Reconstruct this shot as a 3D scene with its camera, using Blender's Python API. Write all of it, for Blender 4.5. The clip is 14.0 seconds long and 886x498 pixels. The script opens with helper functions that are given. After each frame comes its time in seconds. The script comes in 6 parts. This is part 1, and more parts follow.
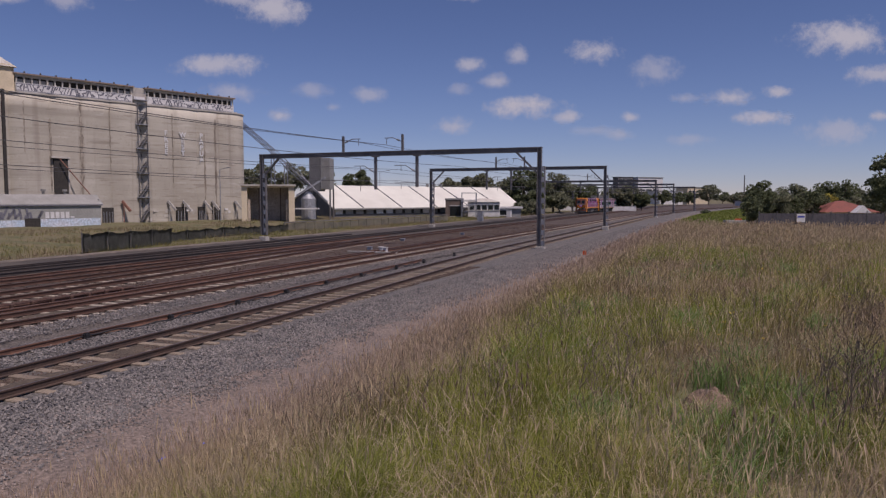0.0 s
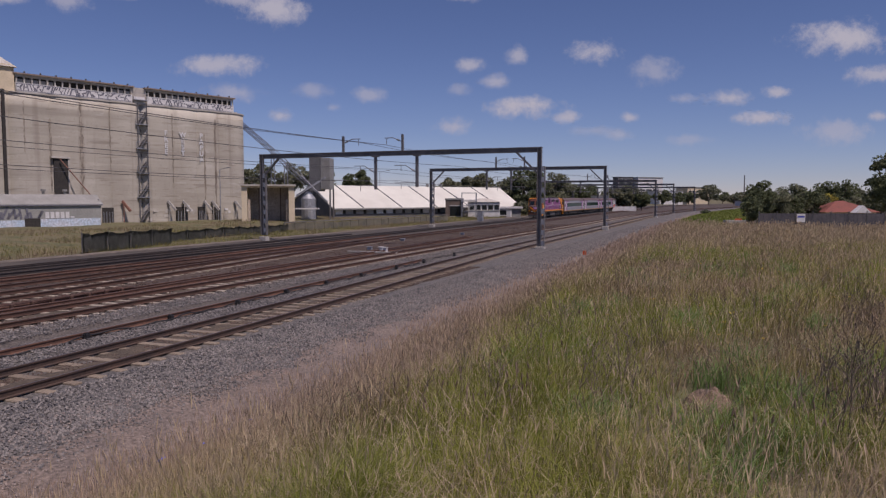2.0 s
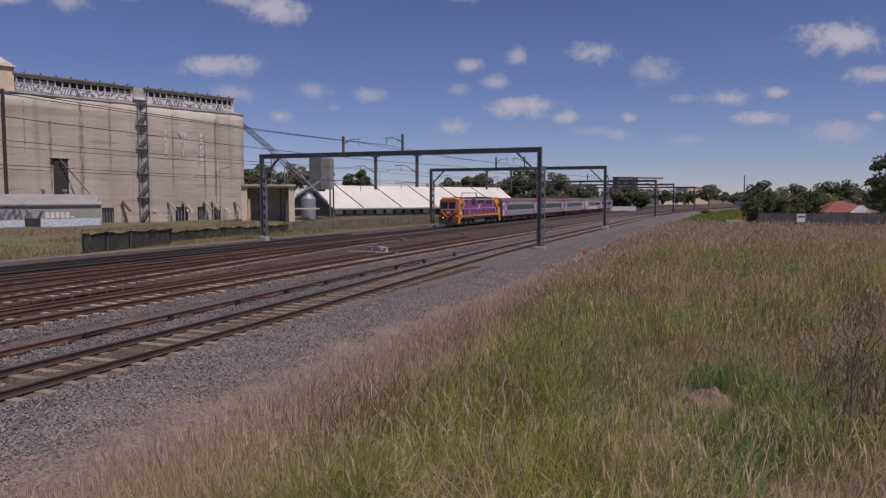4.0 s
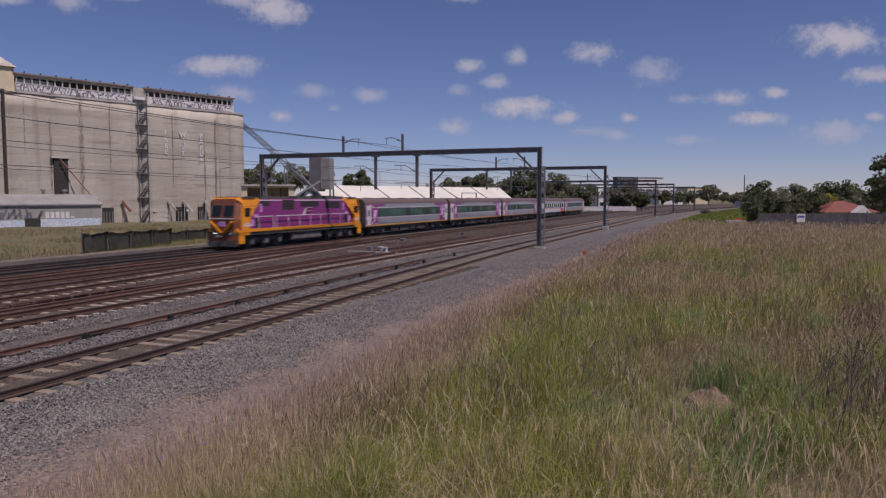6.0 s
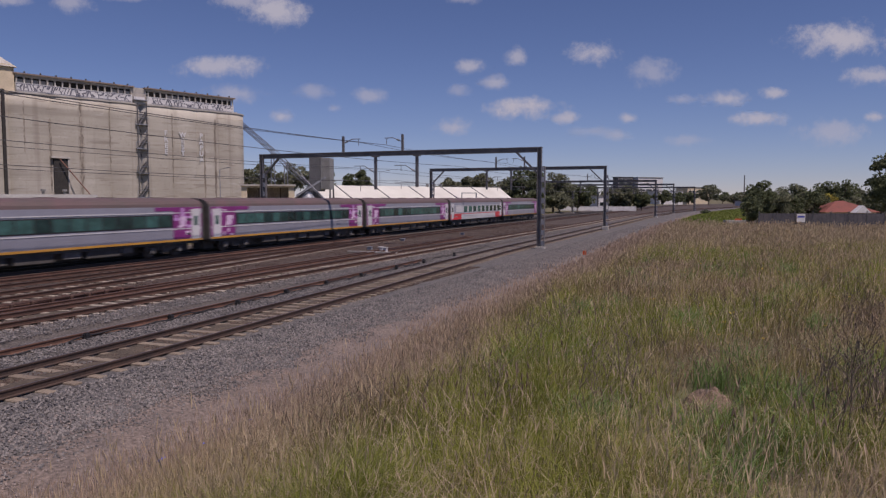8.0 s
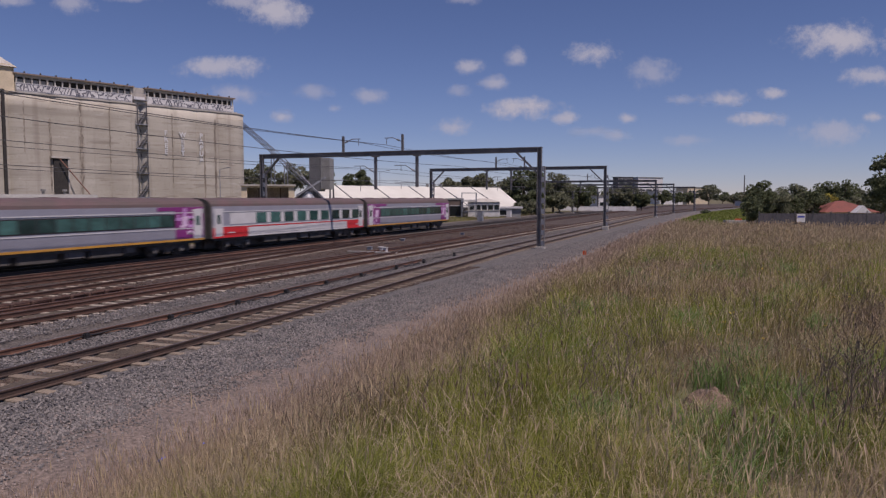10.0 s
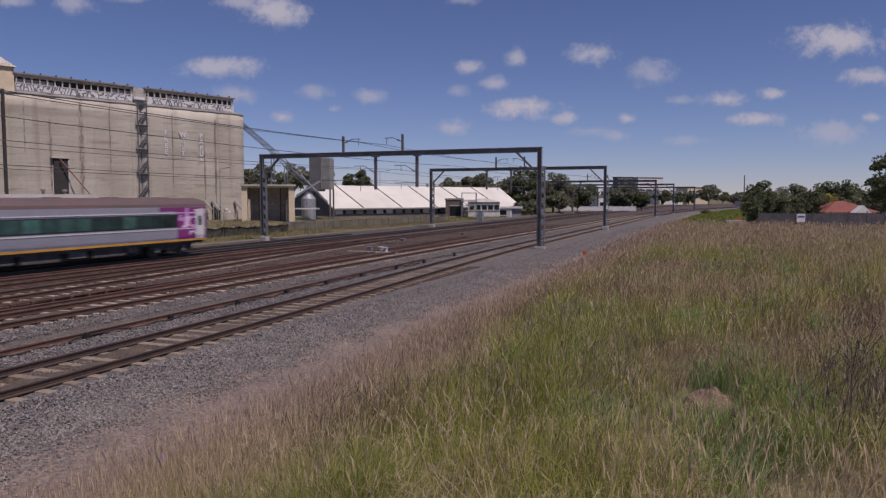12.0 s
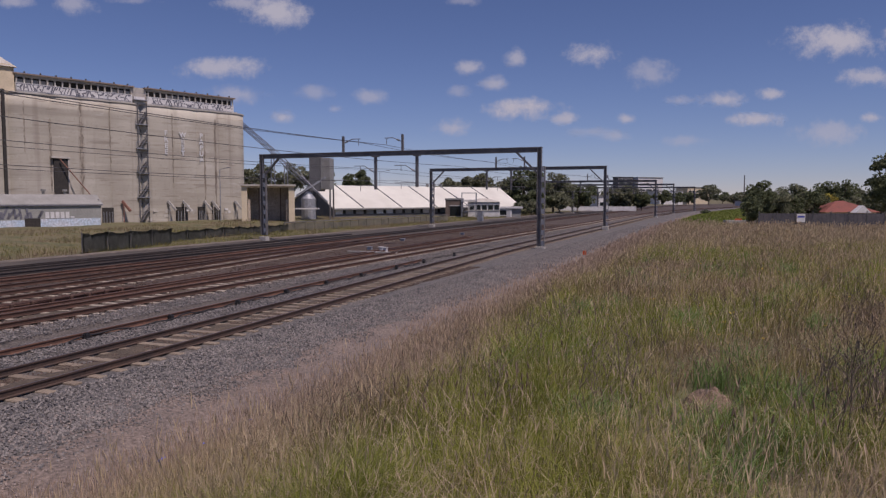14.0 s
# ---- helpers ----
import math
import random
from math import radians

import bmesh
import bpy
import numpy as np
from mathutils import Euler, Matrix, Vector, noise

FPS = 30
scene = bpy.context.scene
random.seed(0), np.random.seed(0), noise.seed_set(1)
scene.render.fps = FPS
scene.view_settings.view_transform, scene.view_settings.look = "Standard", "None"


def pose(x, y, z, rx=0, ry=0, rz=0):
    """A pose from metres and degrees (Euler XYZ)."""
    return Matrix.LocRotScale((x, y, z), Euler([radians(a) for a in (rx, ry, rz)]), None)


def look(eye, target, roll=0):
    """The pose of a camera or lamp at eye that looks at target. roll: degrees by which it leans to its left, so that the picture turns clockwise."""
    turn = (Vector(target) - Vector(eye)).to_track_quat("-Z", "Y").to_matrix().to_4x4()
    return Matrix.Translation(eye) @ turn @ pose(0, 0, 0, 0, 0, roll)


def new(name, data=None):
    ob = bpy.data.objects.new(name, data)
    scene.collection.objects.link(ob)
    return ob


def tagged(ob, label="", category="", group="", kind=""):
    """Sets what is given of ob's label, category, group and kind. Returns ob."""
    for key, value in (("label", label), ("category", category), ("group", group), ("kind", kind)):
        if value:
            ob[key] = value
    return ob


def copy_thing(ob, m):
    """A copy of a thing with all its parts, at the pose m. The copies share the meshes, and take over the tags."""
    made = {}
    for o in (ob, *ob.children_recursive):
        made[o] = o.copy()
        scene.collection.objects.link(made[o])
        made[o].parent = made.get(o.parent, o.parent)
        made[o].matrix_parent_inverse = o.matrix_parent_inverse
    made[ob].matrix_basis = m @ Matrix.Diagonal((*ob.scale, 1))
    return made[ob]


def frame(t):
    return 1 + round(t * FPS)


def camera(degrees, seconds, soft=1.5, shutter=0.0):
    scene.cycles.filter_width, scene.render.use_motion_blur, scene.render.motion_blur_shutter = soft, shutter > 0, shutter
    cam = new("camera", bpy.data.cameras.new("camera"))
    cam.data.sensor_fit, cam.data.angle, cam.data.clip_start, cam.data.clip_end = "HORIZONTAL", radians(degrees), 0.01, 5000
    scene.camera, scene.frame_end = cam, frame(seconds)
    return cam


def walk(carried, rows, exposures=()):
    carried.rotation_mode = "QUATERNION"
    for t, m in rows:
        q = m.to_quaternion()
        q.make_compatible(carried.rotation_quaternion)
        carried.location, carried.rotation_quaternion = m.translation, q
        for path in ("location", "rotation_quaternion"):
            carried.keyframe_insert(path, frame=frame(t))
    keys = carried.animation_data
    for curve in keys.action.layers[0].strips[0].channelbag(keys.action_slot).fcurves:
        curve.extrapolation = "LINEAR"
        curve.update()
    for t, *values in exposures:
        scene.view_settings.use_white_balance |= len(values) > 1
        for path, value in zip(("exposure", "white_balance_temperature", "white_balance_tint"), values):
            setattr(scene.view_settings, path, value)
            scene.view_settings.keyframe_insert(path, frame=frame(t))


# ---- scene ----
# ---- camera: a tripod on the bank beside the line ----
EYE = Vector((0.0, 0.0, 3.85))
YAW, PITCH = 21.76, -4.05
cam = camera(63.38, 14.0, soft=1.3, shutter=0.5)
CAM_POSE = pose(*EYE, 90 + PITCH, 0, YAW)
walk(cam, [(0, CAM_POSE), (14, CAM_POSE)], exposures=[(0, -0.26, 6200, 24), (14, -0.26, 6200, 24)])

# ---- sky and sun ----
SUN_AZ, SUN_EL = 111.0, 62.0  # azimuth clockwise from +Y
world = bpy.data.worlds.new("sky")
scene.world = world
world.use_nodes = True
wn, wl = world.node_tree.nodes, world.node_tree.links
sky = wn.new("ShaderNodeTexSky")
sky.sky_type, sky.sun_disc = "NISHITA", False
sky.sun_elevation, sky.sun_rotation = radians(SUN_EL), radians(SUN_AZ)
sky.air_density, sky.dust_density, sky.ozone_density, sky.altitude = 0.8, 0.0, 5.0, 50
clear = wn.new("ShaderNodeVectorMath")  # a clear, dry summer sky is deeper blue
clear.operation, clear.inputs[1].default_value = "MULTIPLY", (1.04, 0.955, 1.04)
wl.new(sky.outputs[0], clear.inputs[0])
wl.new(clear.outputs[0], wn["Background"].inputs[0])
wn["Background"].inputs[1].default_value = 0.073
sun = new("sun", bpy.data.lights.new("sun", "SUN"))
sun.data.energy, sun.data.angle, sun.data.color = 4.5, radians(0.53), (1.0, 0.89, 0.77)
sun_dir = Vector((math.sin(radians(SUN_AZ)) * math.cos(radians(SUN_EL)), math.cos(radians(SUN_AZ)) * math.cos(radians(SUN_EL)), math.sin(radians(SUN_EL))))
sun.matrix_world = look(sun_dir * 300, (0, 0, 0))


# ---- materials ----
def mat(name, base, other=None, rough=0.8, metal=0.0, scale=3.0, fine=40.0, bump=0.0, grit=0.35, spread=0.0, stretch=(1, 1, 1), thin=0.0, island=0.0, piece=0.0):
    """Two-scale noise between two colours, with grain, bump and, where asked, a colour that differs from piece to piece."""
    m = bpy.data.materials.new(name)
    m.use_nodes = True
    n, l = m.node_tree.nodes, m.node_tree.links
    b = n["Principled BSDF"]
    other = other or tuple(c * 0.72 for c in base)
    tc, mp = n.new("ShaderNodeTexCoord"), n.new("ShaderNodeMapping")
    mp.inputs["Scale"].default_value = stretch
    l.new(tc.outputs["Object"], mp.inputs[0])
    a, f = n.new("ShaderNodeTexNoise"), n.new("ShaderNodeTexNoise")
    for node, sc, det in ((a, scale, 5), (f, fine, 3)):
        node.inputs["Scale"].default_value, node.inputs["Detail"].default_value = sc, det
        l.new(mp.outputs[0], node.inputs["Vector"])
    ramp = n.new("ShaderNodeMapRange")
    ramp.inputs[1].default_value, ramp.inputs[2].default_value = 0.32 - spread, 0.68 + spread
    l.new(a.outputs[0], ramp.inputs[0])
    fac = ramp.outputs[0]
    if island or piece:
        src = n.new("ShaderNodeNewGeometry").outputs["Random Per Island"] if island else n.new("ShaderNodeObjectInfo").outputs["Random"]
        amount = island or piece
        mixv = n.new("ShaderNodeMix")
        mixv.inputs[0].default_value = amount
        l.new(fac, mixv.inputs[2])
        l.new(src, mixv.inputs[3])
        fac = mixv.outputs[0]
    mix = n.new("ShaderNodeMix")
    mix.data_type = "RGBA"
    mix.inputs[6].default_value, mix.inputs[7].default_value = (*base, 1), (*other, 1)
    l.new(fac, mix.inputs[0])
    grain = n.new("ShaderNodeMapRange")
    grain.inputs[1].default_value, grain.inputs[2].default_value = 0.3, 0.7
    grain.inputs[3].default_value, grain.inputs[4].default_value = 1 - grit, 1 + grit
    l.new(f.outputs[0], grain.inputs[0])
    mul = n.new("ShaderNodeVectorMath")
    mul.operation = "SCALE"
    l.new(mix.outputs[2], mul.inputs[0])
    l.new(grain.outputs[0], mul.inputs["Scale"])
    l.new(mul.outputs[0], b.inputs["Base Color"])
    b.inputs["Roughness"].default_value, b.inputs["Metallic"].default_value = rough, metal
    if bump:
        bp = n.new("ShaderNodeBump")
        bp.inputs["Strength"].default_value, bp.inputs["Distance"].default_value = min(1.0, bump), 0.03
        l.new(f.outputs[0], bp.inputs["Height"])
        l.new(bp.outputs[0], b.inputs["Normal"])
    if thin:
        tr, ad = n.new("ShaderNodeBsdfTranslucent"), n.new("ShaderNodeMixShader")
        l.new(mul.outputs[0], tr.inputs[0])
        ad.inputs[0].default_value = thin
        b.inputs["Specular IOR Level"].default_value = 0.15
        l.new(b.outputs[0], ad.inputs[1])
        l.new(tr.outputs[0], ad.inputs[2])
        l.new(ad.outputs[0], n["Material Output"].inputs[0])
    return m


def glow(name, colour, strength):
    m = bpy.data.materials.new(name)
    m.use_nodes = True
    b = m.node_tree.nodes["Principled BSDF"]
    b.inputs["Base Color"].default_value = (*colour, 1)
    b.inputs["Emission Color"].default_value = (*colour, 1)
    b.inputs["Emission Strength"].default_value = strength
    return m


M_SOIL = mat("field_soil", (0.085, 0.092, 0.036), (0.16, 0.125, 0.07), 0.95, scale=0.4, fine=5, bump=0.8, grit=0.5)
M_BALLAST = mat("grey_ballast", (0.095, 0.09, 0.089), (0.128, 0.114, 0.102), 0.9, scale=0.5, fine=17, bump=1.0, grit=0.75)
M_BALLAST_B = mat("rusty_ballast", (0.054, 0.038, 0.031), (0.082, 0.061, 0.048), 0.9, scale=0.35, fine=15, bump=1.0, grit=0.6)
M_BALLAST_D = mat("sooty_ballast", (0.048, 0.041, 0.036), (0.078, 0.066, 0.056), 0.9, scale=0.35, fine=14, bump=1.0, grit=0.6)
M_BALLAST_E = mat("dusty_ballast", (0.082, 0.071, 0.064), (0.11, 0.094, 0.083), 0.9, scale=0.5, fine=17, bump=1.0, grit=0.7)
M_STONE = mat("ballast_stone", (0.055, 0.055, 0.063), (0.28, 0.255, 0.235), 0.85, scale=1.0, fine=30, grit=0.2, island=0.8)
M_DIRT = mat("pale_dirt", (0.18, 0.15, 0.125), (0.105, 0.092, 0.08), 0.95, scale=0.9, fine=12, bump=0.7)
M_RAIL = mat("rusted_rail_steel", (0.098, 0.05, 0.034), (0.062, 0.035, 0.026), 0.75, scale=2, fine=30, bump=0.2)
M_RUST = mat("bright_rusty_rail", (0.165, 0.085, 0.057), (0.10, 0.054, 0.038), 0.8, scale=1.5, fine=25, bump=0.3)
M_RAIL_N = mat("dark_brown_rail_steel", (0.078, 0.048, 0.036), (0.05, 0.035, 0.03), 0.7, scale=2, fine=30, bump=0.2)
M_RAIL_D = mat("sooty_rail_steel", (0.06, 0.045, 0.038), (0.04, 0.034, 0.032), 0.7, scale=2, fine=30, bump=0.2)
M_TRACKDIRT = mat("brown_track_dirt", (0.105, 0.08, 0.056), (0.07, 0.056, 0.043), 0.95, scale=1.3, fine=18, bump=0.9, grit=0.5)
M_RAILTOP = mat("worn_rail_head", (0.20, 0.17, 0.16), (0.14, 0.10, 0.09), 0.4, 0.7, scale=1, fine=20)
M_SLEEPER_D = mat("sooty_sleeper", (0.085, 0.07, 0.058), (0.055, 0.047, 0.042), 0.9, scale=3, fine=30, bump=0.5, piece=0.5)
M_SLEEPER = mat("weathered_sleeper", (0.27, 0.22, 0.165), (0.165, 0.13, 0.10), 0.9, scale=3, fine=30, bump=0.5, piece=0.5)
M_SLEEPER_P = mat("pale_sleeper", (0.42, 0.37, 0.30), (0.22, 0.18, 0.145), 0.9, scale=3, fine=30, bump=0.5, piece=0.6)
M_STEEL = mat("grey_painted_steel", (0.18, 0.172, 0.17), (0.12, 0.115, 0.115), 0.6, 0.2, scale=1.5, fine=25)
M_GALV = mat("galvanised_steel", (0.34, 0.35, 0.37), (0.24, 0.25, 0.27), 0.55, 0.3, scale=2, fine=25)
M_WIRE = mat("dark_wire", (0.06, 0.06, 0.065), rough=0.6)
M_CONC = mat("pale_concrete", (0.42, 0.40, 0.37), (0.32, 0.30, 0.27), 0.9, scale=1.5, fine=25, bump=0.3)
M_BLACK = mat("black_plastic", (0.02, 0.02, 0.022), rough=0.6)


# ---- builders ----
def box(bm, x0, x1, y0, y1, z0, z1):
    v = [bm.verts.new(p) for p in ((x0, y0, z0), (x1, y0, z0), (x1, y1, z0), (x0, y1, z0), (x0, y0, z1), (x1, y0, z1), (x1, y1, z1), (x0, y1, z1))]
    for f in ((3, 2, 1, 0), (4, 5, 6, 7), (0, 1, 5, 4), (1, 2, 6, 5), (2, 3, 7, 6), (3, 0, 4, 7)):
        bm.faces.new([v[i] for i in f])
    return v


def boxes(*specs):
    bm = bmesh.new()
    for s in specs:
        box(bm, *s)
    return bm


def tube(bm, p, q, r, n=6, r2=None):
    p, q = Vector(p), Vector(q)
    z = (q - p).normalized()
    x = z.orthogonal().normalized()
    y = z.cross(x)
    rings = []
    for c, rad in ((p, r), (q, r if r2 is None else r2)):
        rings.append([bm.verts.new(c + (x * math.cos(a) + y * math.sin(a)) * rad) for a in [2 * math.pi * k / n for k in range(n)]])
    for k in range(n):
        bm.faces.new((rings[0][k], rings[0][(k + 1) % n], rings[1][(k + 1) % n], rings[1][k]))
    bm.faces.new(rings[0][::-1])
    bm.faces.new(rings[1])


def hose(bm, pts, r, n=5):
    """One round bar along a line of points."""
    rings = []
    for i, p in enumerate(pts):
        d = (pts[min(i + 1, len(pts) - 1)] - pts[max(i - 1, 0)]).normalized()
        x = d.cross(Vector((0, 0, 1))).normalized()
        y = x.cross(d)
        rings.append([bm.verts.new(p + (x * math.cos(a) + y * math.sin(a)) * r) for a in [2 * math.pi * k / n for k in range(n)]])
    for a, b in zip(rings, rings[1:]):
        for k in range(n):
            bm.faces.new((a[k], a[(k + 1) % n], b[(k + 1) % n], b[k]))


def beam(bm, p, q, w, h, upv=(0, 0, 1)):
    """A rectangular bar from p to q, w wide and h deep."""
    p, q = Vector(p), Vector(q)
    d = (q - p).normalized()
    s = d.cross(Vector(upv)).normalized() * (w / 2)
    u = s.cross(d).normalized() * (h / 2)
    v = [bm.verts.new(c + a * s + b * u) for c in (p, q) for a, b in ((-1, -1), (1, -1), (1, 1), (-1, 1))]
    for f in ((3, 2, 1, 0), (4, 5, 6, 7), (0, 1, 5, 4), (1, 2, 6, 5), (2, 3, 7, 6), (3, 0, 4, 7)):
        bm.faces.new([v[i] for i in f])


def prism(bm, outline, y0, y1):
    """An outline of (x, z) drawn out along y."""
    a = [bm.verts.new((x, y0, z)) for x, z in outline]
    b = [bm.verts.new((x, y1, z)) for x, z in outline]
    k = len(outline)
    for i in range(k):
        bm.faces.new((a[i], a[(i + 1) % k], b[(i + 1) % k], b[i]))
    bm.faces.new(a[::-1])
    bm.faces.new(b)


def mesh_of(name, bm, material):
    bmesh.ops.recalc_face_normals(bm, faces=bm.faces)
    me = bpy.data.meshes.new(name)
    bm.to_mesh(me)
    bm.free()
    me.materials.append(material)
    return me


def part(name, bm, material, parent=None, label="", at=None):
    ob = new(name, mesh_of(name, bm, material))
    if at is not None:
        ob.matrix_basis = at
    if parent is not None:
        ob.parent = parent
    if label:
        ob["label"] = label
    return ob


def raw_mesh(name, verts, faces, material, smooth=False):
    me = bpy.data.meshes.new(name)
    verts = np.asarray(verts, dtype=np.float32)
    me.vertices.add(len(verts))
    me.vertices.foreach_set("co", verts.ravel())
    sizes = np.array([len(f) for f in faces] if isinstance(faces, list) else [faces.shape[1]] * len(faces))
    flat = np.concatenate([np.asarray(f) for f in faces]) if isinstance(faces, list) else faces.ravel()
    me.loops.add(len(flat))
    me.loops.foreach_set("vertex_index", flat.astype(np.int32))
    me.polygons.add(len(sizes))
    me.polygons.foreach_set("loop_start", np.concatenate(([0], np.cumsum(sizes)[:-1])).astype(np.int32))
    me.polygons.foreach_set("use_smooth", np.full(len(sizes), smooth))
    me.update(calc_edges=True)
    me.materials.append(material)
    return me


# ---- the line of the railway and the lie of the land ----
def smooth(a, b, v):
    t = np.clip((v - a) / (b - a), 0, 1)
    return t * t * (3 - 2 * t)


def bend(y):
    """How far the line has curved to +X at y."""
    y = np.asarray(y, dtype=float)
    d = np.clip(y - 150, 0, 300)
    return d * d / 1800 + np.clip(y - 450, 0, None) * 0.333


def bend_far(y):
    """The far tracks run straight on and curve later."""
    y = np.asarray(y, dtype=float)
    d = np.clip(y - 300, 0, 250)
    return d * d / 1500 + np.clip(y - 550, 0, None) * 0.333


def vnoise(x, y, seed):
    """Smooth value noise of plan positions, 0 to 1."""
    table = np.random.RandomState(seed).rand(64, 64)
    xi, yi = np.floor(x).astype(int), np.floor(y).astype(int)
    fx, fy = x - xi, y - yi
    fx, fy = fx * fx * (3 - 2 * fx), fy * fy * (3 - 2 * fy)
    g = lambda i, j: table[i % 64, j % 64]
    return (g(xi, yi) * (1 - fx) + g(xi + 1, yi) * fx) * (1 - fy) + (g(xi, yi + 1) * (1 - fx) + g(xi + 1, yi + 1) * fx) * fy


def land(x, y):
    """Height of the ground."""
    x, y = np.asarray(x, dtype=float), np.asarray(y, dtype=float)
    u, v = x - bend(y), x - bend_far(y)
    field = 2.15 - 0.45 * smooth(5, 45, y) - 1.95 * smooth(47, 78, y)
    slope = 3.15 + 0.455 * (u + 0.9 * (vnoise(y / 5, y * 0, 3) - 0.5))
    bank = -0.7 + 0.5 * (np.sqrt((slope + 0.7) ** 2 + 0.12) + slope + 0.7)
    right = np.where(bank < field, bank, field)
    blend = np.clip(0.5 + (field - bank) / 0.8, 0, 1)
    right = field * (1 - blend) + bank * blend - 0.4 * blend * (1 - blend) + 0.24 * (vnoise(x / 3.1, y / 3.1, 1) - 0.5) * smooth(-7, -3, u)
    left = -0.05 + 0.5 * smooth(-41, -70, v) + 0.5 * smooth(-43, -50, v) * smooth(60, 20, y) + 0.3 * (vnoise(x / 4, y / 4, 2) - 0.5) * smooth(-42, -48, v)
    z = np.where(u > -9.0, right, np.where(v < -41, left, -0.9))
    z = np.where((v > -41) & (v < -38.5), -0.9 + 0.87 * smooth(-39.9, -40.9, v), z)
    return z


def ground():
    xs = np.concatenate(([-3500, -1500, -700, -350, -220], np.arange(-150, -62, 6), np.arange(-62, 60, 0.8), np.arange(60, 160, 6), [220, 400, 800, 1500, 3500]))
    ys = np.concatenate(([-600, -200, -80, -40, -20], np.arange(-12, 80, 0.9), np.arange(80, 460, 4), [500, 600, 800, 1200, 2000, 4000]))
    gx, gy = np.meshgrid(xs, ys)
    gz = land(gx, gy)
    far = (gy > 470) | (np.abs(gx) > 200)
    gz = np.where(far, -1.0, gz)
    k, m = len(xs), len(ys)
    i = (np.arange(m - 1)[:, None] * k + np.arange(k - 1)[None, :]).ravel()
    faces = np.stack((i, i + 1, i + 1 + k, i + k), 1)
    ob = new("ground", raw_mesh("ground", np.stack((gx.ravel(), gy.ravel(), gz.ravel()), 1), faces, M_SOIL, True))
    tagged(ob, "dry grassy ground with a bank rising beside the railway", "ground", kind="structure")


ground()

T1 = lambda y: -14.3 - 1.75 * smooth(8, 58, y) + bend(y)
T2 = lambda y: -21.6 + 0.7 * smooth(50, 130, y) + bend(y)
T3 = lambda y: -26.8 - 4.1 * smooth(12, 66, y) + bend(y)
T4 = lambda y: -30.9 + 0.3 * smooth(60, 140, y) + bend_far(y)
T5 = lambda y: -35.5 + bend_far(y)


def strip(name, left, right, material, label, crown, bl=bend_far, br=bend_far):
    """A bed of stone between two offsets, with a gently uneven top; crown: rows of (offset share, height)."""
    ys = np.concatenate((np.arange(-14, 90, 0.5), np.arange(90, 470, 3), [520, 600]))
    share = np.linspace(0, 1, 40)
    gx = left + bl(ys)[:, None] + (right + br(ys) - left - bl(ys))[:, None] * share[None, :]
    gz = np.interp(share, [c[0] for c in crown], [c[1] for c in crown])[None, :] + 0.05 * (vnoise(gx * 1.3, ys[:, None] * 1.3 + gx * 0, 5) - 0.5)
    k, m = len(share), len(ys)
    v = np.stack((gx.ravel(), np.repeat(ys, k), gz.ravel()), 1)
    i = (np.arange(m - 1)[:, None] * k + np.arange(k - 1)[None, :]).ravel()
    ob = new(name, raw_mesh(name, v, np.stack((i, i + 1, i + 1 + k, i + k), 1), material, True))
    return tagged(ob, label, "track bed", kind="structure")


strip("ballast_bed_1", -19.2, -8.3, M_BALLAST, "grey crushed-stone ballast under the near track", [(0, -0.36), (0.12, -0.30), (0.2, -0.215), (0.58, -0.215), (0.70, -0.36), (0.86, -0.56), (1, -0.72)], bend, bend)
def shoulder():
    """Pinkish dirt where the ballast runs out against the bank."""
    ys = np.concatenate((np.arange(-14, 90, 0.5), np.arange(90, 330, 4)))
    share = np.linspace(0, 1, 24)
    gx = -11.95 + 5.15 * share[None, :] + bend(ys)[:, None] + 0.9 * (vnoise(ys / 2.3, ys * 0, 9)[:, None] - 0.5)
    gy = np.repeat(ys[:, None], 24, 1)
    bed = np.interp((gx - bend(gy) + 19.2) / 10.9, [0.58, 0.70, 0.86, 1], [-0.215, -0.36, -0.56, -0.72])
    rim = 0.08 * np.minimum(share, 1 - share)[None, :] * 2
    gz = np.maximum(bed, land(gx, gy)) - 0.035 + rim + 0.05 * (vnoise(gx * 1.7, gy * 1.7, 6) - 0.5)
    i = (np.arange(len(ys) - 1)[:, None] * 24 + np.arange(23)[None, :]).ravel()
    ob = new("dirt_shoulder", raw_mesh("dirt_shoulder", np.stack((gx.ravel(), gy.ravel(), gz.ravel()), 1), np.stack((i, i + 1, i + 25, i + 24), 1), M_SHOULDER, True))
    tagged(ob, "pinkish brown dirt between the ballast and the grass", "dirt", kind="structure")


M_SHOULDER = mat("pinkish_dirt", (0.195, 0.152, 0.125), (0.14, 0.114, 0.1), 0.95, scale=1.1, fine=14, bump=0.9, grit=0.5)
shoulder()
strip("ballast_bed_2", -33.3, -18.8, M_BALLAST_B, "rust-stained brown ballast under the middle tracks", [(0, -0.26), (0.08, -0.205), (0.6, -0.205), (0.7, -0.225), (0.92, -0.225), (1, -0.46)], bend_far, bend)
strip("ballast_bed_3", -40.95, -33.0, M_BALLAST_D, "dark sooty ballast under the far track", [(0, -0.02), (0.05, -0.12), (0.2, -0.195), (0.86, -0.195), (1, -0.30)])
strip("gravel_path", -41.4, -40.75, M_DIRT, "pale gravel path beside the far track", [(0, 0.0), (0.3, 0.05), (0.75, 0.02), (1, -0.2)])

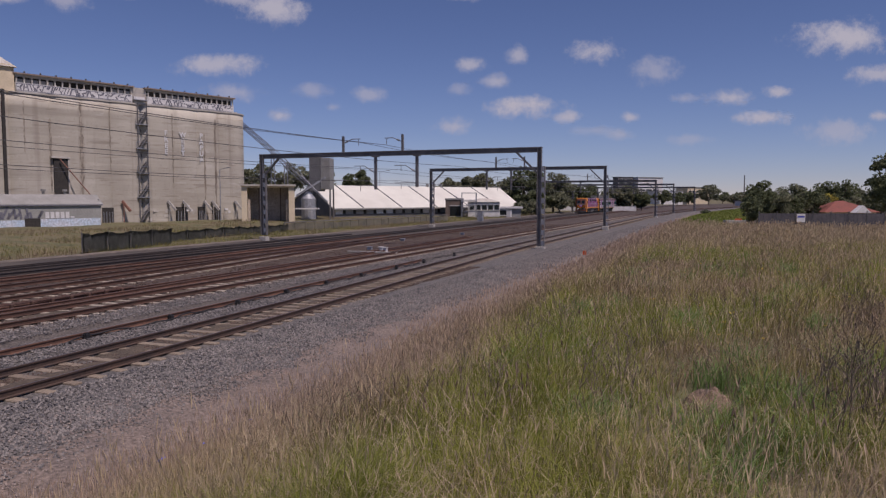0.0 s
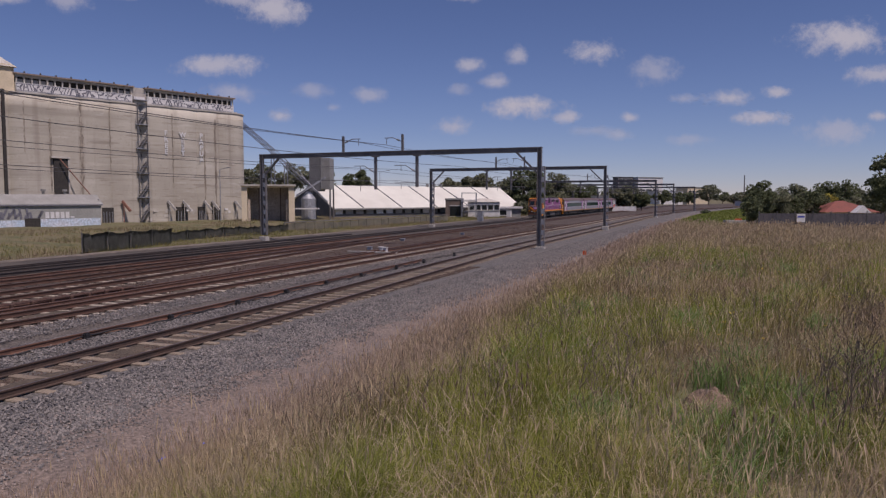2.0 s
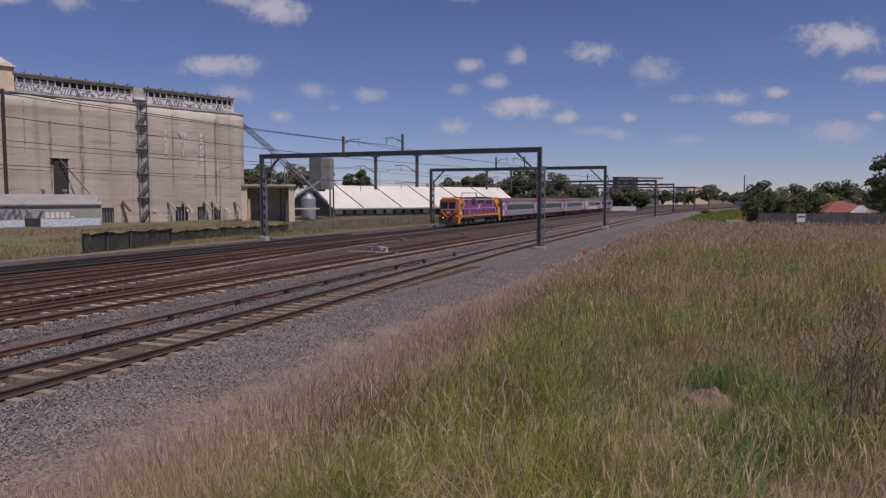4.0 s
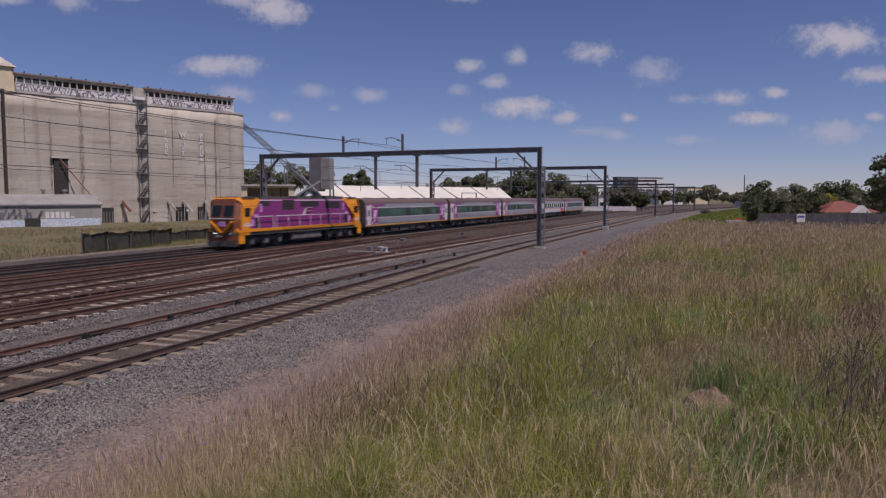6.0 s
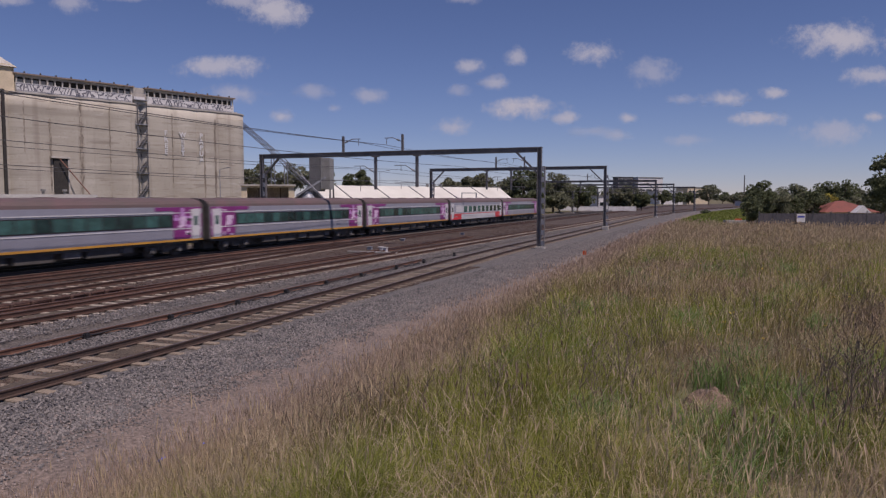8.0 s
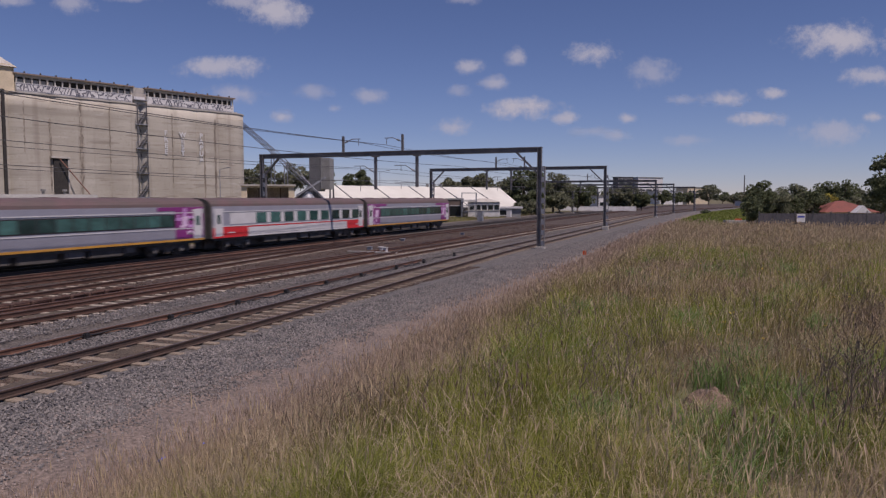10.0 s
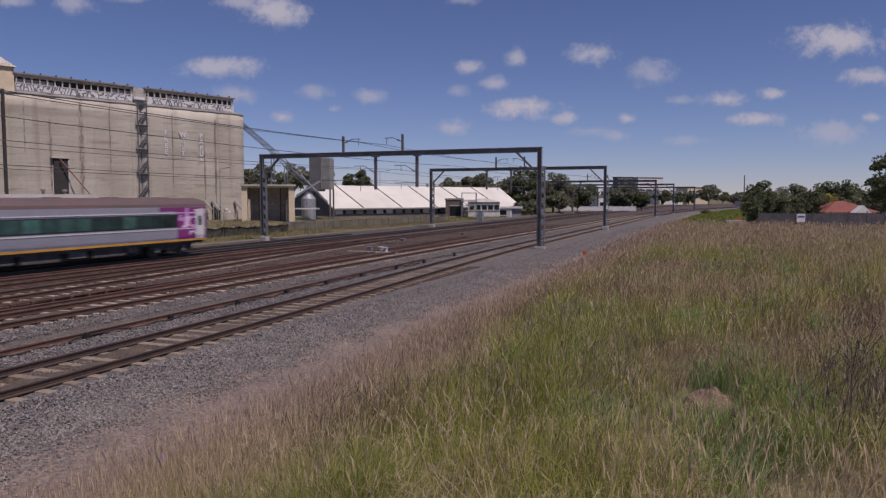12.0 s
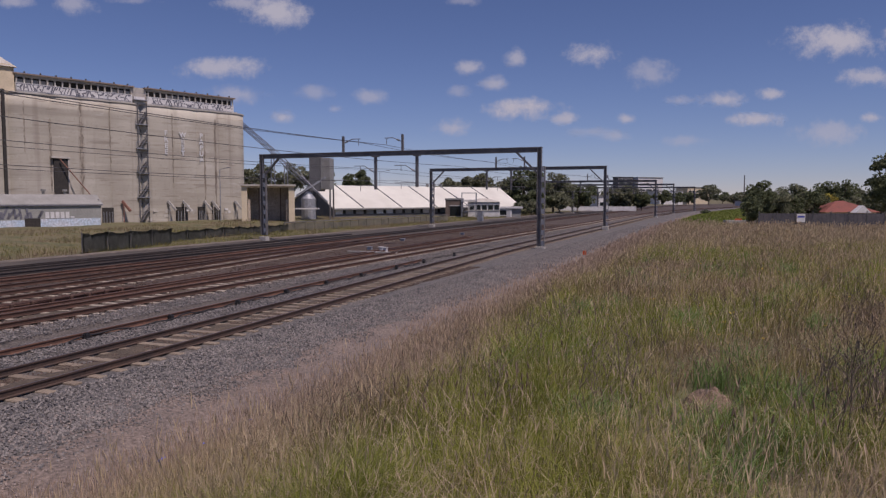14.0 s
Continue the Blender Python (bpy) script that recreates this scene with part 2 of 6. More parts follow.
RAIL = ((-0.07, -0.17), (0.07, -0.17), (0.07, -0.155), (0.012, -0.14), (0.012, -0.045), (0.035, -0.035), (0.035, -0.004), (0.028, 0.0), (-0.028, 0.0), (-0.035, -0.004), (-0.035, -0.035), (-0.012, -0.045), (-0.012, -0.14), (-0.07, -0.155))


def rail_mesh(name, line, offset, y0, y1, material, lift=0.0):
    ys = np.concatenate((np.arange(y0, min(y1, 90), 1.5), np.arange(90, y1, 4))) if y1 > 92 else np.arange(y0, y1 + 0.1, 1.0)
    xs = line(ys) + offset
    slope = np.gradient(xs, ys)
    k = len(RAIL)
    v = []
    for x, y, s in zip(xs, ys, slope):
        c = 1 / math.hypot(1, s)
        v += [(x + px * c, y - px * s * c, pz + lift) for px, pz in RAIL]
    f = [((i * k) + j, i * k + (j + 1) % k, (i + 1) * k + (j + 1) % k, (i + 1) * k + j) for i in range(len(ys) - 1) for j in range(k)]
    me = raw_mesh(name, v, np.array(f), material)
    me.materials.append(M_RAILTOP)
    top = np.array([1 if (n % k) == 7 else 0 for n in range(len(f))], dtype=np.int32)
    me.polygons.foreach_set("material_index", top)
    return me


def track(line, label, y0, y1, sleeper_mat, pitch=0.66, parts=260, length=2.45, steel=None):
    root = tagged(new("railway_track"), label, "railway track", "railway tracks", "structure")
    for off in (-0.835, 0.835):
        ob = new("rail", rail_mesh("rail", line, off, y0, y1, steel or M_RAIL))
        ob.parent = root
    bm = bmesh.new()
    box(bm, -length / 2, length / 2, -0.12, 0.12, -0.33, -0.172)
    bmesh.ops.bevel(bm, geom=bm.edges[:], offset=0.015, segments=1, affect="EDGES")
    me = mesh_of("sleeper", bm, sleeper_mat)
    rng = random.Random(len(label))
    y, n, rest = y0 + 0.3, 0, []
    while y < min(y1, 330):
        x = float(line(np.array(y)))
        s = float(line(np.array(y + 0.5))) - float(line(np.array(y - 0.5)))
        m = pose(x + rng.uniform(-0.05, 0.05), y, rng.uniform(-0.02, 0.008), 0, 0, -math.degrees(math.atan(s)) + rng.uniform(-1, 1))
        if n < parts and y > 2:
            ob = new("sleeper", me)
            ob.parent, ob.matrix_basis = root, m
            n += 1
        else:
            rest.append(m)
        y += pitch + rng.uniform(-0.03, 0.03)
    v, f = [], []
    for m in rest:
        b = len(v)
        for px, py, pz in ((-1.22, -0.12, -0.3), (1.22, -0.12, -0.3), (1.22, 0.12, -0.3), (-1.22, 0.12, -0.3), (-1.22, -0.12, -0.172), (1.22, -0.12, -0.172), (1.22, 0.12, -0.172), (-1.22, 0.12, -0.172)):
            v.append(m @ Vector((px, py, pz)))
        f += [(b + 4, b + 5, b + 6, b + 7), (b, b + 1, b + 5, b + 4), (b + 1, b + 2, b + 6, b + 5), (b + 2, b + 3, b + 7, b + 6), (b + 3, b, b + 4, b + 7)]
    if rest:
        ob = new("far_sleepers", raw_mesh("far_sleepers", [tuple(p) for p in v], np.array(f), sleeper_mat))
        ob.parent = root
        ob["kind"] = "stuff"
    return root


track(T1, "near railway track with brown rusted rails on weathered sleepers", -12, 420, M_SLEEPER, steel=M_RAIL_N)
track(T2, "railway track with rusty rails and pale sleeper ends", -12, 420, M_SLEEPER_P)
track(T3, "railway track curving across to join the next one", -12, 66, M_SLEEPER_P)
track(T4, "railway track with rusty rails in stained ballast", -12, 420, M_SLEEPER_D)
track(T5, "railway track on dark ballast that the train runs on", -12, 420, M_SLEEPER_D, steel=M_RAIL_D)


def track_dirt(line, y0, y1, lift, label, half=0.76):
    """Brown dirt and fines that half bury the sleepers between the rails."""
    ys, share = np.arange(y0, y1, 0.16), np.linspace(-1, 1, 11)
    gx = line(ys)[:, None] + half * share[None, :]
    gy = np.repeat(ys[:, None], 11, 1)
    gz = lift + 0.055 * (vnoise(gx * 2.6, gy * 2.6, 17) - 0.5) + 0.03 * (vnoise(gx * 0.7, gy * 0.45, 18) - 0.5) - 0.03 * share[None, :] ** 4
    i = (np.arange(len(ys) - 1)[:, None] * 11 + np.arange(10)[None, :]).ravel()
    ob = new("track_dirt", raw_mesh("track_dirt", np.stack((gx.ravel(), gy.ravel(), gz.ravel()), 1), np.stack((i, i + 1, i + 12, i + 11), 1), M_TRACKDIRT, True))
    tagged(ob, label, "dirt", kind="structure")


track_dirt(T1, 3, 110, -0.187, "brown dirt half burying the sleepers of the near track")
track_dirt(T2, 8, 27, -0.176, "brown dirt half burying the sleepers of the next track")
track_dirt(T3, 8, 34, -0.172, "brown dirt half burying the sleepers of the curving track")
track_dirt(T4, 10, 90, -0.176, "dark dirt half burying the sleepers of the far middle track")
strip("ballast_bed_4", -20.45, -18.5, M_BALLAST_E, "grey brown ballast between the near tracks", [(0, -0.235), (0.12, -0.205), (0.6, -0.215), (1, -0.335)], bend, bend)


# ---- overhead wiring ----
def portal(y, xl, xr, top, zl, zr, label, masts=(), drops=()):
    root = tagged(new("overhead_line_portal"), label, "wiring portal", "overhead line portals")
    root.matrix_basis = pose(xl, y, zl)
    w, t, zr = xr - xl, top - zl, zr - zl

    def post(x, z0, side):
        bm = boxes((x - 0.17, x - 0.13, -0.15, 0.15, z0 + 0.25, t), (x + 0.13, x + 0.17, -0.15, 0.15, z0 + 0.25, t), (x - 0.13, x + 0.13, -0.02, 0.02, z0 + 0.25, t))
        p = part("post", bm, M_STEEL, root)
        z, k = z0 + 0.5, 0
        while z < t * 0.8:
            part("batten", boxes((x + side * 0.2, x + side * 0.42, -0.155, -0.135, z, z + 0.4)), M_GALV, p)
            z += 0.85
        part("batten", boxes((x + side * 0.42, x + side * 0.46, -0.16, 0.14, z0 + 0.25, t * 0.8)), M_STEEL, p)
        bm = boxes((x - 0.25, x + 0.5, -0.3, 0.3, z0 - 0.6, z0 + (0.42 if x else 0.1)))
        bmesh.ops.bevel(bm, geom=bm.edges[:], offset=0.04, segments=1, affect="EDGES")
        part("footing", bm, M_CONC, root, "pale concrete footing block")

    post(0, 0, 1)
    post(w, zr, 1)
    part("crossbeam", boxes((-0.2, w + 0.2, -0.14, 0.14, t - 0.06, t), (-0.2, w + 0.2, -0.14, 0.14, t - 0.42, t - 0.36), (-0.18, w + 0.18, -0.03, 0.03, t - 0.36, t - 0.06)), M_STEEL, root)
    for x, s in ((0, 1), (w, -1)):
        for dy in (-0.1, 0.1):
            bm = bmesh.new()
            beam(bm, (x + s * 0.15, dy, t - 2.1), (x + s * 1.9, dy, t - 0.4), 0.07, 0.12)
            part("knee_brace", bm, M_STEEL, root)
    for x, s in masts:  # short mast above the beam with an arm
        x -= xl
        p = part("mast", boxes((x - 0.09, x + 0.09, -0.09, 0.09, t, t + 1.4)), M_STEEL, root)
        bm = bmesh.new()
        tube(bm, (x, 0, t + 0.75), (x + s * 0.9, 0, t + 1.12), 0.035)
        tube(bm, (x + s * 0.9, 0, t + 1.12), (x + s * 1.7, 0, t + 1.12), 0.035)
        tube(bm, (x + s * 1.5, 0, t + 1.12), (x + s * 1.55, 0, t + 0.55), 0.03)
        part("arm", bm, M_STEEL, p)
        bm = bmesh.new()
        for k in range(3):
            tube(bm, (x + s * (0.28 + 0.1 * k), 0, t + 0.865 + 0.041 * k), (x + s * (0.33 + 0.1 * k), 0, t + 0.885 + 0.041 * k), 0.08, 8)
        part("insulator", bm, M_GALV, p)
    for x, s, low in drops:  # mast hanging under the beam with its cantilever arms
        x -= xl
        low -= zl
        p = part("drop_mast", boxes((x - 0.11, x + 0.11, -0.1, 0.1, low, t - 0.42), (x - 0.3, x + 0.3, -0.2, 0.2, t - 0.5, t - 0.425)), M_STEEL, root)
        for z, up in ((t - 1.9, 0.65), (low + 0.35, 0.02)):
            bm = bmesh.new()
            tube(bm, (x, 0, z), (x + s * 1.1, 0, z + up), 0.035)
            tube(bm, (x + s * 1.1, 0, z + up), (x + s * 2.1, 0, z + up), 0.03)
            tube(bm, (x + s * 1.5, 0, z + up), (x + s * 1.5, 0, z + up - 0.5), 0.025)
            part("arm", bm, M_STEEL, p)
        bm = bmesh.new()
        tube(bm, (x + s * 0.25, 0, t - 1.75), (x + s * 0.5, 0, t - 1.6), 0.08, 8)
        part("insulator", bm, M_GALV, p)
    return root


portal(56.4, -40.75, -14.2, 7.93, 0.15, -0.45, "grey steel railway wiring portal with battened posts spanning five tracks", [(-32.05, 1), (-26.25, -1)], [(-28.85, -1, 4.6), (-24.9, -1, 4.8)])
portal(92.0, -38.5, -14.7, 7.93, 0.1, -0.1, "grey steel wiring portal with two hanging masts", [(-29.1, 1), (-25.2, -1)], [(-30.4, 1, 5.0), (-27.0, 1, 5.0)])
portal(155.0, -39.5, -14.4, 7.65, 0.0, -0.35, "grey steel wiring portal farther down the line", [(-28.5, 1)], [(-30.0, 1, 4.9), (-24.5, 1, 4.9)])
portal(193.0, -39.5, -13.5, 7.6, -0.1, -0.45, "distant grey steel wiring portal", [], [(-29, 1, 5), (-23.5, 1, 5)])
portal(233.0, -39.5, -10.2, 7.4, -0.3, -0.5, "distant grey steel wiring portal near the curve", [], [(-26, 1, 5), (-21, 1, 5)])


def wire(pts, r, label):
    bm, line = bmesh.new(), []
    for (x0, y0, z0), (x1, y1, z1) in zip(pts, pts[1:]):
        n = 6
        q = [Vector((x0 + (x1 - x0) * k / n, y0 + (y1 - y0) * k / n, z0 + (z1 - z0) * k / n - 4 * 0.006 * abs(y1 - y0) * (k / n) * (1 - k / n))) for k in range(n + 1)]
        line += q[:-1]
    hose(bm, line + [Vector(pts[-1])], r, 4)
    return tagged(part("overhead_wire", bm, M_WIRE), label, "overhead wire", "overhead wires")


SPANS = ((-40, 0), (10, 0), (56.4, 0), (92, 0), (155, 0.05), (193, 1.0), (233, 3.8), (330, 18))
for x, z, lab in ((-30.4, 8.75, "high"), (-27.8, 8.45, "high"), (-30.4, 6.4, "catenary"), (-26.5, 6.3, "catenary"), (-30.5, 5.4, "contact"), (-26.6, 5.35, "contact"), (-21.0, 6.5, "catenary")):
    wire([(x + dx, y, z) for y, dx in SPANS], 0.014 if lab != "high" else 0.02, {"high": "dark feeder wire strung over the portals", "catenary": "dark sagging catenary wire over the track", "contact": "dark contact wire over the track"}[lab])


# ---- the train ----
M_ORANGE = mat("orange_train_paint", (0.80, 0.30, 0.010), (0.70, 0.25, 0.010), 0.35, scale=1, fine=15, grit=0.08)
M_PURPLE = mat("purple_train_paint", (0.24, 0.035, 0.19), (0.20, 0.03, 0.16), 0.35, scale=1, fine=12, grit=0.1)
M_MAROON = mat("dusty_maroon_roof_paint", (0.135, 0.083, 0.082), (0.105, 0.083, 0.074), 0.6, scale=0.8, fine=10, grit=0.15)
M_SILVER = mat("grey_train_paint", (0.31, 0.31, 0.36), (0.27, 0.27, 0.31), 0.4, 0.15, scale=1, fine=12, grit=0.08)
M_WHITE = mat("white_train_paint", (0.62, 0.61, 0.61), (0.54, 0.53, 0.53), 0.4, scale=1, fine=12, grit=0.06)
M_GRILLE = mat("black_grille", (0.022, 0.02, 0.022), (0.035, 0.03, 0.032), 0.7)
M_LILAC = mat("lilac_train_pattern", (0.60, 0.36, 0.63), (0.45, 0.2, 0.5), 0.4, scale=3, fine=9, grit=0.15)
M_RED = mat("red_train_paint", (0.62, 0.03, 0.035), (0.55, 0.03, 0.03), 0.4, scale=1, fine=12, grit=0.06)
M_UNDER = mat("grimy_underframe", (0.06, 0.055, 0.052), (0.105, 0.094, 0.083), 0.8, scale=2, fine=15)
M_TANK = mat("grimy_grey_tank", (0.17, 0.16, 0.155), (0.10, 0.095, 0.09), 0.7, scale=2, fine=15)
M_ROOFD = mat("sooty_roof", (0.085, 0.085, 0.075), (0.06, 0.055, 0.05), 0.8, scale=1, fine=12)
# Dark panes; the teal that differs per pane paints in reflections.
M_GLASS = mat("train_glass_with_reflections", (0.008, 0.012, 0.014), (0.062, 0.15, 0.138), 0.1, scale=1.1, fine=3, grit=0.3, piece=0.85)
M_SILL = mat("dull_orange_sill_paint", (0.56, 0.29, 0.045), (0.46, 0.23, 0.04), 0.5, scale=1, fine=15, grit=0.12)
M_PALE = mat("pale_pink_train_pattern", (0.74, 0.60, 0.72), (0.62, 0.42, 0.62), 0.4, scale=2, fine=9, grit=0.1)
M_NOSE = mat("brownish_red_nose_paint", (0.27, 0.095, 0.04), (0.17, 0.06, 0.04), 0.5, scale=1, fine=10, grit=0.15)
M_GLASSD = mat("black_cab_glass", (0.012, 0.016, 0.018), (0.02, 0.025, 0.027), 0.08, scale=0.6, fine=3, grit=0.2)
M_LAMP = glow("headlight", (1.0, 0.95, 0.85), 1.6)


def mirror_boxes(*specs):
    """The same boxes on both sides of the vehicle."""
    return boxes(*specs, *((-b, -a, *r) for a, b, *r in specs))


def sides(name, material, parent, label, *specs):
    """A part on each side of the vehicle."""
    made = [part(name, boxes(*specs), material, parent, label), part(name, boxes(*((-b, -a, *r) for a, b, *r in specs)), material, parent, label)]
    return made[0]


def bogie(parent, y, axles, spread):
    p = part("bogie", boxes((-0.92, 0.92, y - spread - 0.4, y + spread + 0.4, 0.42, 0.9)), M_UNDER, parent)
    sides("side_frame", M_UNDER, p, "", (0.95, 1.12, y - spread - 0.55, y + spread + 0.55, 0.48, 0.82), (0.9, 1.16, y - 0.35, y + 0.35, 0.3, 0.95))
    for k in range(axles):
        yy = y + (k - (axles - 1) / 2) * (2 * spread / (axles - 1))
        bm = bmesh.new()
        tube(bm, (-0.9, yy, 0.48), (-0.76, yy, 0.48), 0.48, 16)
        tube(bm, (0.76, yy, 0.48), (0.9, yy, 0.48), 0.48, 16)
        tube(bm, (-0.78, yy, 0.48), (0.78, yy, 0.48), 0.08, 8)
        part("wheelset", bm, M_UNDER, p)
        sides("axle_box", M_TANK, p, "", (1.1, 1.24, yy - 0.17, yy + 0.17, 0.32, 0.66))


def locomotive():
    """Nose at y = 0, built towards +y, rails at z = 0."""
    L = 20.3
    root = tagged(new("locomotive"), "purple and orange diesel locomotive with a cab at each end", "locomotive")
    # The narrow box is no real part: added dark fill for underfloor shade.
    part("underframe", boxes((-1.4, 1.4, 0.5, L - 0.5, 1.02, 1.3), (-0.5, 0.5, 0.6, L - 0.6, 0.24, 1.02)), M_UNDER, root)
    sides("deck_sill", M_ORANGE, root, "orange side sill", (1.38, 1.47, 1.86, L - 1.86, 1.26, 1.5))
    part("deck", boxes((-1.4, 1.4, 2.3, L - 2.3, 1.3, 1.5)), M_UNDER, root)
    hood = [(-1.18, 1.5), (1.18, 1.5), (1.18, 3.62), (1.05, 3.78), (-1.05, 3.78), (-1.18, 3.62)]
    bm = bmesh.new()
    prism(bm, hood, 1.95, L - 1.95)
    h = part("hood", bm, M_PURPLE, root, "purple engine hood")
    sides("roof_line", M_WHITE, h, "thin white roof stripe", (1.06, 1.2, 3.2, 6.5, 3.64, 3.72), (1.06, 1.2, 8.4, L - 3.2, 3.64, 3.72))
    for y0, y1, z0, z1 in ((3.6, 4.8, 3.25, 3.6), (6.6, 8.3, 2.9, 3.7), (9.3, 12.2, 3.12, 3.58), (13.3, 16.0, 2.95, 3.55)):
        g = sides("grille", M_GRILLE, h, "dark radiator grille", (1.17, 1.2, y0, y1, z0, z1))
    for y0, y1 in ((3.9, 4.9), (5.2, 6.2), (6.5, 7.5), (7.9, 9.2), (11.6, 12.6), (13.2, 14.6)):
        sides("hood_door", M_PURPLE, h, "", (1.17, 1.195, y0, y1, 1.6, 2.9))
    bm = bmesh.new()
    for s in (-1, 1):
        for a, b in (((1.2 * s, 9.7, 2.42), (1.2 * s, 10.1, 3.02)), ((1.2 * s, 10.05, 3.02), (1.2 * s, 11.2, 3.02)), ((1.2 * s, 9.9, 2.74), (1.2 * s, 10.8, 2.74))):
            beam(bm, a, b, 0.03, 0.14, (1, 0, 0.01))
    part("emblem", bm, M_WHITE, h, "white slanted bar emblem")
    part("roof", boxes((-1.0, 1.0, 3.3, L - 3.3, 3.77, 3.86), (-0.8, 0.8, 4.2, 8.0, 3.85, 4.0), (-0.75, 0.75, 9.4, 11.6, 3.85, 4.03), (-0.85, 0.85, 12.8, 17.2, 3.85, 4.02)), M_ROOFD, root, "sooty roof with fan housings")
    for y in (13.6, 14.9, 16.2):
        bm = bmesh.new()
        tube(bm, (0, y, 4.0), (0, y, 4.09), 0.5, 14)
        part("fan", bm, M_UNDER, root)
    for y0, y1 in ((3.0, 5.0), (5.4, L - 3.0)):
        bm = bmesh.new()
        for s in (-1, 1):
            tube(bm, (1.42 * s, y0, 2.42), (1.42 * s, y1, 2.42), 0.03)
            n = int((y1 - y0) / 1.5)
            for k in range(n + 1):
                y = y0 + (y1 - y0) * k / n
                tube(bm, (1.42 * s, y, 1.5), (1.42 * s, y, 2.42), 0.025)
        part("handrail", bm, M_WHITE, root, "white walkway handrail")

    for end in (0, 1):
        f = (lambda y: y) if end == 0 else (lambda y: L - y)
        bm = bmesh.new()
        prof = [(f(0.95), 1.05), (f(0.85), 2.1), (f(0.85), 2.25), (f(1.0), 3.45), (f(0.75), 3.72), (f(1.1), 3.9), (f(3.2), 3.9), (f(3.55), 3.7), (f(1.9), 2.2), (f(1.85), 1.05)]
        a = [bm.verts.new((-1.46 if z < 3.6 else -1.2, y, z)) for y, z in prof]
        b = [bm.verts.new((1.46 if z < 3.6 else 1.2, y, z)) for y, z in prof]
        k = len(prof)
        for i in range(k):
            bm.faces.new((a[i], a[(i + 1) % k], b[(i + 1) % k], b[i]))
        bm.faces.new(a[::-1])
        bm.faces.new(b)
        c = part("cab", bm, M_ORANGE, root, "orange driving cab")
        plan = [((-1.46, 0.95), (-1.05, 0.55), (1.05, 0.55), (1.46, 0.95)), ((-1.46, 0.9), (-1.1, 0.4), (1.1, 0.4), (1.46, 0.9)), ((-1.42, 1.05), (-1.0, 0.72), (1.0, 0.72), (1.42, 1.05)), ((-1.25, 1.15), (-0.95, 0.78), (0.95, 0.78), (1.25, 1.15))]
        bm = bmesh.new()
        rings = [[bm.verts.new((x, f(y), z)) for x, y in ring] for ring, z in zip(plan, (1.05, 2.2, 3.45, 3.82))]
        for lo_, hi_ in zip(rings, rings[1:]):
            for i in range(3):
                bm.faces.new((lo_[i], lo_[i + 1], hi_[i + 1], hi_[i]))
            bm.faces.new((lo_[3], lo_[0], hi_[0], hi_[3]))
        bm.faces.new(rings[0][::-1])
        bm.faces.new(rings[-1])
        part("nose", bm, M_NOSE, c, "dark nose with angled corners")
        lo, hi = sorted((f(1.25), f(1.95)))
        sides("cab_window", M_GLASSD, c, "dark side window", (1.45, 1.475, lo, hi, 2.45, 3.1))
        lo, hi = sorted((f(1.0), f(2.6)))
        sides("cab_seam", M_UNDER, c, "", (1.455, 1.467, lo, hi, 3.22, 3.25))
        sides("stripe", M_WHITE, c, "white lettering bars", (1.455, 1.47, *sorted((f(1.1), f(2.1))), 1.72, 1.84), (1.455, 1.47, *sorted((f(1.2), f(1.9))), 1.9, 1.96))
        for s in (-1, 1):
            bm = bmesh.new()
            q = [(s * 0.12, f(0.48), 2.5), (s * 1.0, f(0.48), 2.5), (s * 0.95, f(0.67), 3.3), (s * 0.12, f(0.67), 3.3)]
            d = -0.06 if end == 0 else 0.06
            vv = [bm.verts.new(p) for p in q] + [bm.verts.new((p[0], p[1] + d, p[2])) for p in q]
            for i in ((0, 1, 2, 3), (7, 6, 5, 4), (0, 4, 5, 1), (1, 5, 6, 2), (2, 6, 7, 3), (3, 7, 4, 0)):
                bm.faces.new([vv[j] for j in i])
            part("windscreen", bm, M_GLASSD, c, "dark windscreen")
        bm = bmesh.new()
        for s in (-1, 1):
            beam(bm, (s * 0.1, f(0.5), 1.25), (s * 1.0, f(0.38), 2.1), 0.14, 0.34, (0, 1, 0))
        part("chevron", bm, M_ORANGE, c, "orange nose chevron")
        part("nose_band", boxes((-1.08, 1.08, *sorted((f(0.34), f(0.42))), 2.27, 2.35)), M_WHITE, c, "white band under the windscreen")
        part("nose_emblem", boxes((-0.3, 0.3, *sorted((f(0.36), f(0.46))), 1.72, 2.1)), M_LILAC, c, "lilac nose emblem")
        sides("nose_corner", M_ORANGE, c, "orange lower nose corner", (0.95, 1.3, *sorted((f(0.5), f(0.8))), 1.06, 1.55))
        part("brow", boxes((-1.28, 1.28, *sorted((f(1.25), f(2.9))), 3.86, 3.95)), M_ROOFD, c, "sooty cab roof")
        sides("swoosh", M_LILAC, root, "lilac slanted flash behind the cab", (1.17, 1.21, *sorted((f(3.55), f(3.8))), 2.75, 3.4), (1.17, 1.21, *sorted((f(2.75), f(3.3))), 2.35, 2.6), (1.17, 1.21, *sorted((f(2.35), f(2.75))), 1.7, 2.2))
        sides("walkway_door", M_GRILLE, root, "dark walkway door", (1.17, 1.205, *sorted((f(2.95), f(3.4))), 1.55, 2.3))
        part("nose_panel", boxes((-1.4, 1.4, *sorted((f(0.5), f(0.85))), 0.62, 1.12)), M_NOSE, root, "brownish red buffer beam")
        sides("pilot_steps", M_ORANGE, root, "orange pilot steps", (1.3, 1.44, *sorted((f(0.6), f(1.25))), 0.4, 1.4))
